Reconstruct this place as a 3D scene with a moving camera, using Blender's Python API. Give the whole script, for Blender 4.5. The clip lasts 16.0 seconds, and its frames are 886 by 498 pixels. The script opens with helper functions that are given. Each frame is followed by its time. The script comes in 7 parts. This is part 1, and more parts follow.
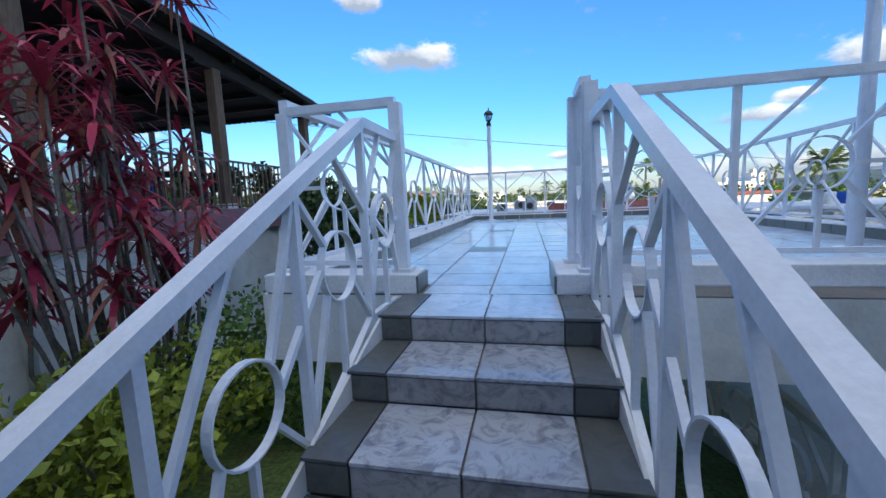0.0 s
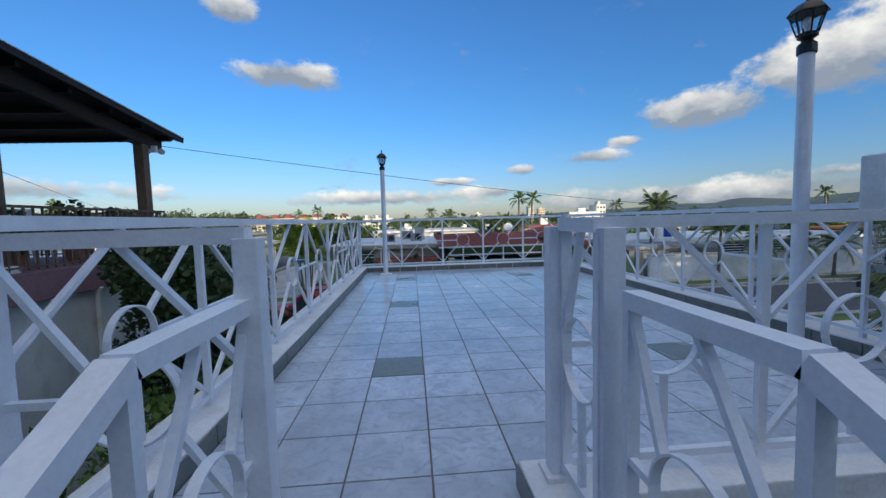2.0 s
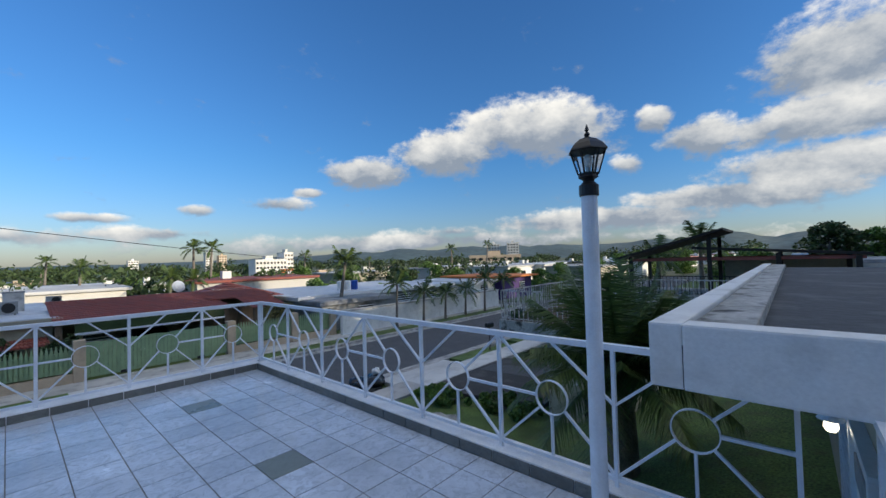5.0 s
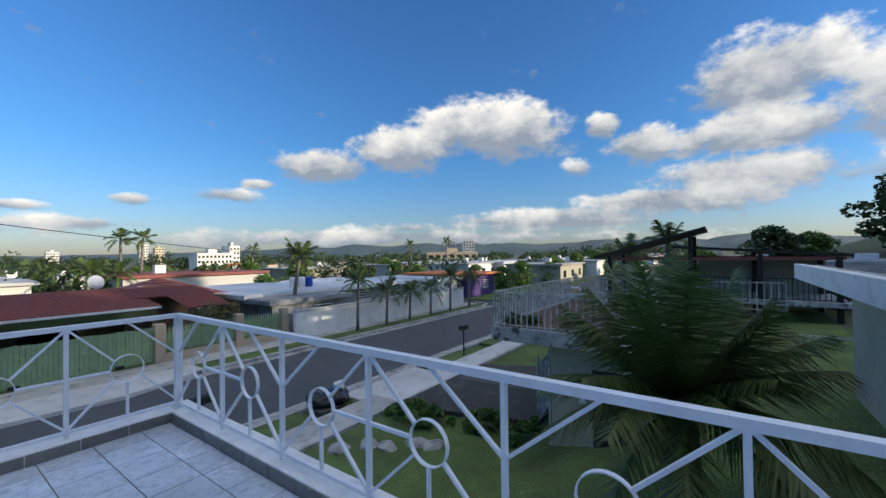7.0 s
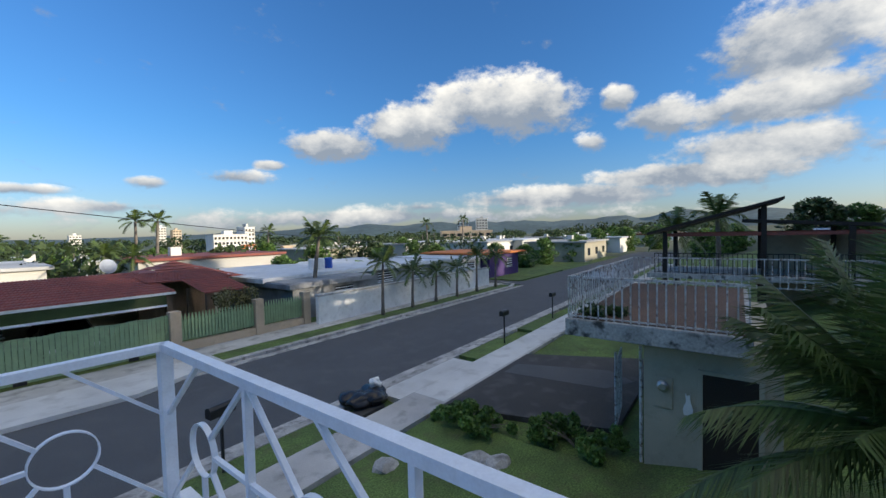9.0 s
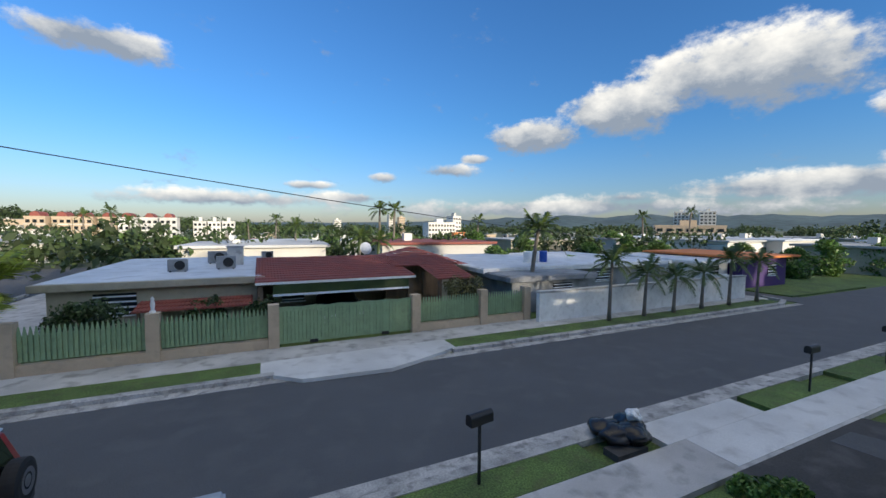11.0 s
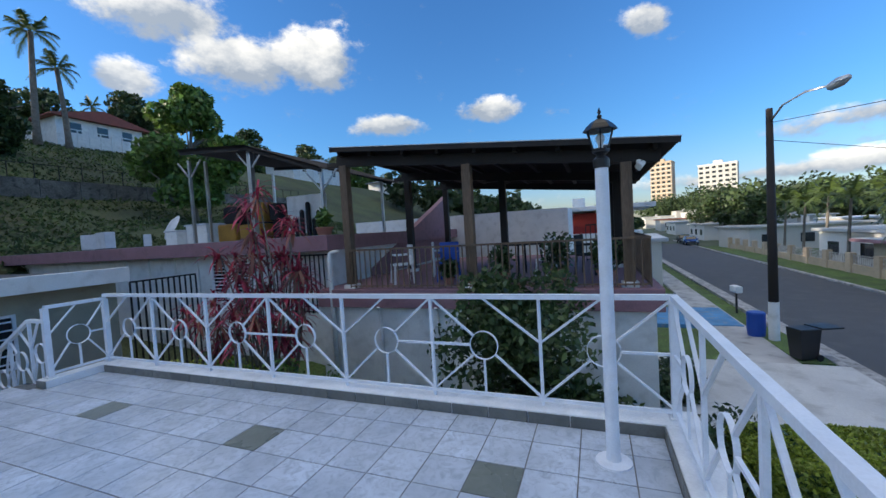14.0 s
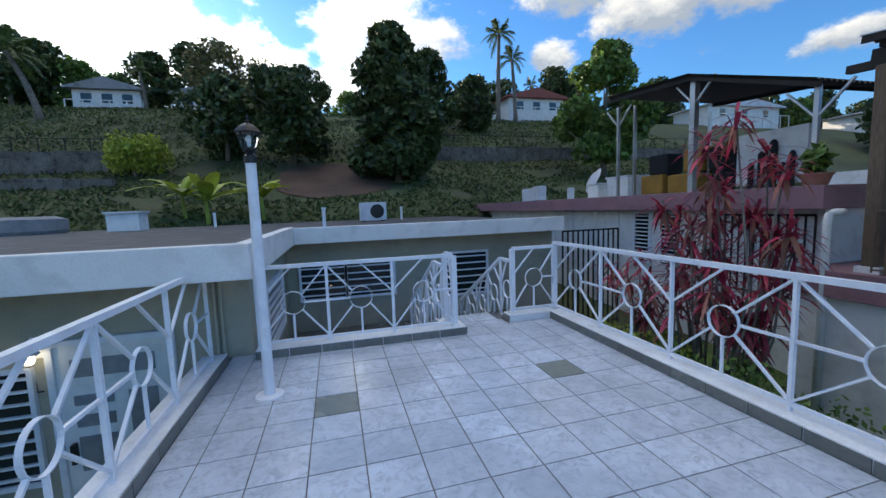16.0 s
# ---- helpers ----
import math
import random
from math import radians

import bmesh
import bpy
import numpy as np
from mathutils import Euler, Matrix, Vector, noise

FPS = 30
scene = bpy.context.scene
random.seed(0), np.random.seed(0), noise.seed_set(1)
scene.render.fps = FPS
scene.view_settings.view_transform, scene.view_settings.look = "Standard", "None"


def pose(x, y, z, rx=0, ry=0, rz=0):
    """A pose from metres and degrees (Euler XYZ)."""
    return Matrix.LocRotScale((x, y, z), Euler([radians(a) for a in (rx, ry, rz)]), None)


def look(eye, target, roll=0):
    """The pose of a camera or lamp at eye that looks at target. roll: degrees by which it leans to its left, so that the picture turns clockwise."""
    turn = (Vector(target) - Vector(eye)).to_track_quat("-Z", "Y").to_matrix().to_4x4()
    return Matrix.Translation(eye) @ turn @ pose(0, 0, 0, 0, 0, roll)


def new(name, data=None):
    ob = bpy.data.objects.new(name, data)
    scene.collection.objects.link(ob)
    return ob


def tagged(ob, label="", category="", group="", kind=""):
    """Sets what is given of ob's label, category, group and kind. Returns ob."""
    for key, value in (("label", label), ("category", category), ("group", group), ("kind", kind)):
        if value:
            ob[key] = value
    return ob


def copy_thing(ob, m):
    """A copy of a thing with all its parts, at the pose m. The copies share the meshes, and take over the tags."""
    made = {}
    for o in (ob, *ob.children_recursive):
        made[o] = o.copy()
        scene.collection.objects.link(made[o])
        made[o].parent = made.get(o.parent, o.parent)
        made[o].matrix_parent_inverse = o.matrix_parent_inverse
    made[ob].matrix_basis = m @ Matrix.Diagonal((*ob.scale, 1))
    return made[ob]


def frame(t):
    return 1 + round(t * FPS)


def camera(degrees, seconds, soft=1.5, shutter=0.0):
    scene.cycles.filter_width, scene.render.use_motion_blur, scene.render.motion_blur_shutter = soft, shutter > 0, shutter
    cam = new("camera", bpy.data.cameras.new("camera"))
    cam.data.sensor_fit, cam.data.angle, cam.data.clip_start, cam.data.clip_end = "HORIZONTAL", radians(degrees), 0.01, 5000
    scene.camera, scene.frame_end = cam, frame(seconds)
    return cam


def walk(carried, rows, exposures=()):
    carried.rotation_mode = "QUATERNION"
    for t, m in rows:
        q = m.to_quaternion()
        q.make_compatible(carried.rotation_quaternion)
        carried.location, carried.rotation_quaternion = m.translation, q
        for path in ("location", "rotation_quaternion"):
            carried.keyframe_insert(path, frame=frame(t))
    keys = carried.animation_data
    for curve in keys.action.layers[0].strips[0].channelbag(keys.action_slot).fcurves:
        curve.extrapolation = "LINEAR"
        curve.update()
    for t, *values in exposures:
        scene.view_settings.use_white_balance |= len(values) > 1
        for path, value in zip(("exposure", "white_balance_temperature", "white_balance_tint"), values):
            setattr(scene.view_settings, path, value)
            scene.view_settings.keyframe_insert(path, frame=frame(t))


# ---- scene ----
cam = camera(97.2, 16.0)
PATH = [
    (0, (0.513, -3.659, 0.449), (0.088, -1.72, 0.204), -2.5),
    (0.5, (0.382, -3.406, 0.554), (0.226, -1.424, 0.33), -2.1),
    (1, (0.33, -3.146, 0.677), (0.34, -1.159, 0.449), -2.0),
    (1.5, (0.286, -2.952, 0.802), (0.395, -0.963, 0.617), -2.5),
    (2, (0.284, -2.74, 0.968), (0.439, -0.752, 0.821), -1.6),
    (2.5, (0.242, -2.607, 1.103), (0.419, -0.618, 0.986), -1.1),
    (3, (0.237, -2.414, 1.26), (0.426, -0.425, 1.159), -1.5),
    (3.5, (0.299, -2.111, 1.394), (0.615, -0.137, 1.341), -0.3),
    (4, (0.348, -1.84, 1.547), (1.101, 0.013, 1.545), -0.9),
    (4.5, (0.47, -1.613, 1.607), (1.69, -0.028, 1.628), -1.9),
    (5, (0.672, -1.274, 1.599), (2.162, 0.06, 1.648), -1.6),
    (7.3, (1.856, 0.89, 1.555), (3.494, 2.038, 1.576), -0.5),
    (7.5, (1.977, 1.1, 1.558), (3.619, 2.242, 1.566), -0.3),
    (8, (2.215, 1.605, 1.541), (3.867, 2.733, 1.521), -0.5),
    (10.3, (2.774, 3.826, 1.614), (4.126, 5.295, 1.497), -0.7),
    (10.5, (2.688, 4.073, 1.631), (3.97, 5.604, 1.528), 0.1),
    (11, (2.356, 4.602, 1.707), (3.192, 6.415, 1.589), 0.4),
    (11.5, (2.236, 4.823, 1.75), (2.253, 6.82, 1.635), 0.1),
    (12, (2.343, 4.849, 1.715), (1.53, 6.672, 1.593), -0.9),
    (12.5, (2.476, 4.873, 1.563), (1.022, 6.242, 1.448), -2.0),
    (13, (2.422, 4.787, 1.559), (0.57, 5.532, 1.443), -3.2),
    (13.5, (2.422, 4.646, 1.565), (0.424, 4.659, 1.467), -3.4),
    (14, (2.457, 4.448, 1.563), (0.597, 3.719, 1.474), -3.5),
    (14.5, (2.526, 4.215, 1.578), (1.055, 2.864, 1.462), -3.1),
    (15, (2.517, 3.915, 1.545), (1.486, 2.209, 1.371), -2.7),
    (15.5, (2.291, 3.482, 1.516), (1.585, 1.624, 1.295), -2.2),
    (16, (2.074, 2.893, 1.498), (1.549, 0.974, 1.291), -2.0),
]
walk(cam, [(t, look(eye, target, roll)) for t, eye, target, roll in PATH],
     [(0, 1.22, 6200, 8), (0.5, 1.03, 6250, 8), (1.5, 0.68, 6350, 8), (2.5, 0.56, 6400, 8), (4, 0.56, 6400, 8), (8, 0.7, 6500, 8),
      (11, 0.68, 6450, 8), (12, 0.68, 6450, 8), (13, 0.86, 6500, 8), (14.5, 1.12, 6600, 8), (16, 1.18, 6800, 8)])

# ---- world, sun, exposure ----
SUN_DIR = Vector((0.39, -0.885, 0.205)).normalized()      # towards the sun, low over the hill
world = bpy.data.worlds.new("sky")
scene.world = world
world.use_nodes = True


def build_sky():
    nt = world.node_tree
    nt.nodes.clear()
    N, L = nt.nodes.new, nt.links.new
    out, bg = N("ShaderNodeOutputWorld"), N("ShaderNodeBackground")
    sky = N("ShaderNodeTexSky")
    sky.sky_type, sky.sun_disc = "NISHITA", False
    sky.sun_elevation = math.asin(SUN_DIR.z)
    sky.sun_rotation = math.atan2(SUN_DIR.x, SUN_DIR.y)
    sky.air_density, sky.dust_density, sky.ozone_density = 1.2, 0.6, 2.5
    tc = N("ShaderNodeTexCoord")

    def math_node(op, a, b=None, c=None):
        n = N("ShaderNodeMath")
        n.operation = op
        for i, v in enumerate((a, b, c)):
            if v is None:
                continue
            if isinstance(v, (int, float)):
                n.inputs[i].default_value = v
            else:
                L(v, n.inputs[i])
        return n.outputs[0]

    def dot(vec):
        n = N("ShaderNodeVectorMath")
        n.operation = "DOT_PRODUCT"
        L(tc.outputs["Generated"], n.inputs[0])
        n.inputs[1].default_value = vec
        return n.outputs["Value"]

    def fbm(scale, detail, rough, stretch=(1, 1, 1.6)):
        mp = N("ShaderNodeMapping")
        mp.inputs["Scale"].default_value = stretch
        L(tc.outputs["Generated"], mp.inputs["Vector"])
        n = N("ShaderNodeTexNoise")
        n.inputs["Scale"].default_value, n.inputs["Detail"].default_value, n.inputs["Roughness"].default_value = scale, detail, rough
        L(mp.outputs[0], n.inputs["Vector"])
        return n.outputs["Fac"]

    # each cloud bank: azimuth from +y, elevation, half width and half height, in degrees
    east = [(37.4, 12.4, 7.2, 2.6), (48.6, 15.1, 7.4, 3.4), (61.4, 17.4, 12.3, 4.6), (77.2, 16.6, 2.6, 2.0), (94.5, 19.5, 8.5, 4.6),
            (81.8, 13.7, 4.6, 3.0), (93.5, 13.4, 10.0, 2.7), (92.5, 9.0, 11.0, 2.6), (73.8, 11.6, 2.6, 1.4), (84.0, 6.6, 12.0, 1.8),
            (70.1, 4.8, 15.5, 1.8), (49.6, 3.9, 6.6, 1.3), (108.0, 15.0, 10.0, 6.0), (112.0, 7.5, 14.0, 3.0)]
    low = [(45.0, 2.6, 45.0, 1.7), (-60.0, 4.6, 38.0, 1.3), (25.2, 7.9, 5.6, 1.3), (16.1, 6.9, 2.2, 0.8), (5.6, 5.5, 3.6, 0.6), (29.2, 9.6, 2.4, 0.8), (12.1, 3.8, 9.8, 1.1), (-4.0, 3.3, 14.0, 1.3)]
    west = [(-15.7, 19.2, 6.8, 2.0), (-22.3, 25.4, 3.2, 1.9), (-144.5, 26.2, 7.4, 3.2), (-136.3, 22.2, 7.2, 3.2), (-127.7, 23.4, 7.2, 4.0),
            (-103.8, 16.6, 5.2, 1.8), (-117.8, 15.3, 5.5, 1.9), (-149.5, 19.2, 3.4, 2.2), (-83.0, 23.8, 2.8, 2.1), (-52.0, 12.6, 3.4, 1.4),
            (-43.8, 12.0, 4.0, 1.1), (-61.3, 9.2, 13.0, 1.6), (-46.9, 5.0, 7.0, 1.2)]
    # last bank, at the zenith: out of view, added for more light from above
    south = [(155.0, 18.0, 22.0, 9.0), (-171.1, 22.4, 13.0, 6.0), (173.2, 17.0, 14.0, 4.5), (150.0, 34.0, 26.0, 10.0), (0.0, 90.0, 42.0, 40.0)]
    total, shade, weight = None, None, None
    for az, el, w, h in east + low + west + south:
        az, el = radians(az), radians(el)
        c = Vector((math.sin(az) * math.cos(el), math.cos(az) * math.cos(el), math.sin(el)))
        u = Vector((math.cos(az), -math.sin(az), 0))
        v = u.cross(c)
        a = math_node("MULTIPLY", dot(u), 1 / math.sin(radians(w)))
        b = math_node("MULTIPLY", dot(v), 1 / math.sin(radians(h)))
        r = math_node("SQRT", math_node("ADD", math_node("MULTIPLY", a, a), math_node("MULTIPLY", b, b)))
        front = math_node("GREATER_THAN", dot(c), 0.0)
        # thin banks are fainter
        thick = 0.68 if h < 1.75 else 1.0
        m = math_node("MULTIPLY", math_node("MAXIMUM", math_node("SUBTRACT", 1.25 * thick, math_node("MULTIPLY", r, thick)), 0.0), front)
        total = m if total is None else math_node("MAXIMUM", total, m)
        # the unseen zenith bank, added to brighten the ground, is all lit colour
        s = m if el > 1.2 else math_node("MULTIPLY", m, math_node("ADD", math_node("MULTIPLY", b, 0.5), 0.5))
        shade = s if shade is None else math_node("ADD", shade, s)
        weight = m if weight is None else math_node("ADD", weight, m)
    shade = math_node("DIVIDE", shade, math_node("MAXIMUM", weight, 0.02))
    big, small = fbm(8.5, 9, 0.62), fbm(30, 6, 0.6)
    billow = math_node("ADD", math_node("MULTIPLY", big, 2.0), math_node("MULTIPLY", small, 0.6))
    dens = math_node("ADD", math_node("MULTIPLY", total, 1.08), math_node("SUBTRACT", billow, 1.53))
    mask = N("ShaderNodeMapRange")
    mask.interpolation_type = "SMOOTHSTEP"
    L(dens, mask.inputs["Value"])
    mask.inputs["From Min"].default_value, mask.inputs["From Max"].default_value = 0.0, 0.5
    mask.inputs["To Max"].default_value = 0.97
    cr = N("ShaderNodeValToRGB")
    e = cr.color_ramp.elements
    e[0].position, e[0].color = 0.36, (0.33, 0.38, 0.46, 1)
    e[1].position, e[1].color = 0.95, (1.15, 1.1, 1.02, 1)
    L(math_node("ADD", math_node("MULTIPLY", shade, 0.75), math_node("MULTIPLY", math_node("SUBTRACT", big, 0.4), 1.3)), cr.inputs[0])
    lit = N("ShaderNodeMix")
    lit.data_type = "RGBA"
    # clouds towards the sun glow
    glow = math_node("POWER", math_node("MAXIMUM", dot(SUN_DIR), 0.0), 7.0)
    cs = N("ShaderNodeVectorMath")
    cs.operation = "SCALE"
    L(cr.outputs[0], cs.inputs[0])
    L(math_node("ADD", math_node("MULTIPLY", glow, CLOUD * 2.5), CLOUD), cs.inputs["Scale"])
    tint = N("ShaderNodeMix")
    tint.data_type, tint.blend_type = "RGBA", "MULTIPLY"
    tint.inputs[0].default_value = 1.0
    L(sky.outputs[0], tint.inputs[6])
    # paler and less blue towards the horizon
    rise = N("ShaderNodeMapRange")
    rise.interpolation_type = "SMOOTHSTEP"
    L(dot((0, 0, 1)), rise.inputs["Value"])
    rise.inputs["From Min"].default_value, rise.inputs["From Max"].default_value = -0.02, 0.26
    grade = N("ShaderNodeMix")
    grade.data_type = "RGBA"
    L(rise.outputs[0], grade.inputs[0])
    grade.inputs[6].default_value, grade.inputs[7].default_value = HORIZON_TINT, SKY_TINT
    L(grade.outputs[2], tint.inputs[7])
    L(mask.outputs[0], lit.inputs[0])
    L(tint.outputs[2], lit.inputs[6])
    L(cs.outputs[0], lit.inputs[7])
    L(lit.outputs[2], bg.inputs["Color"])
    bg.inputs["Strength"].default_value = SKY
    L(bg.outputs[0], out.inputs["Surface"])


SKY, CLOUD, SKY_TINT, HORIZON_TINT = 0.122, 4.9, (0.335, 0.645, 1.07, 1), (0.56, 0.66, 1.08, 1)
build_sky()
sun_data = bpy.data.lights.new("sun", "SUN")
sun_data.energy, sun_data.angle, sun_data.color = 3.2, radians(0.6), (1.0, 0.86, 0.68)
sun = new("sun", sun_data)
sun.matrix_world = look(SUN_DIR * 100, (0, 0, 0))

# ---- materials ----


def mat(name, base, rough=0.7, metal=0.0, fine=60, fine_amt=0.12, coarse=1.5, coarse_amt=0.15, bump=0.15, dirt=None, dirt_amt=0.5,
        rand=0.0, island=0.0, stretch=(1, 1, 1), spec=0.5, trans=0.0):
    """Painted or plain surface: fine grain, broad stains and a little relief at real size."""
    m = bpy.data.materials.new(name)
    m.use_nodes = True
    nt = m.node_tree
    N, L = nt.nodes.new, nt.links.new
    b = nt.nodes["Principled BSDF"]
    g = N("ShaderNodeNewGeometry")
    mp = N("ShaderNodeMapping")
    mp.inputs["Scale"].default_value = stretch
    L(g.outputs["Position"], mp.inputs["Vector"])

    def noise_at(scale, detail=5):
        n = N("ShaderNodeTexNoise")
        n.inputs["Scale"].default_value, n.inputs["Detail"].default_value = scale, detail
        L(mp.outputs[0], n.inputs["Vector"])
        return n.outputs["Fac"]

    def value(src, lo, hi, frm=(0.3, 0.7)):
        r = N("ShaderNodeMapRange")
        L(src, r.inputs["Value"])
        r.inputs["From Min"].default_value, r.inputs["From Max"].default_value = frm
        r.inputs["To Min"].default_value, r.inputs["To Max"].default_value = lo, hi
        return r.outputs[0]

    def mul(a, c):
        n = N("ShaderNodeMath")
        n.operation = "MULTIPLY"
        L(a, n.inputs[0])
        if isinstance(c, (int, float)):
            n.inputs[1].default_value = c
        else:
            L(c, n.inputs[1])
        return n.outputs[0]

    nf, nc = noise_at(fine, 3), noise_at(coarse, 6)
    f = mul(value(nf, 1 - fine_amt, 1 + fine_amt), value(nc, 1 - coarse_amt, 1 + coarse_amt))
    if rand:
        o = N("ShaderNodeObjectInfo")
        f = mul(f, value(o.outputs["Random"], 1 - rand, 1 + rand, (0, 1)))
    if island:
        f = mul(f, value(g.outputs["Random Per Island"], 1 - island, 1 + island, (0, 1)))
    s = N("ShaderNodeVectorMath")
    s.operation = "SCALE"
    s.inputs[0].default_value = base[:3]
    L(f, s.inputs["Scale"])
    col = s.outputs[0]
    if dirt:
        mx = N("ShaderNodeMix")
        mx.data_type = "RGBA"
        L(value(noise_at(coarse * 2.7, 9), 0, dirt_amt, (0.52, 0.68)), mx.inputs[0])
        L(col, mx.inputs[6])
        mx.inputs[7].default_value = (*dirt, 1)
        col = mx.outputs[2]
    L(col, b.inputs["Base Color"])
    b.inputs["Metallic"].default_value = metal
    b.inputs["Specular IOR Level"].default_value = spec
    L(value(nc, max(0.02, rough - 0.08), min(1, rough + 0.08)), b.inputs["Roughness"])
    if bump:
        bp = N("ShaderNodeBump")
        bp.inputs["Strength"].default_value, bp.inputs["Distance"].default_value = bump, 0.02
        L(nf, bp.inputs["Height"])
        L(bp.outputs[0], b.inputs["Normal"])
    if trans:
        t = N("ShaderNodeBsdfTranslucent")
        L(col, t.inputs["Color"])
        mxs = N("ShaderNodeMixShader")
        mxs.inputs[0].default_value = trans
        L(b.outputs[0], mxs.inputs[1])
        L(t.outputs[0], mxs.inputs[2])
        L(mxs.outputs[0], nt.nodes["Material Output"].inputs["Surface"])
    return m


def tile_mat(name, base, vein, rough, rand=0.08):
    """Glazed ceramic tile with cloudy marbling that differs from tile to tile."""
    m = mat(name, base, rough, fine=9, fine_amt=0.07, coarse=1.1, coarse_amt=0.2, bump=0.03, rand=rand)
    nt = m.node_tree
    N, L = nt.nodes.new, nt.links.new
    b = nt.nodes["Principled BSDF"]
    g, o = N("ShaderNodeNewGeometry"), N("ShaderNodeObjectInfo")
    add = N("ShaderNodeVectorMath")
    add.operation = "MULTIPLY_ADD"
    cmb = N("ShaderNodeCombineXYZ")
    for i in range(3):
        L(o.outputs["Random"], cmb.inputs[i])
    L(cmb.outputs[0], add.inputs[0])
    add.inputs[1].default_value = (37, 91, 13)
    L(g.outputs["Position"], add.inputs[2])
    n = N("ShaderNodeTexNoise")
    n.inputs["Scale"].default_value, n.inputs["Detail"].default_value, n.inputs["Roughness"].default_value = 11.0, 8, 0.7
    n.inputs["Distortion"].default_value = 1.6
    L(add.outputs[0], n.inputs["Vector"])
    r = N("ShaderNodeMapRange")
    L(n.outputs["Fac"], r.inputs["Value"])
    r.inputs["From Min"].default_value, r.inputs["From Max"].default_value = 0.47, 0.64
    r.inputs["To Max"].default_value = 0.75
    mx = N("ShaderNodeMix")
    mx.data_type = "RGBA"
    old = b.inputs["Base Color"].links[0].from_socket
    L(r.outputs[0], mx.inputs[0])
    L(old, mx.inputs[6])
    mx.inputs[7].default_value = (*vein, 1)
    L(mx.outputs[2], b.inputs["Base Color"])
    return m


def glass_mat(name, tint=(0.02, 0.025, 0.03), rough=0.05):
    m = bpy.data.materials.new(name)
    m.use_nodes = True
    b = m.node_tree.nodes["Principled BSDF"]
    b.inputs["Base Color"].default_value = (*tint, 1)
    b.inputs["Roughness"].default_value = rough
    b.inputs["Specular IOR Level"].default_value = 0.7
    return m


M = {}
M["rail"] = mat("white_painted_iron", (0.80, 0.83, 0.88), 0.36, fine=90, fine_amt=0.04, coarse=6, coarse_amt=0.06, bump=0.06, dirt=(0.5, 0.49, 0.47), dirt_amt=0.15)
M["curb"] = mat("white_painted_concrete", (0.82, 0.83, 0.84), 0.75, fine=70, fine_amt=0.06, coarse=3, coarse_amt=0.1, bump=0.2, dirt=(0.4, 0.4, 0.37), dirt_amt=0.2)
M["tile"] = tile_mat("pale_blue_grey_tile", (0.54, 0.60, 0.68), (0.36, 0.41, 0.48), 0.2)
M["tile_dark"] = tile_mat("olive_grey_tile", (0.20, 0.22, 0.19), (0.16, 0.18, 0.15), 0.3, 0.04)
M["tile_stair"] = tile_mat("mottled_slate_tile", (0.44, 0.47, 0.53), (0.15, 0.155, 0.185), 0.14, 0.12)
M["tile_border"] = tile_mat("dark_grey_border_tile", (0.13, 0.135, 0.13), (0.09, 0.095, 0.09), 0.26, 0.1)
M["tile_riser"] = tile_mat("mottled_riser_tile", (0.36, 0.36, 0.37), (0.12, 0.12, 0.135), 0.3, 0.12)
M["skirt"] = tile_mat("grey_skirting_tile", (0.17, 0.175, 0.16), (0.12, 0.125, 0.115), 0.35, 0.15)
M["grout"] = mat("grey_grout", (0.17, 0.165, 0.155), 0.9, fine=120, coarse=4, coarse_amt=0.25)
M["asphalt"] = mat("worn_asphalt", (0.088, 0.092, 0.098), 0.85, fine=45, fine_amt=0.3, coarse=0.5, coarse_amt=0.16, bump=0.4, dirt=(0.12, 0.122, 0.124), dirt_amt=0.5)
M["concrete"] = mat("stained_concrete", (0.50, 0.49, 0.47), 0.88, fine=40, fine_amt=0.1, coarse=0.7, coarse_amt=0.22, bump=0.25, dirt=(0.16, 0.155, 0.14), dirt_amt=0.6)
M["concrete_new"] = mat("pale_concrete", (0.62, 0.62, 0.60), 0.85, fine=40, fine_amt=0.08, coarse=0.6, coarse_amt=0.14, bump=0.2, dirt=(0.3, 0.29, 0.27), dirt_amt=0.4)
M["concrete_dark"] = mat("oil_dark_paving", (0.05, 0.048, 0.045), 0.8, fine=30, fine_amt=0.2, coarse=0.6, coarse_amt=0.3, bump=0.3, dirt=(0.12, 0.115, 0.11), dirt_amt=0.5)
M["gutter"] = mat("worn_kerb_concrete", (0.42, 0.41, 0.39), 0.9, fine=25, fine_amt=0.2, coarse=1.3, coarse_amt=0.35, bump=0.4, dirt=(0.10, 0.10, 0.095), dirt_amt=0.7)
M["paint_blue"] = mat("blue_pavement_paint", (0.10, 0.28, 0.50), 0.8, coarse_amt=0.25, dirt=(0.3, 0.32, 0.34), dirt_amt=0.6)
M["lawn"] = mat("short_lawn", (0.10, 0.155, 0.04), 0.95, fine=28, fine_amt=0.5, coarse=1.1, coarse_amt=0.35, bump=1.0, dirt=(0.10, 0.095, 0.045), dirt_amt=0.5)
M["hill"] = mat("hill_grass", (0.068, 0.085, 0.034), 0.95, fine=12, fine_amt=0.5, coarse=0.18, coarse_amt=0.45, bump=1.0, dirt=(0.085, 0.075, 0.035), dirt_amt=0.5)
M["soil"] = mat("bare_red_soil", (0.10, 0.062, 0.042), 0.95, fine=14, fine_amt=0.3, coarse=0.6, coarse_amt=0.3, bump=0.8)
M["leaf"] = mat("green_leaves", (0.12, 0.21, 0.045), 0.5, island=0.5, coarse_amt=0.3, bump=0, trans=0.25)
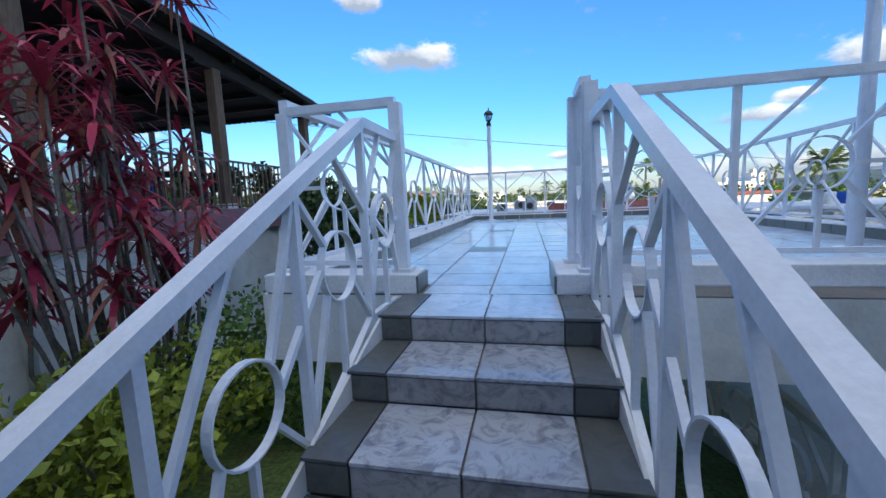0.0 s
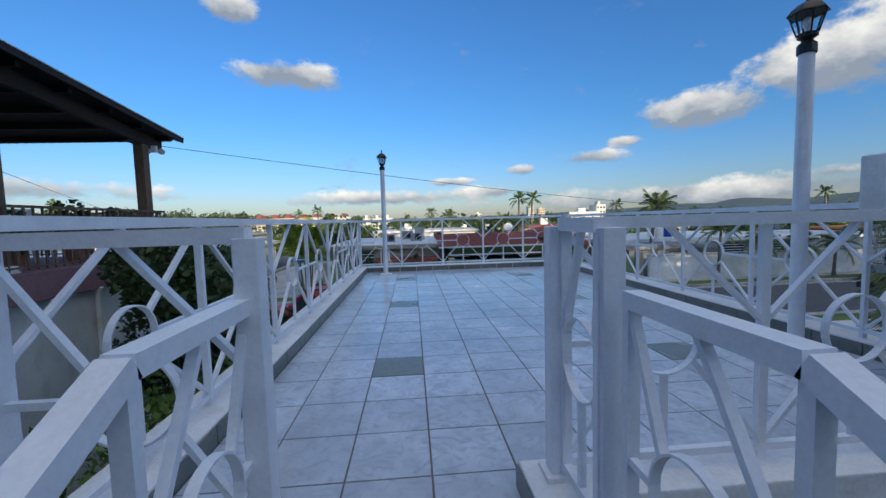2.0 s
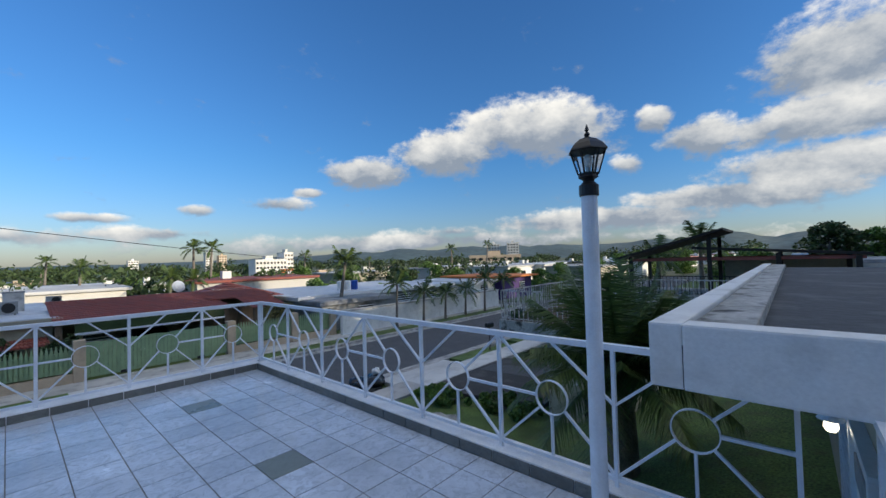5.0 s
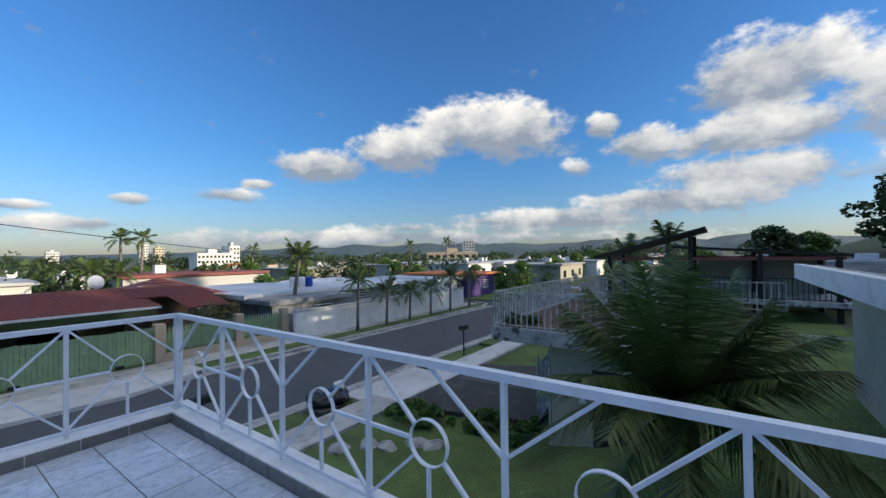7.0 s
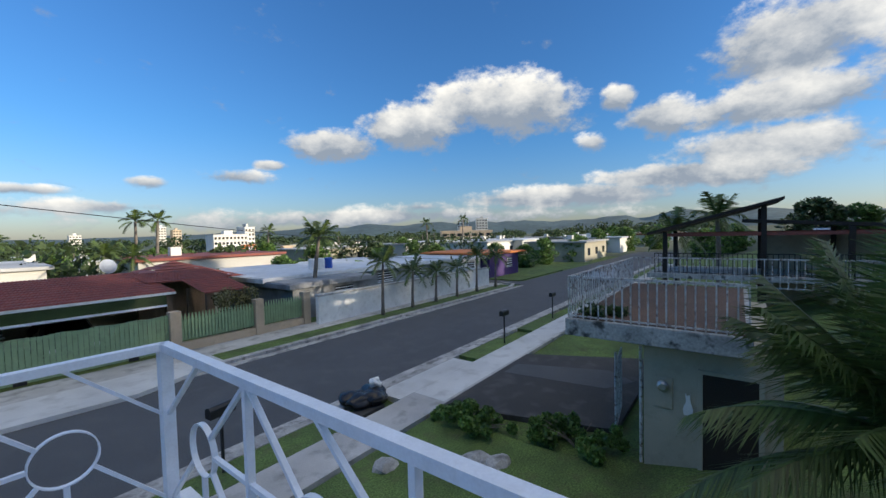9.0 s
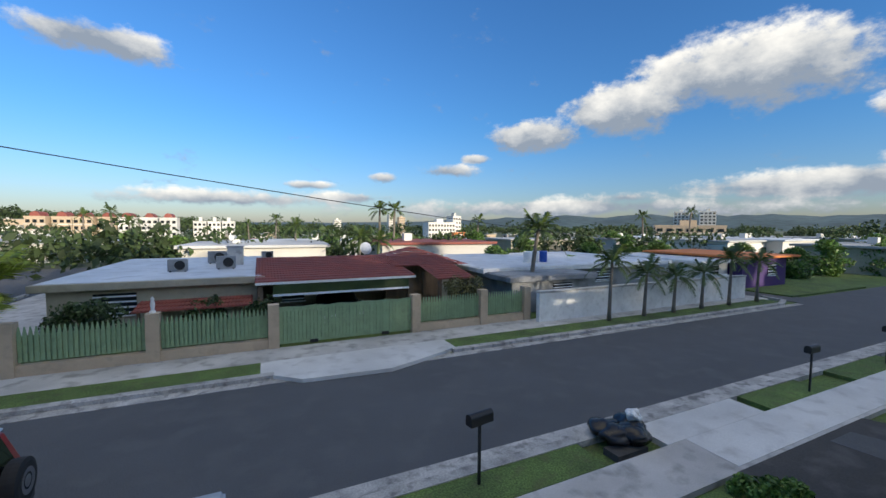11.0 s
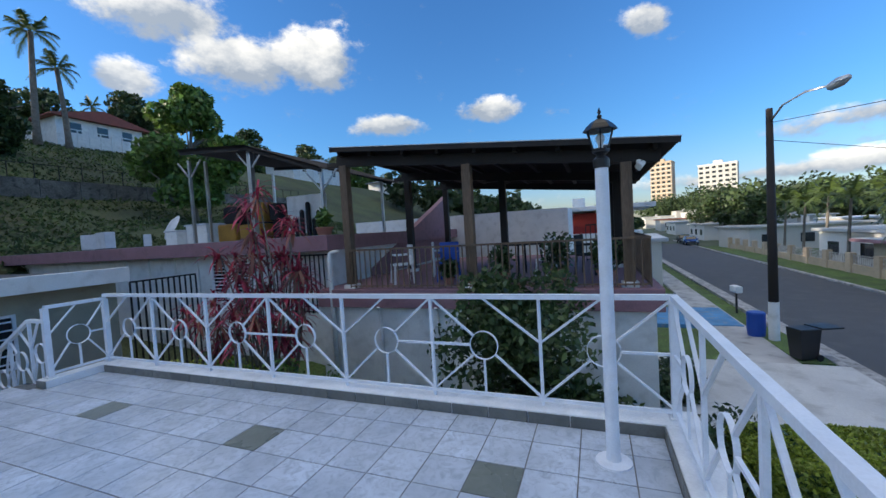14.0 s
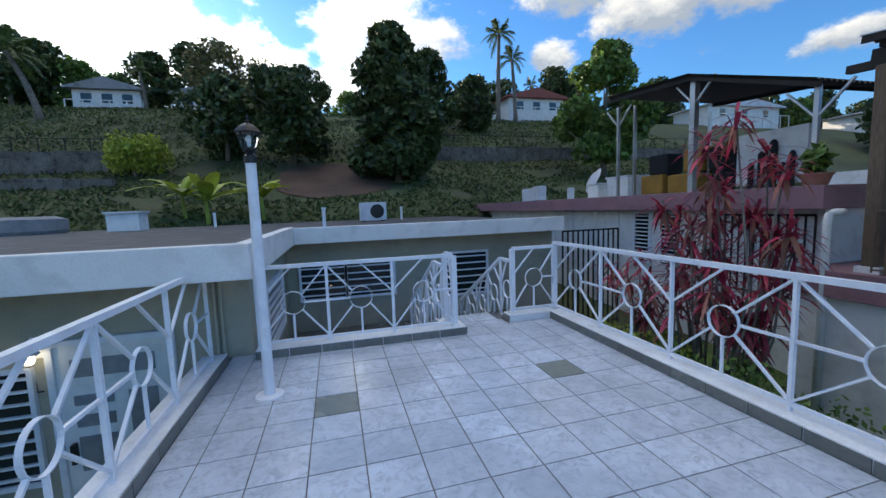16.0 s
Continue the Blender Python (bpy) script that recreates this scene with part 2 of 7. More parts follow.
M["weed"] = mat("rough_slope_grass", (0.07, 0.10, 0.03), 0.8, island=0.5, coarse=0.25, coarse_amt=0.45, bump=0, trans=0.15)
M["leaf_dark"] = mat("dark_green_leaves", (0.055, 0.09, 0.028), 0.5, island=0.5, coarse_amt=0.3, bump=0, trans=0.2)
M["leaf_lime"] = mat("yellow_green_leaves", (0.32, 0.38, 0.05), 0.5, island=0.4, coarse_amt=0.3, bump=0, trans=0.25)
M["leaf_pale"] = mat("olive_leaves", (0.16, 0.15, 0.06), 0.6, island=0.4, coarse_amt=0.3, bump=0, trans=0.2)
M["ti"] = mat("crimson_ti_leaves", (0.35, 0.035, 0.07), 0.4, island=0.6, coarse_amt=0.5, coarse=4, bump=0, trans=0.25)
M["ti_dry"] = mat("faded_bronze_leaves", (0.32, 0.13, 0.09), 0.6, island=0.6, coarse_amt=0.3, bump=0, trans=0.2)
M["palm"] = mat("palm_fronds", (0.085, 0.13, 0.035), 0.45, island=0.4, coarse_amt=0.25, bump=0, trans=0.2)
M["bark"] = mat("grey_bark", (0.19, 0.165, 0.135), 0.9, fine=30, fine_amt=0.3, coarse=4, coarse_amt=0.3, bump=0.6)
M["timber"] = mat("weathered_timber", (0.17, 0.115, 0.075), 0.75, fine=60, fine_amt=0.25, coarse=5, coarse_amt=0.25, bump=0.3, stretch=(1, 1, 0.12))
M["timber_dark"] = mat("near_black_timber", (0.022, 0.016, 0.013), 0.7, fine=50, fine_amt=0.25, coarse=4, coarse_amt=0.25, bump=0.25)
M["pink"] = mat("dusty_pink_paint", (0.30, 0.165, 0.19), 0.75, coarse=2, coarse_amt=0.12, bump=0.12, dirt=(0.15, 0.10, 0.10), dirt_amt=0.35)
M["white"] = mat("white_wall_paint", (0.80, 0.80, 0.78), 0.8, fine=50, fine_amt=0.04, coarse=1.6, coarse_amt=0.09, bump=0.12, dirt=(0.42, 0.41, 0.37), dirt_amt=0.3)
M["cream"] = mat("cream_wall_paint", (0.42, 0.39, 0.30), 0.8, fine=50, fine_amt=0.05, coarse=1.6, coarse_amt=0.1, bump=0.15, dirt=(0.25, 0.23, 0.17), dirt_amt=0.3)
M["beige"] = mat("beige_render", (0.52, 0.41, 0.29), 0.85, fine=40, fine_amt=0.06, coarse=1.2, coarse_amt=0.1, bump=0.2, dirt=(0.3, 0.24, 0.17), dirt_amt=0.3)
M["green"] = mat("sage_green_metal", (0.25, 0.36, 0.20), 0.55, fine=60, fine_amt=0.06, coarse=2, coarse_amt=0.1, bump=0.05, rand=0.06, dirt=(0.15, 0.19, 0.12), dirt_amt=0.3)
M["clay"] = mat("red_clay_tiles", (0.27, 0.075, 0.055), 0.7, fine=20, fine_amt=0.12, coarse=1.4, coarse_amt=0.18, bump=0.2, rand=0.12, island=0.1, dirt=(0.16, 0.06, 0.05), dirt_amt=0.5)
M["roof_white"] = mat("sealed_white_roof", (0.62, 0.65, 0.69), 0.6, fine=10, fine_amt=0.06, coarse=0.5, coarse_amt=0.14, bump=0.1, dirt=(0.36, 0.38, 0.4), dirt_amt=0.5)
M["roof_grey"] = mat("grey_flat_roof", (0.28, 0.29, 0.30), 0.8, fine=10, coarse=0.4, coarse_amt=0.2, dirt=(0.12, 0.12, 0.12), dirt_amt=0.6)
M["roof_black"] = mat("weathered_bitumen_roof", (0.05, 0.052, 0.056), 0.7, fine=14, fine_amt=0.25, coarse=0.9, coarse_amt=0.4, bump=0.3, dirt=(0.16, 0.165, 0.17), dirt_amt=0.55)
M["mould"] = mat("mouldy_concrete", (0.42, 0.42, 0.40), 0.9, fine=20, fine_amt=0.2, coarse=1.8, coarse_amt=0.3, bump=0.4, dirt=(0.05, 0.05, 0.045), dirt_amt=0.95)
M["stone_dark"] = mat("dark_mossy_stone", (0.14, 0.135, 0.12), 0.95, fine=12, fine_amt=0.3, coarse=1.2, coarse_amt=0.35, bump=0.6, dirt=(0.04, 0.04, 0.035), dirt_amt=0.8)
M["rust"] = mat("flaking_rusty_paint", (0.55, 0.54, 0.52), 0.8, fine=40, fine_amt=0.15, coarse=5, coarse_amt=0.3, bump=0.3, dirt=(0.14, 0.07, 0.045), dirt_amt=0.9)
M["black"] = mat("black_metal", (0.012, 0.012, 0.013), 0.4, fine=60, coarse=4, bump=0.05)
M["rubber"] = mat("black_rubber", (0.016, 0.016, 0.017), 0.8, bump=0.1)
M["plastic"] = mat("black_plastic", (0.02, 0.02, 0.022), 0.45, bump=0.05)
M["bag"] = mat("black_bin_bag", (0.012, 0.012, 0.014), 0.25, bump=0.1)
M["mint"] = mat("mint_green_steel", (0.25, 0.42, 0.34), 0.5, coarse=3, coarse_amt=0.08, bump=0.05, dirt=(0.2, 0.26, 0.2), dirt_amt=0.3)
M["red_car"] = mat("faded_red_car_paint", (0.30, 0.012, 0.018), 0.3, fine=90, fine_amt=0.04, coarse=2, coarse_amt=0.12, bump=0)
M["red_car_faded"] = mat("sun_bleached_red_paint", (0.36, 0.075, 0.085), 0.5, fine=60, fine_amt=0.08, coarse=2.2, coarse_amt=0.2, bump=0, dirt=(0.5, 0.25, 0.25), dirt_amt=0.3)
# the reflected sky's blue is put into this white base colour
M["white_car"] = mat("sky_tinted_white_paint", (0.50, 0.56, 0.64), 0.12, fine_amt=0.02, coarse_amt=0.03, bump=0)
M["blue_car"] = mat("blue_car_paint", (0.02, 0.06, 0.22), 0.25, fine_amt=0.02, coarse_amt=0.03, bump=0)
M["trim_grey"] = mat("grey_plastic_trim", (0.06, 0.06, 0.062), 0.6, bump=0.05)
M["alloy"] = mat("dull_alloy", (0.45, 0.45, 0.46), 0.35, 0.9, bump=0.02)
M["chrome"] = mat("galvanised_steel", (0.5, 0.51, 0.52), 0.4, 0.85, coarse=5, bump=0.04)
M["glass"] = glass_mat("dark_glass")
M["clear_glass"] = glass_mat("clear_lantern_glass", (0.9, 0.92, 0.92), 0.03)
M["clear_glass"].node_tree.nodes["Principled BSDF"].inputs["Transmission Weight"].default_value = 0.95
M["clear_glass"].node_tree.nodes["Principled BSDF"].inputs["IOR"].default_value = 1.05
M["glass_car"] = glass_mat("tinted_car_glass", (0.008, 0.01, 0.012), 0.04)
M["lens"] = mat("clear_lamp_glass", (0.75, 0.76, 0.74), 0.1, bump=0)
M["red_lens"] = mat("red_tail_lens", (0.35, 0.01, 0.01), 0.15, bump=0)
M["orange"] = mat("orange_paint", (0.62, 0.20, 0.05), 0.7, coarse_amt=0.12)
M["yellow"] = mat("yellow_sign_paint", (0.75, 0.38, 0.01), 0.5, bump=0)
M["signblue"] = mat("blue_sign_paint", (0.03, 0.16, 0.35), 0.5, bump=0)
M["binblue"] = mat("blue_plastic", (0.015, 0.08, 0.40), 0.5, bump=0)
M["tan"] = mat("tan_apartment_paint", (0.55, 0.43, 0.30), 0.8, coarse=0.3, coarse_amt=0.08, bump=0)
M["far_white"] = mat("far_white_paint", (0.68, 0.66, 0.61), 0.8, coarse=0.2, coarse_amt=0.1, bump=0, rand=0.2)
M["far_roof"] = mat("far_flat_roof", (0.52, 0.52, 0.51), 0.8, coarse=0.15, coarse_amt=0.25, bump=0, rand=0.35)
M["far_wood"] = mat("far_tree_leaves", (0.045, 0.075, 0.022), 0.7, island=0.5, coarse=0.02, coarse_amt=0.35, bump=0, trans=0.15)
# blue-grey haze of distance is put into the hills' base colour
M["far_hill"] = mat("haze_blue_far_hills", (0.07, 0.11, 0.115), 1.0, fine=0.02, fine_amt=0.3, coarse=0.003, coarse_amt=0.2, bump=0)
M["town"] = mat("town_ground", (0.075, 0.095, 0.05), 0.95, fine=0.4, fine_amt=0.35, coarse=0.03, coarse_amt=0.45, bump=0, dirt=(0.16, 0.15, 0.12), dirt_amt=0.5)
M["redwall"] = mat("brick_red_paint", (0.33, 0.03, 0.02), 0.8)
M["mustard"] = mat("mustard_fabric", (0.36, 0.19, 0.035), 0.85, coarse=3, coarse_amt=0.2)
M["charcoal"] = mat("charcoal_fabric", (0.02, 0.02, 0.022), 0.9)
M["maroon"] = mat("dull_maroon_paint", (0.055, 0.018, 0.022), 0.8, dirt=(0.03, 0.015, 0.015), dirt_amt=0.5)
M["purple"] = mat("purple_paint", (0.06, 0.03, 0.14), 0.8)
M["terracotta"] = mat("terracotta_pot", (0.36, 0.17, 0.12), 0.8)

lamp_glow = bpy.data.materials.new("lit_bulb")
lamp_glow.use_nodes = True
lamp_glow.node_tree.nodes["Principled BSDF"].inputs["Emission Color"].default_value = (1, 0.85, 0.6, 1)
lamp_glow.node_tree.nodes["Principled BSDF"].inputs["Emission Strength"].default_value = 3
M["bulb"] = lamp_glow

# ---- mesh helpers ----


def thing(name, x=0, y=0, z=0, rz=0, label="", category="", group="", kind=""):
    ob = new(name)
    ob.matrix_world = pose(x, y, z, 0, 0, rz)
    ob.empty_display_size = 0.2
    return tagged(ob, label, category, group, kind)


def part(name, bm, material, parent=None, label="", smooth=False):
    me = bpy.data.meshes.new(name)
    if smooth:
        for f in bm.faces:
            f.smooth = True
    bm.to_mesh(me)
    bm.free()
    me.materials.append(M[material])
    ob = new(name, me)
    ob.parent = parent
    if label:
        ob["label"] = label
    return ob


def raw(name, verts, faces, material, parent=None, label="", smooth=False):
    me = bpy.data.meshes.new(name)
    me.from_pydata(verts, [], faces)
    me.materials.append(M[material])
    if smooth:
        me.polygons.foreach_set("use_smooth", [True] * len(me.polygons))
    ob = new(name, me)
    ob.parent = parent
    if label:
        ob["label"] = label
    return ob


def share(name, ob, m, parent=None):
    """Another object on the same mesh."""
    c = new(name, ob.data)
    c.parent = parent
    c.matrix_local = m
    return c


def B():
    return bmesh.new()


def box(bm, x0, x1, y0, y1, z0, z1, bevel=0.0):
    vs = [bm.verts.new((x, y, z)) for z in (z0, z1) for y in (y0, y1) for x in (x0, x1)]
    fs = [bm.faces.new([vs[i] for i in q]) for q in ((0, 2, 3, 1), (4, 5, 7, 6), (0, 1, 5, 4), (2, 6, 7, 3), (0, 4, 6, 2), (1, 3, 7, 5))]
    if bevel:
        es = {e for f in fs for e in f.edges}
        bmesh.ops.bevel(bm, geom=list(es), offset=bevel, segments=2, affect="EDGES", profile=0.6)
    return bm


def bar(bm, p, q, w=0.025, d=None, up=(0, 0, 1)):
    """A rectangular bar from p to q: w across, d along 'up'."""
    d = w if d is None else d
    p, q = Vector(p), Vector(q)
    a = (q - p).normalized()
    u = Vector(up)
    if abs(a.dot(u)) > 0.98:
        u = Vector((0, 1, 0))
    s = a.cross(u).normalized()
    t = s.cross(a)
    vs = [bm.verts.new(e + s * w / 2 * i + t * d / 2 * j) for e in (p, q) for i, j in ((-1, -1), (1, -1), (1, 1), (-1, 1))]
    for k in ((3, 2, 1, 0), (4, 5, 6, 7), (0, 1, 5, 4), (1, 2, 6, 5), (2, 3, 7, 6), (3, 0, 4, 7)):
        bm.faces.new([vs[i] for i in k])
    return bm


def tube(bm, pts, radii, n=10, cap=True):
    """A round tube through points, with a radius at each."""
    rings = []
    for i, p in enumerate(pts):
        p = Vector(p)
        a = (Vector(pts[min(i + 1, len(pts) - 1)]) - Vector(pts[max(i - 1, 0)])).normalized()
        u = Vector((1, 0, 0)) if abs(a.x) < 0.9 else Vector((0, 1, 0))
        s = a.cross(u).normalized()
        t = a.cross(s)
        r = radii[i] if hasattr(radii, "__len__") else radii
        rings.append([bm.verts.new(p + (s * math.cos(k * math.tau / n) + t * math.sin(k * math.tau / n)) * r) for k in range(n)])
    for a, b in zip(rings, rings[1:]):
        for k in range(n):
            bm.faces.new((a[k], a[(k + 1) % n], b[(k + 1) % n], b[k]))
    if cap:
        bm.faces.new(rings[0][::-1])
        bm.faces.new(rings[-1])
    return bm


def lathe(bm, profile, n=16, at=(0, 0, 0)):
    return tube(bm, [(at[0], at[1], at[2] + z) for r, z in profile], [max(r, 0.001) for r, z in profile], n)


def prism(bm, outline, y0, y1):
    """An outline in x and z, drawn out along y."""
    a = [bm.verts.new((x, y0, z)) for x, z in outline]
    b = [bm.verts.new((x, y1, z)) for x, z in outline]
    n = len(outline)
    bm.faces.new(a)
    bm.faces.new(b[::-1])
    for i in range(n):
        bm.faces.new((a[(i + 1) % n], a[i], b[i], b[(i + 1) % n]))
    bmesh.ops.recalc_face_normals(bm, faces=bm.faces)
    return bm


def slab(bm, outline, z0, z1):
    """An outline in x and y, drawn up from z0 to z1."""
    a = [bm.verts.new((x, y, z0)) for x, y in outline]
    b = [bm.verts.new((x, y, z1)) for x, y in outline]
    n = len(outline)
    bm.faces.new(a[::-1])
    bm.faces.new(b)
    for i in range(n):
        bm.faces.new((a[i], a[(i + 1) % n], b[(i + 1) % n], b[i]))
    bmesh.ops.recalc_face_normals(bm, faces=bm.faces)
    return bm


def structure(name, bm, material, label="", category=""):
    return tagged(part(name, bm, material), label, category, "", "structure")


RNG = np.random.default_rng(7)


def leaf_mesh(centres, size, rng, droop=0.0, long=1.6):
    """Small pointed leaves, one at each centre, turned at random."""
    n = len(centres)
    d = rng.normal(size=(n, 3))
    d[:, 2] -= droop
    d /= np.linalg.norm(d, axis=1)[:, None]
    e = rng.normal(size=(n, 3))
    e -= (e * d).sum(1)[:, None] * d
    e /= np.linalg.norm(e, axis=1)[:, None]
    s = size * rng.uniform(0.6, 1.3, n)[:, None]
    c = np.asarray(centres)
    v = np.stack([c - d * s * long / 2, c + e * s * 0.45, c + d * s * long / 2, c - e * s * 0.45], 1).reshape(-1, 3)
    f = np.arange(4 * n).reshape(-1, 4)
    return v, f


def crown_points(n, clumps, rng, shell=0.55):
    """Points in the outer part of many clumps (x, y, z, rx, ry, rz)."""
    clumps = np.asarray(clumps, float)
    w = (clumps[:, 3] * clumps[:, 4] * clumps[:, 5]) ** 0.67
    k = rng.choice(len(clumps), n, p=w / w.sum())
    d = rng.normal(size=(n, 3))
    d /= np.linalg.norm(d, axis=1)[:, None]
    r = rng.uniform(shell, 1.0, n)[:, None] ** 0.7
    return clumps[k, :3] + d * r * clumps[k, 3:6]


def leaves(name, pts, size, material, parent, rng, label="", droop=0.0, long=1.6):
    v, f = leaf_mesh(pts, size, rng, droop, long)
    return raw(name, v.tolist(), f.tolist(), material, parent, label)


def tree(name, x, y, z, height, spread, material="leaf", n=5000, leaf=0.16, seed=1, trunk=0.18, label="", low=0.35, conical=0.0, clumps=40):
    rng = np.random.default_rng(seed)
    t = thing(name, x, y, z, 0, label or "broad leafy green tree with a grey trunk", "tree")
    bm = B()
    top = height * 0.72
    pts = [(rng.normal() * 0.06 * k, rng.normal() * 0.06 * k, top * k / 4) for k in range(5)]
    tube(bm, pts, [trunk * (1 - 0.17 * k) for k in range(5)], 8)
    for i in range(7):
        a = i * 2.4 + rng.uniform(0, 1)
        z0 = height * rng.uniform(low * 0.8, 0.6)
        r = spread * rng.uniform(0.5, 0.8)
        p0 = Vector((0, 0, z0))
        p2 = Vector((math.cos(a) * r, math.sin(a) * r, z0 + height * rng.uniform(0.12, 0.28)))
        tube(bm, [p0, p0.lerp(p2, 0.5) + Vector((0, 0, 0.1)), p2], [trunk * 0.45, trunk * 0.3, trunk * 0.1], 6)
    part("trunk", bm, "bark", t, smooth=True)
    cl = []
    for i in range(clumps):
        a, u = rng.uniform(0, math.tau), rng.uniform(0, 1)
        zz = low + (1 - low) * u
        prof = math.sqrt(max(0.05, 1 - (2 * u - 0.9) ** 2)) * (1 - conical * u)
        r = spread * prof * rng.uniform(0.25, 0.85)
        s = spread * rng.uniform(0.22, 0.4) * (1 - 0.4 * conical * u)
        cl.append((math.cos(a) * r, math.sin(a) * r, height * zz, s, s, s * rng.uniform(0.6, 0.9)))
    leaves("crown", crown_points(n, cl, rng), leaf, material, t, rng)
    return t


def frond(rng, length, lift, sag, width, n=18, twist=0.6):
    """One palm frond along +x: arching rib with leaflets on both sides."""
    V, F = [], []
    rib = []
    for i in range(n + 1):
        u = i / n
        rib.append(Vector((length * u * math.cos(lift) * (1 - 0.15 * u * u), 0, length * (u * math.sin(lift) - sag * u * u))))
    for i in range(n):
        p, q = rib[i], rib[i + 1]
        k = len(V)
        w = 0.018 * length * (1 - i / n) + 0.004
        V += [p + Vector((0, w, 0)), p - Vector((0, w, 0)), q - Vector((0, w * 0.9, 0)), q + Vector((0, w * 0.9, 0))]
        F.append((k, k + 1, k + 2, k + 3))
        if i < 2:
            continue
        u = i / n
        ll = width * math.sin(math.pi * (0.12 + 0.83 * u)) ** 0.7
        a = (q - p).normalized()
        for sgn in (-1, 1):
            for h in (0.0, 0.5):
                base = p.lerp(q, h)
                d = (Vector((0, sgn, -twist * rng.uniform(0.6, 1.5))) + a * rng.uniform(0.7, 1.1)).normalized()
                tip = base + d * ll * rng.uniform(0.8, 1.1)
                s = a * 0.4 * length / n
                k = len(V)
                V += [base - s * 0.5, base + s, tip]
                F.append((k, k + 1, k + 2))
    return V, F


def palm(name, x, y, z, height, fl=1.7, n=17, seed=1, r=0.11, lean=(0, 0), label="", material="palm", category="palm tree", droop=1.0, nseg=14):
    rng = np.random.default_rng(seed)
    t = thing(name, x, y, z, 0, label or "slender palm tree with drooping green fronds", category)
    bm = B()
    pts = [(lean[0] * (k / 6) ** 1.6, lean[1] * (k / 6) ** 1.6, height * k / 6) for k in range(7)]
    tube(bm, pts, [r * (1.35 - 0.5 * k / 6 if k else 1.7) for k in range(7)], 9)
    part("trunk", bm, "bark", t, smooth=True)
    V, F = [], []
    for i in range(n):
        a = i * 2.399 + rng.uniform(-0.2, 0.2)
        u = i / n
        lift = 1.25 - 1.35 * u + rng.uniform(-0.1, 0.1)
        v, f = frond(rng, fl * rng.uniform(0.85, 1.1), lift, (0.25 + 0.5 * u) * droop, fl * 0.3, nseg)
        R = Matrix.Rotation(a, 3, "Z")
        k = len(V)
        V += [R @ p + Vector((lean[0], lean[1], height)) for p in v]
        F += [tuple(j + k for j in q) for q in f]
    raw("crown", [tuple(p) for p in V], F, material, t)
    return t

# ---- ground ----
GZ = -3.2                       # street level below the terrace floor


def ramp(v, a, b):
    u = min(max((v - a) / (b - a), 0), 1)
    return u * u * (3 - 2 * u)


def ground_height(x, y):
    """Street level in front, a bank beside the house, the hill behind, the town falling away in front."""
    z = GZ - 0.03
    z -= 9.0 * ramp(y, 45, 220) * ramp(x + 140, 0, 160)
    z += 8.0 * ramp(-x, 60, 300) * ramp(y, 0, 60)
    bank = 1.9 * ramp(-y, -5.0, 2.5)
    hill = 2.6 * ramp(-y, 9, 17) + 11.9 * ramp(-y, 13, 52) + 7.0 * ramp(-y, 52, 130)
    far_side = 1 - 0.8 * ramp(abs(x), 90, 220)
    return z + bank + (hill + 0.4 * ramp(-y, 4, 12)) * far_side


def axis(lo, hi, near, step, grow):
    out, p, s = [0.0], 0.0, step
    while p < hi:
        s = s if p < near else s * grow
        p += s
        out.append(p)
    neg, p, s = [], 0.0, step
    while p > lo:
        s = s if -p < near else s * grow
        p -= s
        neg.append(p)
    return neg[::-1] + out


def build_ground():
    xs, ys = axis(-4000, 4000, 45, 1.0, 1.16), axis(-1500, 4600, 40, 1.0, 1.16)
    verts, faces = [], []
    for y in ys:
        for x in xs:
            wob = 0.25 * noise.noise(Vector((x * 0.13, y * 0.13, 0))) * ramp(-y, 8, 16)
            verts.append((x, y, ground_height(x, y) + wob))
    nx = len(xs)
    for j in range(len(ys) - 1):
        for i in range(nx - 1):
            k = j * nx + i
            faces.append((k, k + 1, k + nx + 1, k + nx))
    ob = raw("ground", verts, faces, "hill", None, smooth=True)
    ob.data.materials.append(M["town"])
    ob.data.materials.append(M["lawn"])
    idx = []
    for f in faces:
        y = verts[f[0]][1]
        x = verts[f[0]][0]
        idx.append(1 if y > 32 or abs(x) > 70 and y > -10 else (2 if y > -4 else 0))
    ob.data.polygons.foreach_set("material_index", idx)
    tagged(ob, "grassy ground that rises into a hill behind the houses", "ground", "", "structure")


build_ground()


def flat(name, outline, material, z, label, category, thick=0.2):
    bm = B()
    slab(bm, outline, z - thick, z)
    return structure(name, bm, material, label, category)


def rect(x0, x1, y0, y1):
    return [(x0, y0), (x1, y0), (x1, y1), (x0, y1)]


ROAD_S, ROAD_N = 11.15, 17.95
# the main street, the side street on the north and the far crossing
road = flat("road", [(-170, ROAD_S), (90, ROAD_S), (90, ROAD_N + 1.0), (37, ROAD_N + 1.0), (37, ROAD_N + 30), (34.5, ROAD_N + 30), (34.5, ROAD_N),
                     (-8.0, ROAD_N), (-9.6, 18.6), (-10.8, 20.0), (-11.4, 22.0), (-12.0, 60), (-19.5, 60), (-19.0, 23.5), (-20.0, 21.0), (-22, 19.4), (-25, 18.6), (-170, 20.5)],
            "asphalt", GZ, "dark worn asphalt street with a side street", "road")


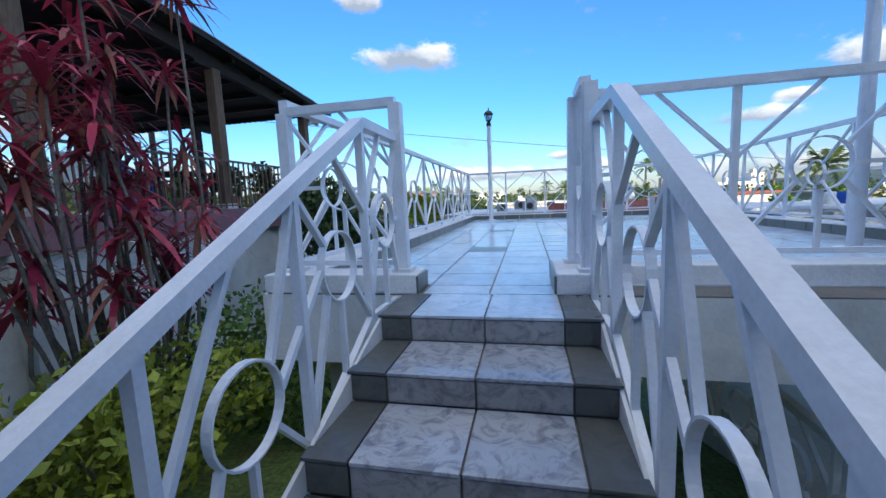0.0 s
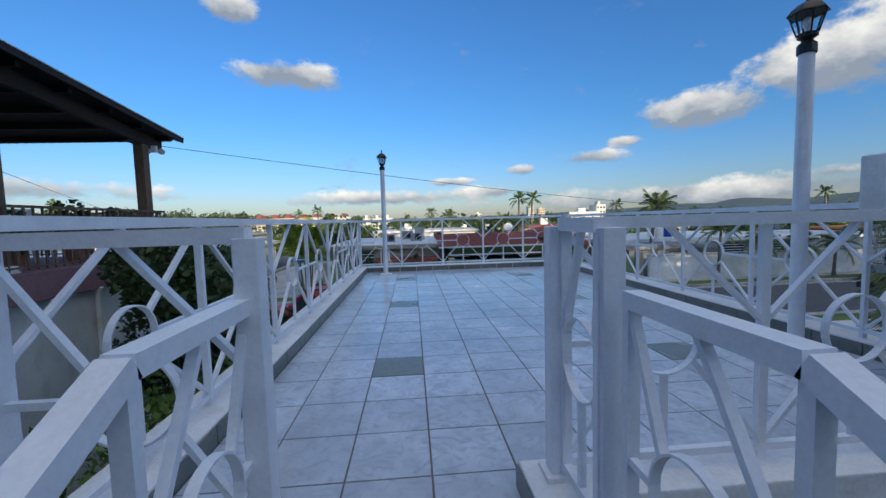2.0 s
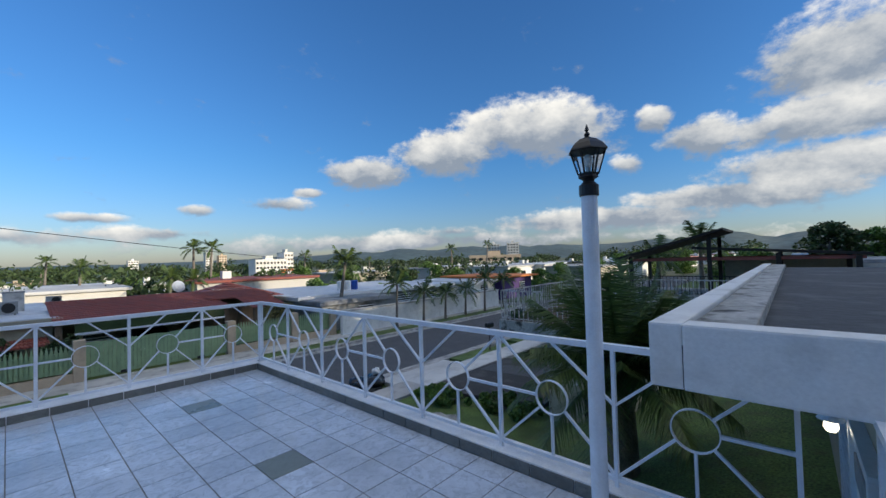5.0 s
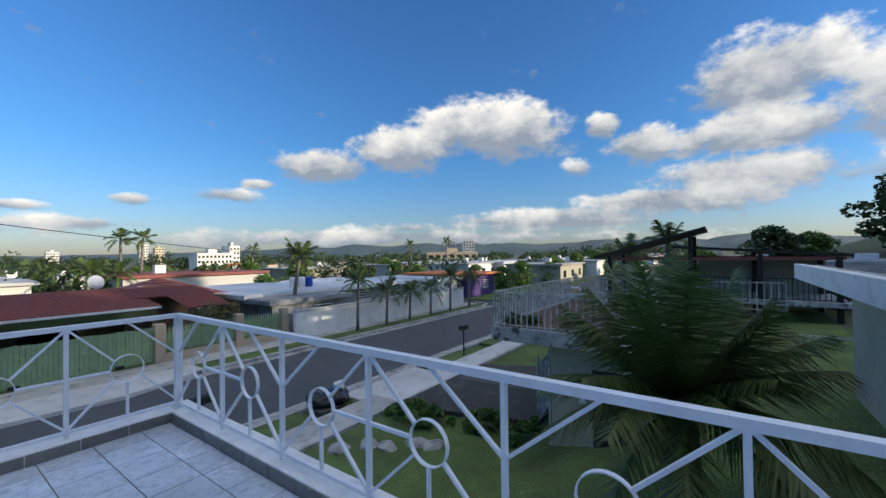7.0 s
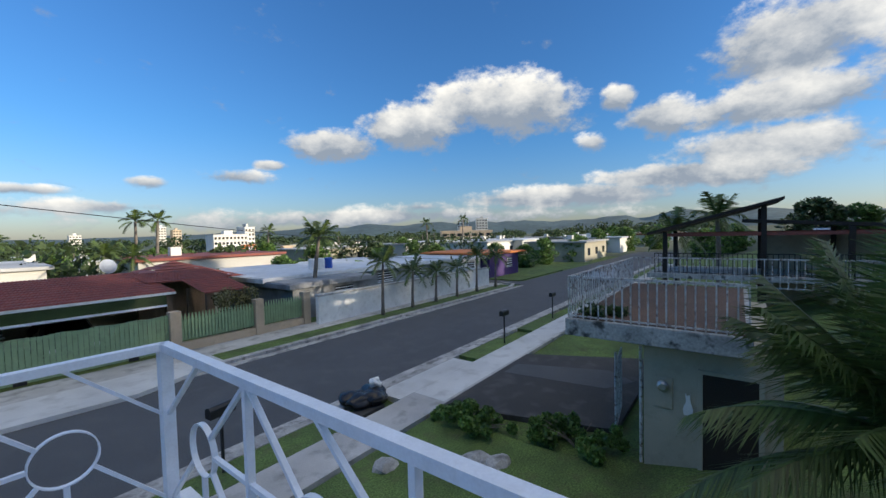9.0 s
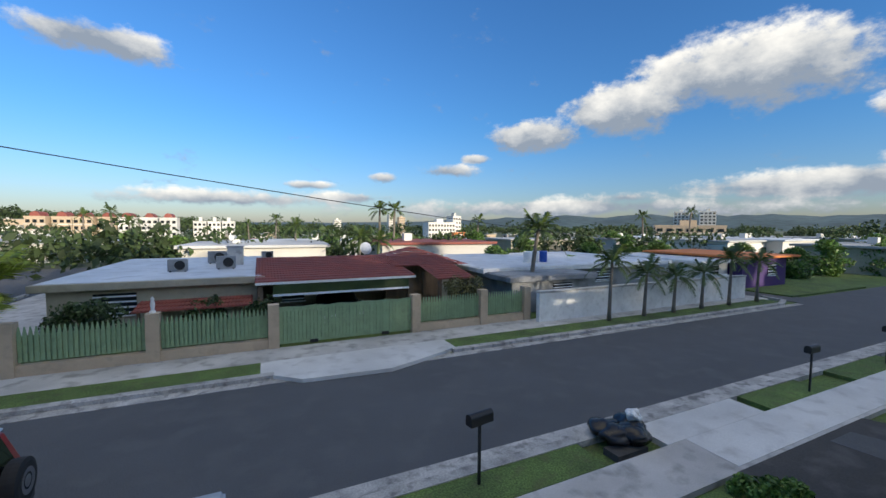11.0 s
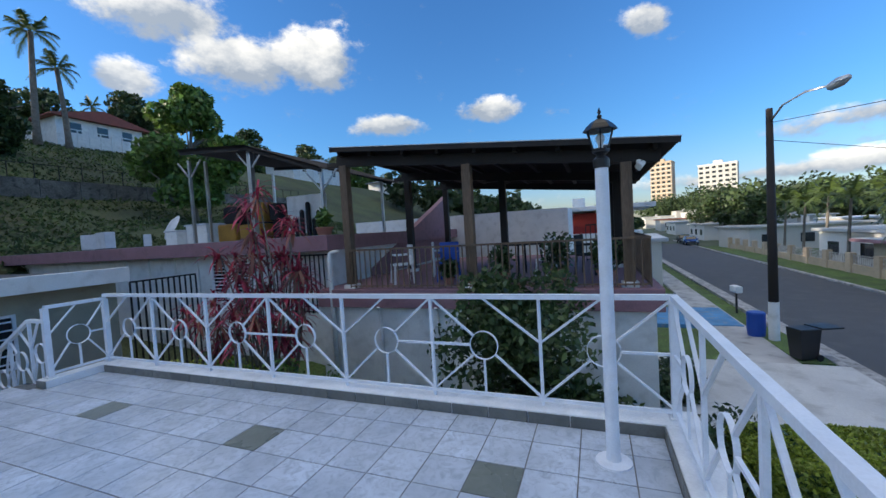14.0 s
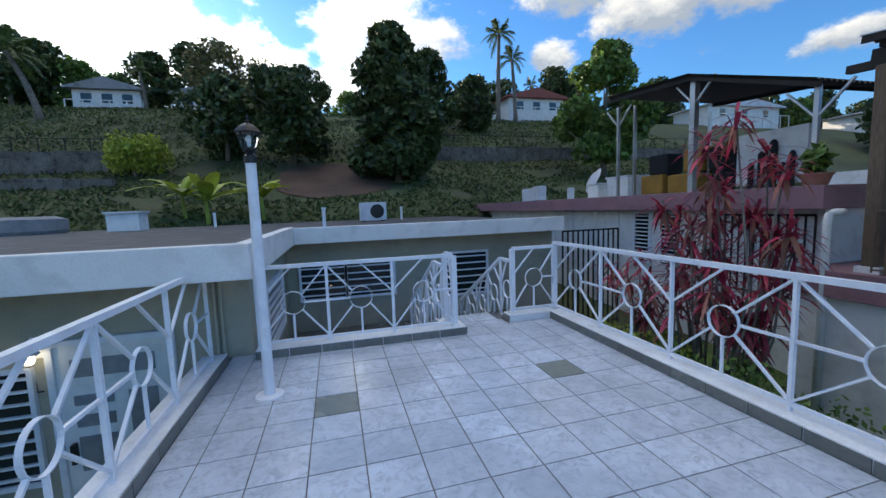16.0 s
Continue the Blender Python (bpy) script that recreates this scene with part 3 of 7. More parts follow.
def strip(name, pts, width, z0, z1, material, label, category):
    """A kerb or strip that follows a line in the plan."""
    bm = B()
    left, right = [], []
    for i, p in enumerate(pts):
        a = Vector(pts[min(i + 1, len(pts) - 1)]) - Vector(pts[max(i - 1, 0)])
        nrm = Vector((-a.y, a.x)).normalized()
        left.append(Vector(p) + nrm * width / 2)
        right.append(Vector(p) - nrm * width / 2)
    slab(bm, [tuple(v) for v in left + right[::-1]], z0, z1)
    return structure(name, bm, material, label, category)


CORNER = [(-12.2, 40), (-11.6, 22.2), (-11.0, 20.2), (-9.8, 18.75), (-8.1, 18.05), (2.6, 18.05)]
strip("kerb_north", CORNER, 0.3, GZ - 0.2, GZ + 0.13, "gutter", "worn pale concrete kerb round the street corner", "kerb")
strip("kerb_north", [(9.0, 18.05), (32.5, 18.05), (34.0, 18.6), (34.4, 20)], 0.3, GZ - 0.2, GZ + 0.13, "gutter", "worn pale concrete kerb", "kerb")
strip("kerb_south", [(-90, 11.1), (-12.2, 11.1)], 0.25, GZ - 0.2, GZ + 0.12, "gutter", "worn pale concrete kerb", "kerb")
strip("kerb_south", [(-5.2, 11.1), (60, 11.1)], 0.25, GZ - 0.2, GZ + 0.12, "gutter", "worn pale concrete kerb", "kerb")
flat("gutter_south", rect(-60, 60, 11.225, 11.72), "gutter", GZ + 0.012, "cracked concrete gutter along the street edge", "gutter")
flat("gutter_north", rect(-8, 34, 17.5, 17.9), "gutter", GZ + 0.012, "narrow concrete gutter", "gutter")
# north side
flat("verge_north", rect(-8.6, 2.2, 18.2, 19.3), "lawn", GZ + 0.12, "narrow grass verge behind the kerb", "verge")
flat("verge_north", rect(9.2, 33, 18.2, 19.3), "lawn", GZ + 0.12, "narrow grass verge behind the kerb", "verge")
flat("pavement_north", rect(-9.6, 33.6, 19.3, 20.86), "concrete", GZ + 0.125, "grey concrete pavement below the fence", "pavement")
flat("pavement_corner", [(-11.4, 40), (-11.2, 22.2), (-10.6, 20.4), (-9.5, 19.0), (-8.6, 18.3), (-8.6, 19.3), (-6.5, 21.0), (-6.5, 40)], "concrete", GZ + 0.12, "rounded concrete pavement corner", "pavement")
flat("driveway_north", [(2.2, 18.2), (3.4, 17.2), (6.2, 17.0), (7.2, 17.35), (9.2, 18.2), (9.2, 19.3), (2.2, 19.3)], "concrete_new", GZ + 0.128, "pale concrete driveway apron in front of the green gate", "driveway")
flat("ramp_mark", rect(-9.2, -8.2, 20.6, 22.2), "paint_blue", GZ + 0.134, "faded blue paint on a pavement ramp", "paint")
# south side
flat("pavement_south", rect(-60, 60, 8.9, 10.1), "concrete", GZ + 0.1, "grey concrete pavement slabs", "pavement")
flat("pavement_pale", rect(11.0, 30, 9.0, 10.12), "concrete_new", GZ + 0.108, "newly laid pale concrete pavement", "pavement")
flat("driveway_south", rect(-12.2, -5.0, 6.4, 11.2), "concrete_new", GZ + 0.112, "wide pale concrete driveway", "driveway")
flat("driveway_south", rect(10.4, 14.2, 10.1, 11.2), "concrete_new", GZ + 0.112, "pale concrete driveway apron", "driveway")
flat("driveway_south", rect(-1.2, 2.6, 4.0, 11.2), "concrete", GZ + 0.114, "stained concrete driveway below the terrace", "driveway")
flat("driveway_dark", [(10.75, 8.9), (12.0, 4.75), (18.0, 4.75), (16.1, 8.9)], "concrete_dark", GZ + 0.11, "dark oil-stained driveway", "driveway")
flat("driveway_strip", [(13.9, 8.7), (14.3, 5.6), (15.3, 5.0), (15.9, 5.9), (14.9, 8.7)], "asphalt", GZ + 0.116, "paler worn strip along the dark driveway", "driveway")
flat("driveway_side", rect(-12.4, -5.4, 2.0, 6.4), "concrete", GZ + 0.10, "grey stained concrete parking area", "driveway")
flat("verge_south", rect(-16.5, -12.4, 10.12, 11.0), "lawn", GZ + 0.1, "small square of grass beside the kerb", "verge")
flat("verge_south", rect(-4.7, -1.3, 10.12, 11.0), "lawn", GZ + 0.1, "grass strip beside the parked car", "verge")
flat("verge_south", rect(2.9, 8.6, 10.12, 11.0), "lawn", GZ + 0.1, "patchy grass strip beside the kerb", "verge")
flat("verge_south", rect(14.6, 17.6, 10.12, 11.0), "lawn", GZ + 0.1, "small grass square round a mailbox", "verge")
flat("verge_south", rect(19.5, 23.5, 10.12, 11.0), "lawn", GZ + 0.1, "small grass square", "verge")
flat("driveway_blue", rect(-20.5, -16.8, 6.0, 10.0), "paint_blue", GZ + 0.135, "blue painted driveway", "driveway")

# ---- terrace ----
TX0, TX1, TY0, TY1 = -0.62, 3.22, -1.64, 4.86    # floor inside the kerbs
RX0, RX1, RY0, RY1 = -0.74, 3.31, -1.74, 4.95    # railing lines
bm = B()
box(bm, -0.9, 3.46, -1.838, 5.1, -0.38, -0.012)
structure("terrace_slab", bm, "white", "white painted concrete terrace slab", "slab")
bm = B()
box(bm, -0.87, 3.43, -1.835, 5.07, -0.012, -0.004)
structure("terrace_floor", bm, "grout", "grey grouted terrace floor of pale tiles", "floor")
for x in (-0.5, 3.0):
    for y in (-1.5, 4.6):
        bm = B()
        box(bm, x - 0.15, x + 0.15, y - 0.15, y + 0.15, GZ - 0.1, -0.42, 0.01)
        structure("column", bm, "cream", "cream painted square column under the terrace", "column")


def kerb_run(name, x0, x1, y0, y1, label):
    bm = B()
    box(bm, x0, x1, y0, y1, -0.004, 0.094, 0.008)
    return structure(name, bm, "curb", label, "kerb")


kerb_run("terrace_kerb_west", -0.88, TX0, TY0 + 0.0, TY1 + 0.24, "white painted concrete kerb below the railing")
kerb_run("terrace_kerb_east", TX1, 3.45, -1.45, TY1 + 0.24, "white painted concrete kerb below the railing")
kerb_run("terrace_kerb_north", TX0, TX1, TY1, TY1 + 0.24, "white painted concrete kerb below the railing")
kerb_run("terrace_kerb_south", 0.64, 2.95, -1.62, -1.41, "white painted concrete kerb below the railing")
bm = B()
box(bm, 0.64, 0.9, -1.838, -1.623, -0.004, 0.094, 0.008)
structure("terrace_kerb_return", bm, "curb", "white painted kerb end beside the top step", "kerb")
kerb_run("terrace_kerb_south", -0.88, -0.03, -1.84, TY0, "white painted concrete kerb below the railing")


def skirting(name, p, q, face):
    """Grey tiles along a kerb's face, one by one."""
    s = thing(name, 0, 0, 0, 0, "grey ceramic skirting tiles along the kerb", "skirting", "", "structure")
    p, q = Vector(p), Vector(q)
    n = max(1, round((q - p).length / 0.33))
    for i in range(n):
        a, b = p.lerp(q, i / n), p.lerp(q, (i + 1) / n)
        d = (b - a).normalized() * 0.004
        bm = B()
        f = Vector(face) * 0.011
        x0, x1 = sorted((a.x + d.x, b.x - d.x + f.x if abs(f.x) > 0 else b.x - d.x))
        y0, y1 = sorted((a.y + d.y, b.y - d.y + f.y if abs(f.y) > 0 else b.y - d.y))
        if abs(f.x) > 0:
            x0, x1 = sorted((a.x, a.x + f.x))
        else:
            y0, y1 = sorted((a.y, a.y + f.y))
        box(bm, x0, x1, y0, y1, -0.003, 0.084, 0.002)
        part("tile", bm, "skirt", s)


skirting("skirting_west", (TX0, TY0, 0), (TX0, TY1, 0), (1, 0, 0))
skirting("skirting_east", (TX1, -1.45, 0), (TX1, TY1, 0), (-1, 0, 0))
skirting("skirting_north", (TX0 + 0.012, TY1, 0), (TX1 - 0.012, TY1, 0), (0, -1, 0))
skirting("skirting_south", (0.64, -1.41, 0), (2.95, -1.41, 0), (0, 1, 0))
skirting("skirting_gate_west", (-0.03, -1.84, 0), (-0.03, TY0, 0), (1, 0, 0))
skirting("skirting_gate", (0.64, -1.838, 0), (0.64, -1.41, 0), (-1, 0, 0))


# railings: bays of a post with a V, rings between, and a plain post with rays
def railing(name, origin, along, stops, zb, zt, label, slope=None, top=(0.05, 0.04)):
    """stops: (distance, 'A' or 'B') in order; slope: height added at a distance."""
    r = thing(name, 0, 0, 0, 0, label, "railing")
    o, a = Vector((*origin, 0)), Vector((*along, 0)).normalized()
    side = Vector((-a.y, a.x, 0))
    lift = slope or (lambda s: 0.0)

    def P(s, z):
        return o + a * s + Vector((0, 0, z + lift(s)))

    def piece(pname, p, q, w=0.024, d=0.024):
        part(pname, bar(B(), p, q, w, d, (0, 0, 1)), "rail", r)

    s0, s1 = stops[0][0], stops[-1][0]
    if slope:
        knots = [s0] + [s for s in slope.knots if s0 < s < s1] + [s1]
    else:
        knots = [s0, s1]
    for u, v in zip(knots, knots[1:]):
        part("top_rail", bar(B(), P(u, zt - 0.02), P(v, zt - 0.02), top[0], top[1]), "rail", r)
        part("bottom_rail", bar(B(), P(u, zb), P(v, zb), 0.026, 0.026), "rail", r)
    zm, zc, rr = zb + (zt - zb) * 0.54, zb + (zt - zb) * 0.49, 0.125
    for s, k in stops:
        piece("post", P(s, zb - 0.05), P(s, zt - 0.03), 0.032 if k in "AB" else 0.06)
    for (sa, ka), (sb, kb) in zip(stops, stops[1:]):
        if ka == kb or "C" in (ka, kb):
            continue
        A, Bp = (sa, sb) if ka == "A" else (sb, sa)
        c = (sa + sb) / 2
        g = 1 if Bp > A else -1
        bm = B()
        n = 28
        vs = []
        ctr = P(c, zc)
        for i in range(n):
            th = i * math.tau / n
            for rad in (rr, rr - 0.006):
                for sd in (-0.013, 0.013):
                    vs.append(bm.verts.new(ctr + a * math.cos(th) * rad + Vector((0, 0, math.sin(th) * rad)) + side * sd))
        for i in range(n):
            p, q = 4 * i, 4 * ((i + 1) % n)
            for u, v in ((0, 1), (1, 3), (3, 2), (2, 0)):
                bm.faces.new((vs[p + u], vs[p + v], vs[q + v], vs[q + u]))
        bmesh.ops.recalc_face_normals(bm, faces=bm.faces)
        part("ring", bm, "rail", r)

        def on_ring(deg):
            return ctr + a * (g * math.cos(radians(deg)) * rr) + Vector((0, 0, math.sin(radians(deg)) * rr))

        piece("brace", P(A, zm), P(c, zt - 0.03), 0.022, 0.016)
        piece("brace", P(A, zb + 0.01), on_ring(218), 0.022, 0.016)
        piece("brace", P(Bp, zt - 0.03), on_ring(42), 0.022, 0.016)
        piece("brace", P(Bp, zb + 0.01), on_ring(-42), 0.022, 0.016)
        piece("brace", P(Bp, zc), on_ring(0), 0.02, 0.02)
        piece("strut", on_ring(-90), P(c, zb), 0.022, 0.016)
    return r


def bays(start, step, n, first):
    return [(start + step * i, ("AB" if first == "A" else "BA")[i % 2]) for i in range(n + 1)]


ZB, ZT = 0.142, 1.01
LBL = "white painted iron railing with rings and diagonal braces"
railing("terrace_railing_west", (RX0, RY1), (0, -1), bays(0, 0.9557, 7, "B"), ZB, ZT, LBL)
railing("terrace_railing_north", (RX1, RY1), (-1, 0), bays(0, 0.81, 5, "A"), ZB, ZT, LBL)
railing("terrace_railing_east", (RX1, RY1), (0, -1), bays(0, 0.887, 7, "A"), ZB, ZT, LBL)
railing("terrace_railing_south", (0.77, -1.50), (1, 0), bays(0, 0.715, 3, "B"), ZB, 0.965, LBL)
railing("terrace_railing_gate", (RX0, RY0), (1, 0), [(0, "B"), (0.62, "A")], ZB, 0.965, LBL)
for x, y in ((-0.12, RY0), (0.75, -1.50), (0.79, -1.77), (RX0, RY1), (RX1, RY1), (RX0, RY0)):
    p = thing("railing_post", x, y, 0.093, 0, "square white iron post standing on the kerb", "post", "corner posts")
    part("shaft", box(B(), -0.03, 0.03, -0.03, 0.03, 0, 0.915 if y > 0 else 0.845, 0.003), "rail", p)
    part("foot", box(B(), -0.05, 0.05, -0.05, 0.05, 0, 0.02, 0.003), "curb", p)


# ---- steps down from the terrace ----
TREAD, RISE, STEPS = 0.3, 0.105, 6
stairs = thing("stairs", 0, 0, 0, 0, "mottled slate tile steps with dark border tiles", "stairs", "", "structure")
SX0, SX1 = -0.09, 0.78
bm = B()
for i in range(STEPS + 1):
    y1 = -2.2 - TREAD * (i - 1)
    box(bm, SX0 + 0.012, SX1 - 0.012, y1 - TREAD + 0.012 if i else -2.19, y1 if i else -1.838, -RISE * i - 0.32, -RISE * i - 0.012)
part("core", bm, "grout", stairs)


def step_tile(x0, x1, y0, y1, z0, z1, material):
    part("tile", box(B(), x0, x1, y0, y1, z0, z1, 0.003), material, stairs)


BW, MID = 0.135, (SX0 + SX1) / 2
for i in range(STEPS + 1):
    yf = -2.2 - TREAD * i                         # front edge of this tread
    z = -RISE * i
    yb = yf + TREAD - (0.004 if i else 0) if i else -1.846
    for x0, x1, mt in ((SX0, SX0 + BW, "tile_border"), (SX0 + BW + 0.006, MID - 0.003, "tile_stair"), (MID + 0.003, SX1 - BW - 0.006, "tile_stair"), (SX1 - BW, SX1, "tile_border")):
        m2 = mt if i or mt == "tile_border" else "tile"
        step_tile(x0, x1, yf - 0.004, yb, z - 0.012, z, m2)
        step_tile(x0, x1, yf - 0.0, yf + 0.012, z - RISE + 0.001, z - 0.016, "tile_border" if mt == "tile_border" else "tile_riser")
for x in (SX0, SX1):
    bm = B()
    prism(bm, [(-1.842, -0.013), (-2.19, -0.013), (-2.19 - TREAD * STEPS, -0.013 - RISE * STEPS), (-2.19 - TREAD * STEPS, -0.36 - RISE * STEPS), (-1.842, -0.36)], 0, 0.012)
    bmesh.ops.rotate(bm, verts=bm.verts, matrix=Matrix.Rotation(radians(90), 3, "Z"))
    bmesh.ops.translate(bm, verts=bm.verts, vec=(x + (0.012 if x == SX0 else 0.0), 0, 0))
    part("side", bm, "white", stairs)


def stair_slope(knee):
    """Level as far as the knee, then down with the steps."""
    def drop(s):
        return 0.0 if s < knee else -(s - knee) * 0.535
    drop.knots = (knee,)
    return drop


for x, y0, knee in ((-0.14, RY0, 0.42), (0.80, -1.86, 0.43)):
    railing("stair_railing", (x, y0), (0, -1), [(0, "B"), (knee, "A"), (knee + 0.5, "B"), (knee + 1.0, "A"), (knee + 1.5, "B"), (knee + 1.9, "A")], -0.03, 0.79,
            "sloping white iron stair railing with rings", stair_slope(knee))
railing("railing_return", (0.77, -1.53), (0.0, -1.0), [(0, "A"), (0.24, "B")], ZB, 0.965, "short white iron railing return beside the steps")

# garden path and its railing below the terrace
flat("garden_path", [(2.1, -2.3), (3.2, -2.3), (3.2, -0.6), (3.0, 0.4), (2.6, 1.0), (2.2, 1.1), (2.05, 0.5)], "concrete_new", -1.36, "pale concrete garden path below the terrace", "path", 0.6)
railing("path_railing", (1.86, 0.5), (0, -1), bays(0, 0.55, 5, "A"), -1.32, -0.68, "white iron railing beside the path below the terrace")

# landing in front of the house door
flat("landing", rect(-2.4, 2.9, -4.8, -3.99), "tile_border", -0.74, "dark tiled landing in front of the house", "landing", 0.3)

# lamp posts


def lamp_post(x, y, lit=False):
    t = thing("lamp_post", x, y, 0, 0, "white pole with a black carriage lantern, standing on the terrace", "lamp post", "terrace lamp posts")
    part("pole", lathe(B(), [(0.115, 0.0), (0.112, 0.012), (0.045, 0.02), (0.042, 0.1), (0.040, 1.9)], 20), "rail", t, smooth=False)
    part("collar", lathe(B(), [(0.046, 1.9), (0.049, 1.905), (0.049, 1.955), (0.028, 1.975), (0.03, 1.985), (0.05, 1.998), (0.046, 2.006)], 16), "black", t)
    lan = part("lantern", lathe(B(), [(0.05, 2.004), (0.054, 2.008), (0.054, 2.018), (0.028, 2.022)], 6), "black", t)
    part("cap", lathe(B(), [(0.09, 2.128), (0.104, 2.132), (0.1, 2.14), (0.078, 2.168), (0.048, 2.192), (0.03, 2.2), (0.012, 2.208), (0.016, 2.222), (0.006, 2.235), (0.012, 2.245), (0.002, 2.275)], 6), "black", t)
    part("bulb", lathe(B(), [(0.012, 2.02), (0.014, 2.05), (0.026, 2.075), (0.026, 2.095), (0.01, 2.115)], 12), "lens", lan)
    for k in range(6):
        a, a2 = k * math.tau / 6, (k + 1) * math.tau / 6
        low, high = Vector((math.cos(a) * 0.05, math.sin(a) * 0.05, 2.014)), Vector((math.cos(a) * 0.086, math.sin(a) * 0.086, 2.134))
        low2, high2 = Vector((math.cos(a2) * 0.05, math.sin(a2) * 0.05, 2.014)), Vector((math.cos(a2) * 0.086, math.sin(a2) * 0.086, 2.134))
        part("bar", bar(B(), low, high, 0.008), "black", lan)
        pane = raw("pane", [tuple(v) for v in (low, low2, high2, high)], [(0, 1, 2, 3)], "clear_glass", lan)
        pane.visible_shadow = False
    return t


cl = thing("ceiling_lamp", 2.3, -1.0, -0.42, 0, "lit hanging lamp under the terrace slab", "ceiling lamp")
part("rod", tube(B(), [(0, 0, 0), (0, 0, -0.1)], 0.01, 6), "black", cl)
part("shade", lathe(B(), [(0.14, -0.16), (0.1, -0.12), (0.03, -0.09)], 16), "black", cl)
part("bulb", lathe(B(), [(0.02, -0.22), (0.035, -0.19), (0.03, -0.15)], 10), "bulb", cl)
lamp_post(-0.22, 4.5)
lamp_post(2.68, -0.50)

# ---- the house beside the terrace ----
FZ0, FZ1 = 0.96, 1.26
HX, HY, HX2, HYS = 2.79, -0.73, -2.6, -4.4
bm = B()
slab(bm, [(HX, HY), (13.0, HY), (13.0, -13.0), (HX2, -13.0), (HX2, HYS), (HX, HYS)], FZ0, 1.16)
structure("roof_deck", bm, "roof_black", "flat weathered bitumen roof of the house", "roof")


def band(name, x0, x1, y0, y1, z0, z1, material, label, category):
    bm = B()
    box(bm, x0, x1, y0, y1, z0, z1, 0.012)
    return structure(name, bm, material, label, category)


FL = "white painted concrete roof edge"
band("fascia_north", HX - 0.004, 13.0, HY - 0.14, HY + 0.004, FZ0 - 0.01, FZ1, "white", FL, "roof edge")
band("fascia_west", HX - 0.006, HX + 0.14, HYS, HY - 0.14, FZ0 - 0.012, FZ1, "white", FL, "roof edge")
band("fascia_recess", HX2, HX - 0.006, HYS - 0.14, HYS + 0.004, FZ0 - 0.01, FZ1 - 0.02, "white", FL, "roof edge")
# black mould on the roof edge's top
band("roof_edge_cap", HX + 0.14, 13.0, HY - 0.40, HY - 0.15, 1.15, 1.235, "mould", "mouldy grey concrete roof kerb", "roof edge")
WALLS = [("wall_north", 2.99, 13.0, -1.8, -1.6), ("wall_west", 2.99, 3.19, -4.9, -1.8), ("wall_recess", HX2, 2.99, -5.1, -4.9)]
for nm, x0, x1, y0, y1 in WALLS:
    bm = B()
    box(bm, x0, x1, y0, y1, -3.3, FZ0)
    structure(nm, bm, "cream", "cream painted house wall under the flat roof", "wall")
flat("landing_door", rect(3.5, 9, -1.6, -0.4), "tile_border", -1.72, "dark tiled landing in front of the door", "landing", 1.4)


def louvre_window(name, x0, x1, y, z0, z1, face=1, slats=7, along="x"):
    """Metal louvre window: frame, slats and the dark room behind; face: +1 looks to +y or +x."""
    w = thing(name, 0, 0, 0, 0, "window with tilted white metal louvres", "window", "", "structure")

    def put(nm, a0, a1, d0, d1, c0, c1, mt):
        lo, hi = sorted((y + face * d0, y + face * d1))
        if along == "x":
            part(nm, box(B(), a0, a1, lo, hi, c0, c1), mt, w)
        else:
            part(nm, box(B(), lo, hi, a0, a1, c0, c1), mt, w)

    put("pane", x0, x1, 0.003, 0.012, z0, z1, "glass")
    t = 0.045
    for a0, a1, c0, c1 in ((x0 - t, x0, z0 - t, z1 + t), (x1, x1 + t, z0 - t, z1 + t), (x0, x1, z0 - t, z0), (x0, x1, z1, z1 + t)):
        put("frame", a0, a1, 0.003, 0.05, c0, c1, "rail")
    for i in range(slats):
        z = z0 + (z1 - z0) * (i + 0.5) / slats
        put("slat", x0, x1, 0.014, 0.045, z - 0.012, z + 0.012, "rail")
    return w


louvre_window("window_1", 4.95, 6.3, -1.6, -1.0, 0.1, 1, 9)
louvre_window("window_2", 1.0, 1.9, -4.9, -0.15, 0.5, 1, 5)
louvre_window("window_3", 1.95, 2.75, -4.9, -0.15, 0.5, 1, 5)
louvre_window("window_4", -1.0, -0.1, -4.9, -0.3, 0.55, 1, 6)
louvre_window("window_5", -3.9, -2.4, 2.99, -0.25, 0.55, -1, 7, "y")
# panelled white door with dark lights
door = thing("door_1", 0, 0, 0, 0, "white panelled front door with grey glass lights", "door", "", "structure")
part("leaf", box(B(), 3.78, 4.72, -1.595, -1.55, -1.7, 0.32, 0.004), "white", door)
for x0, x1, z0, z1 in ((3.9, 4.6, 0.0, 0.18), (4.28, 4.6, -0.28, -0.18), (4.28, 4.6, -0.5, -0.38), (3.9, 4.15, -0.75, -0.18), (4.28, 4.6, -0.95, -0.6), (3.9, 4.6, -1.5, -1.1)):
    part("light", box(B(), x0, x1, -1.548, -1.535, z0, z1, 0.003), "roof_grey", door)
for a in ((3.72, 3.78, -1.7, 0.38), (4.72, 4.78, -1.7, 0.38), (3.78, 4.72, 0.32, 0.38)):
    part("frame", box(B(), a[0], a[1], -1.598, -1.52, a[2], a[3], 0.004), "rail", door)
part("handle", box(B(), 4.62, 4.66, -1.55, -1.49, -0.85, -0.65, 0.005), "black", door)
for ch, x, z in (("L", 4.93, -0.02), ("1", 4.85, -0.10), ("4", 4.78, -0.18)):
    cu = bpy.data.curves.new("house_number", "FONT")
    cu.body, cu.size, cu.extrude = ch, 0.16, 0.004
    cu.materials.append(M["black"])
    o = new("house_number", cu)
    o.matrix_world = pose(x, -1.594, z - 0.1, 90, 0, 180)
    tagged(o, "black metal house number on the cream wall", "house number", "house number")
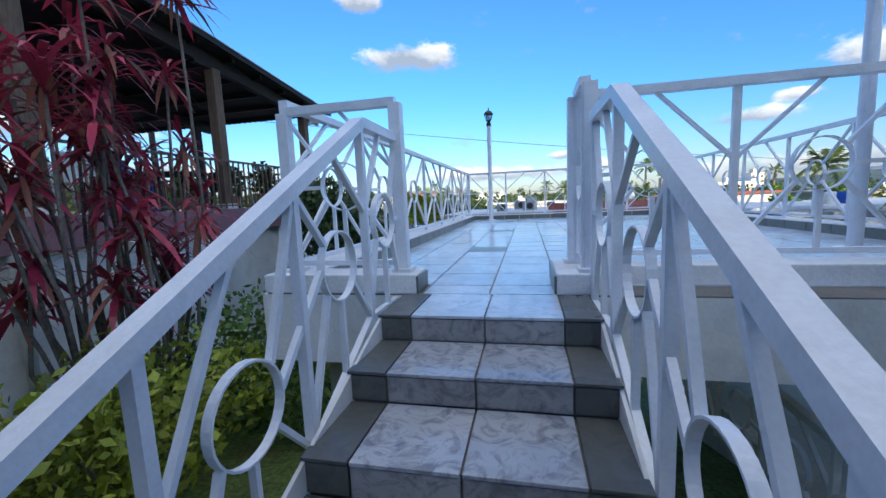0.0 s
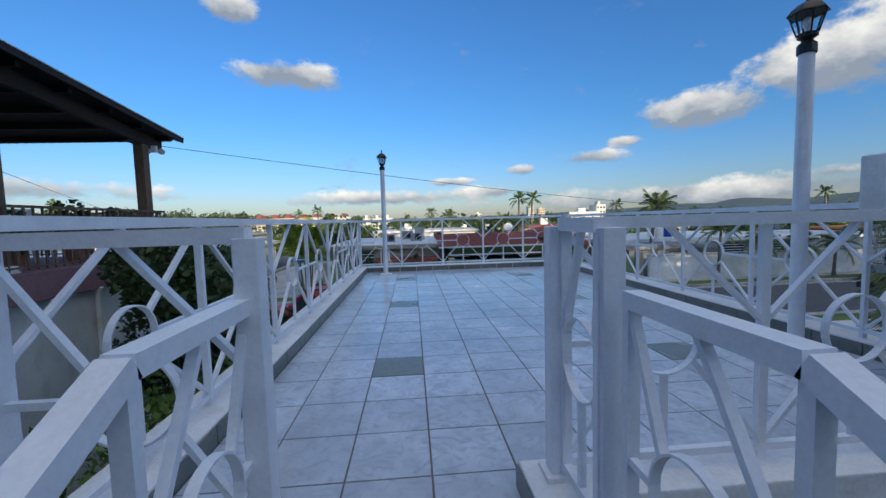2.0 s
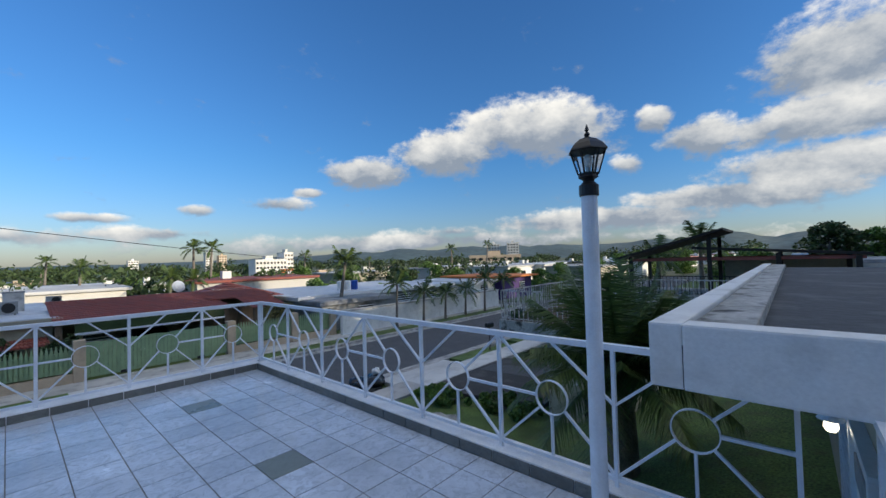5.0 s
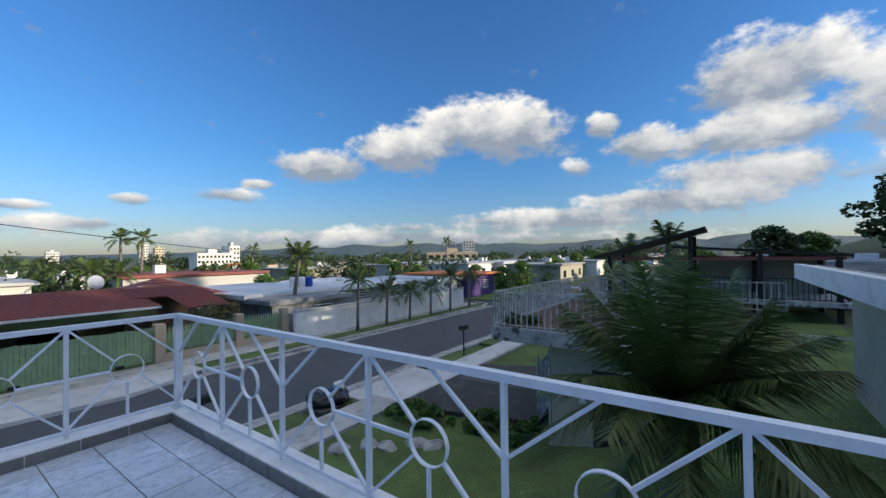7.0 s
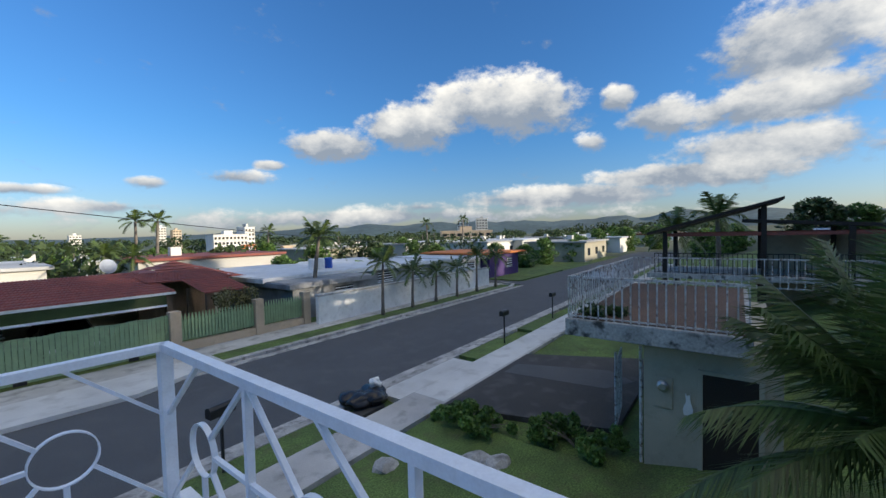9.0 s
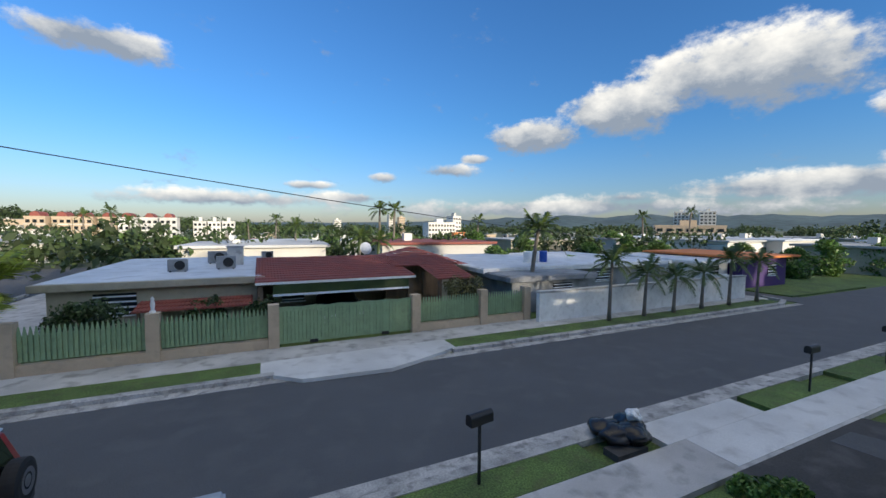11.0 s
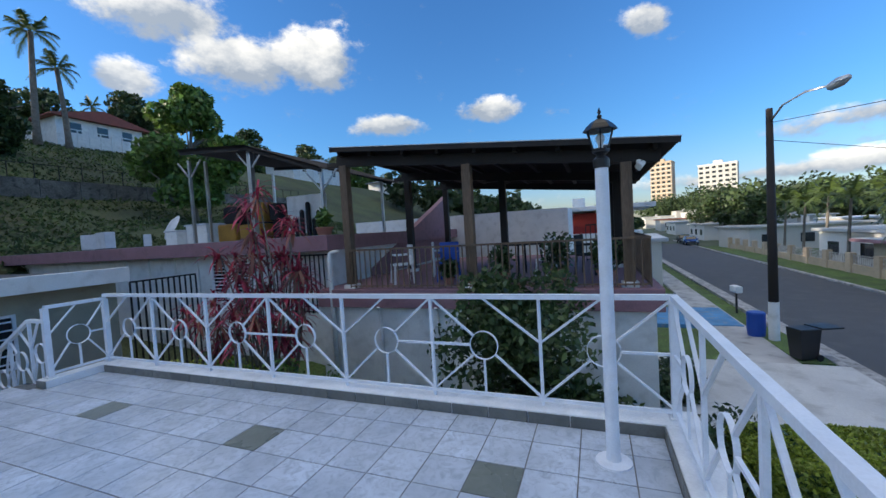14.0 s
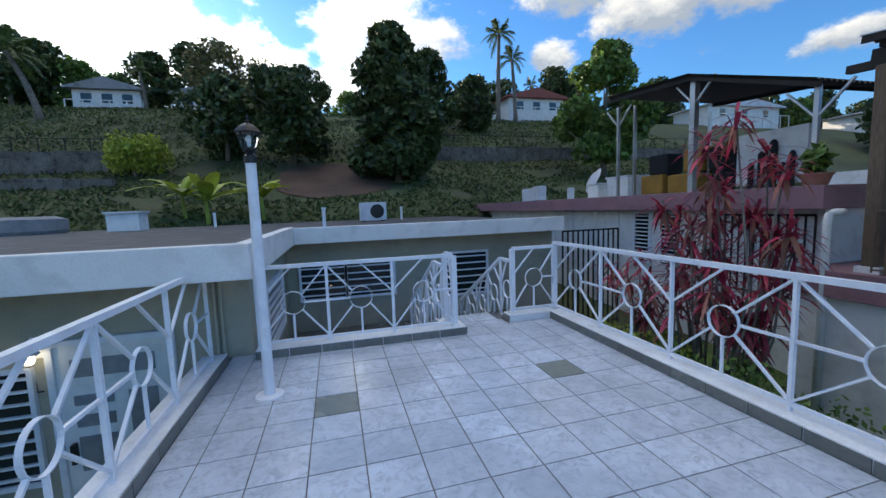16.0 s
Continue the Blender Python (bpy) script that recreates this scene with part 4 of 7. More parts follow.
# wall lantern, lit
lan = thing("wall_lantern", 4.84, -1.6, 0.3, 0, "lit white wall lantern under the roof edge", "wall lamp")
part("plate", box(B(), -0.05, 0.05, 0.001, 0.02, -0.08, 0.12, 0.004), "rail", lan)
part("arm", tube(B(), [(0, 0.02, 0.08), (0, 0.1, 0.14), (0, 0.16, 0.1), (0, 0.16, 0.05)], 0.008, 8), "rail", lan)
part("shade", lathe(B(), [(0.085, 0.0), (0.06, 0.035), (0.02, 0.05)], 14, (0, 0.16, 0)), "rail", lan)
part("bulb", lathe(B(), [(0.03, -0.09), (0.045, -0.06), (0.04, -0.02), (0.02, 0.0)], 12, (0, 0.16, 0)), "bulb", lan)
# down pipes by the corner
for x in (3.27, 3.33):
    p = thing("drain_pipe", x, -1.57, -0.1, 0, "thin cream drain pipe on the wall", "pipe")
    part("pipe", tube(B(), [(0, 0, 0.1), (0, 0, 1.05)], 0.018, 8), "cream", p)

# things on the flat roof


def ac_unit(x, y, z, rz=0, material="roof_white", s=1.0):
    t = thing("air_conditioner", x, y, z, rz, "white outdoor air conditioner with a round fan grille", "air conditioner", "rooftop units")
    part("case", box(B(), -0.4 * s, 0.4 * s, -0.15 * s, 0.15 * s, 0.04 * s, 0.6 * s, 0.015), material, t)
    part("grille", lathe(B(), [(0.22 * s, -0.01), (0.22 * s, 0.012), (0.05 * s, 0.02)], 18), "black", t).matrix_local = pose(-0.1 * s, 0.15 * s, 0.32 * s, -90)
    for sx in (-0.3, 0.3):
        part("foot", box(B(), sx * s - 0.03, sx * s + 0.03, -0.16 * s, 0.16 * s, 0, 0.04 * s), "black", t)
    return t


ac_unit(0.9, -9.6, 1.16, 8)
for x, y in ((5.6, -10.5), (-0.2, -10.8), (2.3, -6.2)):
    p = thing("vent_pipe", x, y, 1.16, 0, "short white vent pipe on the roof", "pipe")
    part("pipe", lathe(B(), [(0.04, 0), (0.04, 0.4), (0.05, 0.41), (0.05, 0.45)], 10), "rail", p)
t = thing("roof_hatch", 7.9, -10.6, 1.16, 0, "white cube shaped roof hatch", "roof hatch")
part("box", box(B(), -0.4, 0.4, -0.3, 0.3, 0, 0.5, 0.01), "white", t)
part("lid", box(B(), -0.45, 0.45, -0.35, 0.35, 0.5, 0.56, 0.01), "roof_white", t)
t = thing("water_tank", 10.6, -11.0, 1.16, 0, "low grey roof tank", "tank")
part("tank", lathe(B(), [(0.9, 0), (0.95, 0.1), (0.95, 0.42), (0.7, 0.5)], 20), "roof_grey", t)

# ---- the neighbour's house and pavilion to the west ----
PF = 0.47                                        # pavilion floor
bm = B()
box(bm, -12.5, -4.45, -1.2, 5.3, -3.4, 0.1)
structure("wall_pavilion", bm, "white", "white painted wall below the pavilion", "wall")
bm = B()
box(bm, -12.6, -4.36, -1.2, 5.42, 0.1, PF, 0.01)
structure("pavilion_floor", bm, "pink", "dusty pink concrete floor slab of the pavilion", "slab")
for y in (0.3, 1.55, 3.4):
    p = thing("drain_pipe", -4.41, y, 0.1, 0, "white drain pipe down the wall", "pipe", "wall pipes")
    part("pipe", tube(B(), [(0, 0, -1.6), (0, 0, -0.2), (0.02, 0, -0.05), (0.06, 0, 0.02)], 0.035, 8), "white", p)

pav = thing("pavilion", 0, 0, PF, 0, "open timber pavilion with a dark low pitched roof", "pavilion")
POSTS = [(-4.6, -0.45), (-4.6, 2.25), (-4.62, 4.95), (-7.6, -0.45), (-7.6, 2.25), (-7.6, 4.95), (-10.6, -0.45), (-10.6, 4.95)]


def roof_z(y):
    return 3.36 - (y + 0.5) * 0.105


for x, y in POSTS:
    h = roof_z(y) - 0.28 - PF
    # front posts in brown timber, inner posts and brackets in near-black
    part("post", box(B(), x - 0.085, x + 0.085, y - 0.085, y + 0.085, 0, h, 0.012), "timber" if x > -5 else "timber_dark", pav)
    part("foot", box(B(), x - 0.13, x + 0.13, y - 0.13, y + 0.13, 0, 0.09, 0.01), "white", pav)
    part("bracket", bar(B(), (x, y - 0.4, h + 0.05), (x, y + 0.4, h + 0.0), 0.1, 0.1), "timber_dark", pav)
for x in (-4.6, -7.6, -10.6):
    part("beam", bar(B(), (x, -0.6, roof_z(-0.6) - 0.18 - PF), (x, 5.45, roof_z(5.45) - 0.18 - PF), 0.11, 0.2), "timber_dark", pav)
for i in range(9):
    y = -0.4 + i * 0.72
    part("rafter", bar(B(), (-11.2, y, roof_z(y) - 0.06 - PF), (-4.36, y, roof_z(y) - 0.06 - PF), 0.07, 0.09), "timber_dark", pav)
V, F = [], []
n = 90
for i in range(n + 1):                            # corrugated sheets
    x = -11.4 + (7.12) * i / n
    w = 0.022 * math.cos(i * math.pi)
    for y in (-0.55, 5.68):
        V += [(x, y, roof_z(y) - PF + w), (x, y, roof_z(y) - PF + w + 0.02)]
for i in range(n):
    a = 4 * i
    F += [(a, a + 2, a + 6, a + 4), (a + 1, a + 5, a + 7, a + 3), (a, a + 4, a + 5, a + 1), (a + 2, a + 3, a + 7, a + 6)]
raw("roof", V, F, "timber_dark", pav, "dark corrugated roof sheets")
part("edge", bar(B(), (-4.27, -0.55, roof_z(-0.55) - PF + 0.0), (-4.27, 5.68, roof_z(5.68) - PF + 0.0), 0.03, 0.09), "timber_dark", pav)
part("drip", bar(B(), (-4.262, -0.56, roof_z(-0.56) - PF + 0.05), (-4.262, 5.69, roof_z(5.69) - PF + 0.05), 0.04, 0.014), "roof_white", pav)


def bar_railing(name, p, q, z0, z1, gap, material, label, r=0.011, post=None):
    t = thing(name, 0, 0, 0, 0, label, "railing")
    p, q = Vector(p), Vector(q)
    up = Vector((0, 0, 1))
    part("top_rail", bar(B(), p + up * z1, q + up * z1, 0.035), material, t)
    part("bottom_rail", bar(B(), p + up * (z0 + 0.06), q + up * (z0 + 0.06), 0.025), material, t)
    n = max(2, int((q - p).length / gap))
    first = part("baluster", bar(B(), (0, 0, z0 + 0.02), (0, 0, z1), r * 2), material, t)
    first.location = p
    for i in range(1, n + 1):
        c = share("baluster", first, Matrix.Translation(p.lerp(q, i / n)), t)
    return t


bar_railing("balcony_railing", (-4.48, -0.4, 0), (-4.48, 5.25, 0), PF, 1.28, 0.125, "timber", "rusty brown iron balcony railing with upright bars")
bar_railing("balcony_railing", (-4.48, 5.25, 0), (-11.4, 5.25, 0), PF, 1.28, 0.125, "timber", "rusty brown iron balcony railing with upright bars")
bar_railing("balcony_railing", (-9.2, 4.2, 0), (-9.2, 5.2, 0), PF, 1.5, 0.12, "black", "black iron railing of the stairs")

# the neighbour's main house, behind
bm = B()
box(bm, -13.0, -4.95, -16.0, -1.2, -3.3, 1.3)
structure("wall_neighbour", bm, "white", "white wall of the neighbour's house", "wall")
band("neighbour_roof", -13.4, -4.55, -16.4, -1.0, 1.3, 1.64, "pink", "flat roof with a dusty pink concrete edge", "roof")
bm = B()
box(bm, -13.2, -4.75, -16.2, -1.2, 1.642, 1.65)
structure("neighbour_deck", bm, "roof_grey", "grey flat roof surface", "roof")
for i, y in enumerate((-5.0, -4.2)):
    louvre_window("window_%d" % (6 + i), y, y + 0.45, -4.95, 0.1, 1.2, 1, 12, "y")
for y in (-8.6, -7.6, -6.5, -5.6):
    p = thing("wall_pilaster", -4.95, y, -1.4, 0, "white vertical pilaster on the wall", "pilaster", "pilasters")
    part("shaft", box(B(), 0, 0.06, -0.05, 0.05, 0, 2.68, 0.008), "white", p)
# metal bars and white drain at the corner of the house
t = bar_railing("window_grille", (-4.92, -3.1, 0), (-4.92, -1.3, 0), -0.2, 1.2, 0.12, "charcoal", "dark iron grille in front of the windows")
p = thing("drain_pipe", -4.4, -0.85, -1.7, 0, "thick white drain pipe with a bent top", "pipe")
part("pipe", tube(B(), [(0, 0, 0), (0, 0, 2.85), (-0.03, 0, 2.93), (-0.12, 0, 2.96), (-0.3, 0, 2.96)], 0.05, 12), "white", p, smooth=True)
t = bar_railing("side_gate", (-2.75, -4.7, 0), (-4.2, -4.7, 0), -1.3, 0.9, 0.13, "black", "black iron side gate between the houses", 0.014)

# roof canopy on the neighbour's roof
can = thing("roof_canopy", 0, 0, 1.65, 0, "corrugated canopy on white steel posts over the flat roof", "canopy")
CP = [(-5.25, -6.0, 2.30), (-5.25, -3.75, 2.30), (-5.3, -1.6, 1.56), (-8.3, -6.0, 2.30), (-8.3, -1.7, 1.58), (-5.55, -5.75, 2.30)]
for x, y, h in CP:
    part("post", bar(B(), (x, y, 0), (x, y, h), 0.07 if y != -3.75 else 0.12), "chrome", can)
for x, y, h in CP[:3]:
    for d in (-0.45, 0.45):
        part("brace", bar(B(), (x, y, h - 0.5), (x, y + d, h - 0.02), 0.035), "chrome", can)


def can_z(y):
    return 2.31 - 0.08 * (y + 3.7) if y < -3.7 else 2.31 - 0.35 * (y + 3.7)


V, F = [], []
ys = [-6.1, -3.7, -1.45]
n = 64
for i in range(n + 1):
    x = -9.0 + 4.0 * i / n
    for y in ys:
        z = can_z(y) + 0.05 + 0.02 * math.cos(i * math.pi)
        V += [(x, y, z), (x, y, z + 0.015)]
for i in range(n):
    for k in range(2):
        a, b = 6 * i + 2 * k, 6 * (i + 1) + 2 * k
        F += [(a, a + 2, b + 2, b), (a + 1, b + 1, b + 3, a + 3)]
raw("roof", V, F, "timber_dark", can, "dark rusted corrugated sheets")
for y0, y1 in ((-6.1, -3.7), (-3.7, -1.45)):
    for x in (-5.1, -8.5):
        part("beam", bar(B(), (x, y0, can_z(y0)), (x, y1, can_z(y1)), 0.06, 0.1), "timber_dark", can)
wb = thing("white_board", -6.3, -2.95, 1.65, 0, "white painted board with dark cactus shapes", "board")
part("panel", box(B(), -0.04, 0.04, -0.65, 0.65, 0.1, 1.15, 0.01), "white", wb)
for y, h, w in ((-0.3, 0.55, 0.1), (-0.1, 0.75, 0.12), (0.12, 0.95, 0.13), (0.3, 0.5, 0.11), (0.45, 0.7, 0.1)):
    part("cactus_shape", lathe(B(), [(w * 0.5, 0), (w * 0.5, h - 0.05), (w * 0.2, h)], 8, (0.1, y, 0)), "charcoal", wb)
for x, y, w, h, mt in ((-6.0, -5.4, 0.7, 0.5, "mustard"), (-6.0, -4.5, 0.8, 0.45, "mustard"), (-6.1, -5.3, 0.6, 1.0, "charcoal"), (-6.2, -4.4, 0.5, 1.05, "mustard"), (-6.3, -3.9, 0.35, 1.0, "charcoal")):
    t = thing("stacked_cushion", x, y, 1.65, 0, "stacked %s outdoor cushion under the canopy" % ("mustard yellow" if mt == "mustard" else "charcoal"), "cushion", "stacked cushions")
    part("cushion", box(B(), -0.25, 0.25, -w / 2, w / 2, 0.0 if h < 0.7 else 0.5, h, 0.06), mt, t)
    if h > 0.7:
        part("base", box(B(), -0.2, 0.2, -w / 2 + 0.05, w / 2 - 0.05, 0.0, 0.5, 0.03), "charcoal", t)
# plant on the roof's corner
t = thing("potted_plant", -4.95, -1.35, 1.65, 0, "spiky green plant in a wide terracotta pot", "potted plant")
part("pot", lathe(B(), [(0.14, 0), (0.19, 0.15), (0.21, 0.15), (0.21, 0.18), (0.17, 0.18), (0.16, 0.15)], 18), "terracotta", t)
leaves("foliage", crown_points(140, [(0, 0, 0.36, 0.15, 0.15, 0.24)], RNG, 0.1), 0.11, "leaf", t, RNG, long=2.4)
for i, (x, y, s) in enumerate(((-6.2, -9.6, 0.7), (-6.0, -11.5, 1.0), (-6.6, -13.4, 1.0), (-7.5, -15.0, 0.9))):
    ac_unit(x, y, 1.65, 60 + 20 * i, "roof_white", s)
d = thing("satellite_dish", -6.1, -8.2, 1.65, 0, "grey satellite dish on a short mast", "satellite dish")
part("mast", tube(B(), [(0, 0, 0), (0, 0, 0.55)], 0.025, 8), "chrome", d)
part("dish", lathe(B(), [(0.05, 0.06), (0.25, 0.03), (0.42, -0.06), (0.43, -0.06), (0.25, 0.015), (0.05, 0.04)], 24), "roof_white", d).matrix_local = pose(0.05, 0, 0.6, 60, 20, 60)
for x, y, w, h in ((-6.4, -6.9, 0.9, 0.55), (-5.9, -7.6, 0.5, 0.4), (-7.2, -7.6, 1.4, 0.3)):
    t = thing("roof_tank", x, y, 1.65, 0, "white box shaped roof cistern", "cistern", "roof cisterns")
    part("box", box(B(), -w / 2, w / 2, -w / 2, w / 2, 0, h, 0.02), "white", t)
    part("lid", box(B(), -w / 2 - 0.03, w / 2 + 0.03, -w / 2 - 0.03, w / 2 + 0.03, h, h + 0.05, 0.01), "roof_white", t)

# rooms and houses seen through the pavilion
bm = B()
box(bm, -16.5, -13.2, -6.0, 3.5, -2, 2.2)
structure("wall_upper", bm, "white", "white upper wall behind the pavilion", "wall")
bm = B()
prism(bm, [(-12.6, 0.6), (-6.6, 0.47), (-6.6, 0.7), (-12.6, 3.0)], -1.35, -1.15)
structure("stair_wall", bm, "pink", "pink edged sloping stair wall", "wall")
p = thing("white_column", -22, 3.6, 0, 0, "round white porch column", "column")
part("shaft", lathe(B(), [(0.35, -3), (0.35, 3.0)], 18), "white", p)
h = thing("red_porch_house", -24, 3.0, -0.5, 0, "white house with a dark red porch wall and flat roof", "house")
part("wall", box(B(), -3, 3, -5, 3, -3, 1.0), "white", h)
part("porch_wall", box(B(), -2.5, 2.95, -4, 3.4, 1.4, 2.6), "redwall", h)
part("parapet", box(B(), -3, 3.4, -4.8, 3.8, 0.9, 1.45, 0.02), "white", h)
part("roof", box(B(), -3.4, 3.8, -5.2, 4.4, 2.7, 2.95, 0.03), "roof_white", h)
# furniture on the pavilion


def plastic_chair(x, y, rz, mt, colour):
    t = thing("plastic_chair", x, y, PF, rz, colour + " plastic garden chair on the pavilion floor", "chair", "pavilion chairs")
    part("seat", box(B(), -0.22, 0.22, -0.22, 0.22, 0.4, 0.44, 0.015), mt, t)
    part("backrest", box(B(), -0.22, 0.22, 0.19, 0.23, 0.44, 0.85, 0.015), mt, t)
    for sx in (-0.19, 0.19):
        part("armrest", box(B(), sx - 0.025, sx + 0.025, -0.2, 0.2, 0.62, 0.65, 0.008), mt, t)
        for sy in (-0.19, 0.19):
            part("leg", bar(B(), (sx, sy, 0.42), (sx * 1.15, sy * 1.15, 0), 0.04), mt, t)


for a in ((-5.3, 0.4, 40, "white", "white"), (-5.6, 1.4, 100, "binblue", "blue"), (-6.5, 0.9, 200, "white", "white"), (-5.5, 3.6, 70, "white", "white"), (-6.4, 4.3, 160, "charcoal", "dark")):
    plastic_chair(*a)
t = thing("patio_table", -6.3, 2.9, PF, 0, "dark round patio table", "table")
part("tabletop", lathe(B(), [(0.6, 0.7), (0.6, 0.74)], 24), "charcoal", t)
for k in range(4):
    a = k * math.pi / 2
    part("leg", bar(B(), (math.cos(a) * 0.4, math.sin(a) * 0.4, 0.7), (math.cos(a) * 0.48, math.sin(a) * 0.48, 0), 0.04), "charcoal", t)
for x, y, s in ((-4.9, 2.75, 0.8), (-4.95, 3.8, 1.0), (-4.85, 4.6, 0.9), (-4.8, 1.7, 0.6)):
    t = thing("potted_plant", x, y, PF, 0, "leafy green plant in a clay pot behind the railing", "potted plant", "pavilion plants")
    part("pot", lathe(B(), [(0.12 * s, 0), (0.17 * s, 0.25 * s), (0.19 * s, 0.25 * s), (0.19 * s, 0.29 * s)], 14), "terracotta", t)
    leaves("foliage", crown_points(int(420 * s), [(0, 0, 0.6 * s, 0.32 * s, 0.32 * s, 0.4 * s)], RNG, 0.1), 0.07, "leaf_dark", t, RNG)
# bird netting stays and lamps at the roof's end
t = thing("security_light", -4.5, 5.2, 2.45, 0, "white twin security light on the post", "security light")
part("base", box(B(), -0.05, 0.05, -0.1, -0.04, -0.06, 0.06, 0.01), "white", t)
for k in (-1, 1):
    part("head", lathe(B(), [(0.03, 0), (0.06, 0.1), (0.055, 0.11)], 12), "white", t).matrix_local = pose(k * 0.09, 0, 0, 120, 0, k * 30)

# planting between the houses


def bush(name, x, y, z, w, d, h, material, n, leaf, seed, label, category="bush"):
    rng = np.random.default_rng(seed)
    t = thing(name, x, y, z, 0, label, category)
    cl = []
    for i in range(22):
        px, py = rng.uniform(-w / 2, w / 2) * 0.8, rng.uniform(-d / 2, d / 2) * 0.8
        s = min(w, d, h) * rng.uniform(0.25, 0.42)
        cl.append((px, py, rng.uniform(0.35, 0.92) * h - s * 0.3, s, s, s))
    bm = B()
    for i in range(10):
        a = rng.uniform(0, math.tau)
        tube(bm, [(0.1 * math.cos(a), 0.1 * math.sin(a), 0), (w * 0.15 * math.cos(a), d * 0.15 * math.sin(a), h * 0.4), (w * 0.35 * math.cos(a), d * 0.35 * math.sin(a), h * 0.75)], [0.02, 0.014, 0.006], 5)
    part("stem", bm, "bark", t)
    leaves("foliage", crown_points(n, cl, rng, 0.35), leaf, material, t, rng)
    return t


def ti_plant(name, x, y, z, heights, seed, label):
    """Bare canes, each with a rosette of long strap leaves at the tip."""
    rng = np.random.default_rng(seed)
    t = thing(name, x, y, z, 0, label, "ti plant")
    V, F, Vd, Fd = [], [], [], []
    bm = B()
    for h in heights:
        a, r = rng.uniform(0, math.tau), rng.uniform(0.15, 0.78)
        tip = Vector((math.cos(a) * r * 0.9, math.sin(a) * r * 1.1, h))
        base = Vector((math.cos(a) * 0.25, math.sin(a) * 0.25, 0))
        mid = base.lerp(tip, 0.5) + Vector((rng.normal() * 0.12, rng.normal() * 0.12, 0))
        tube(bm, [base, mid, tip], [0.022, 0.016, 0.011], 5)
        for k in range(30):
            b, el = k * 2.4, rng.uniform(-0.75, 1.35)
            d = Vector((math.cos(b) * math.cos(el), math.sin(b) * math.cos(el), math.sin(el)))
            s = Vector((-math.sin(b), math.cos(b), 0))
            L = rng.uniform(0.3, 0.52) * (1.0 if el > -0.3 else 0.8)
            tv, tf = (Vd, Fd) if el < -0.42 else (V, F)
            o = tip - Vector((0, 0, rng.uniform(0, 0.3)))
            w, j = rng.uniform(0.016, 0.032), len(tv)
            for u, ww in ((0.0, 0.3), (0.35, 0.9), (0.7, 0.85)):
                c = o + d * L * u + Vector((0, 0, -0.42 * L * u * u))
                tv += [c - s * w * ww, c + s * w * ww]
            tv.append(o + d * L + Vector((0, 0, -0.5 * L)))
            tf += [(j, j + 1, j + 3, j + 2), (j + 2, j + 3, j + 5, j + 4), (j + 4, j + 5, j + 6)]
    part("cane", bm, "bark", t, smooth=True)
    raw("leaves", [tuple(v) for v in V], F, "ti", t)
    raw("dry_leaves", [tuple(v) for v in Vd], Fd, "ti_dry", t, "faded bronze hanging leaves")
    return t


r2 = np.random.default_rng(3)
ti_plant("ti_plant", -2.9, -1.1, -1.6, [r2.uniform(1.5, 3.5) for _ in range(33)] + [3.9, 4.1, 3.7], 11, "tall crimson ti plant with many bare grey canes")
ti_plant("ti_plant", -3.3, -2.9, -1.5, [r2.uniform(0.9, 2.2) for _ in range(9)], 12, "low crimson ti plant with drooping bronze leaves")
bush("hedge", -1.9, 0.2, -1.75, 1.5, 2.6, 1.35, "leaf", 5200, 0.05, 21, "low leafy green hedge beside the terrace", "hedge")
bush("hedge", -2.1, -1.9, -1.5, 1.5, 2.2, 1.0, "leaf_lime", 4200, 0.05, 22, "yellow-green leafy hedge beside the stairs", "hedge")
bush("hedge", -2.4, 2.4, -2.4, 1.6, 2.6, 1.5, "leaf", 4600, 0.055, 23, "leafy green hedge against the white wall", "hedge")
bush("shrub", -3.2, 3.4, -2.75, 1.6, 1.7, 4.1, "leaf_dark", 8500, 0.075, 24, "tall dark shrub growing up to the pavilion", "shrub")
bush("shrub", -2.2, 4.6, -3.0, 1.6, 1.6, 2.5, "leaf_dark", 7000, 0.08, 25, "dark leafy shrub by the terrace corner", "shrub")
bush("shrub", -5.2, 6.5, -3.2, 2.0, 1.4, 1.2, "leaf_dark", 2500, 0.08, 26, "loose dark shrub on the lawn edge", "shrub")

# ---- street: fences, houses, cars ----


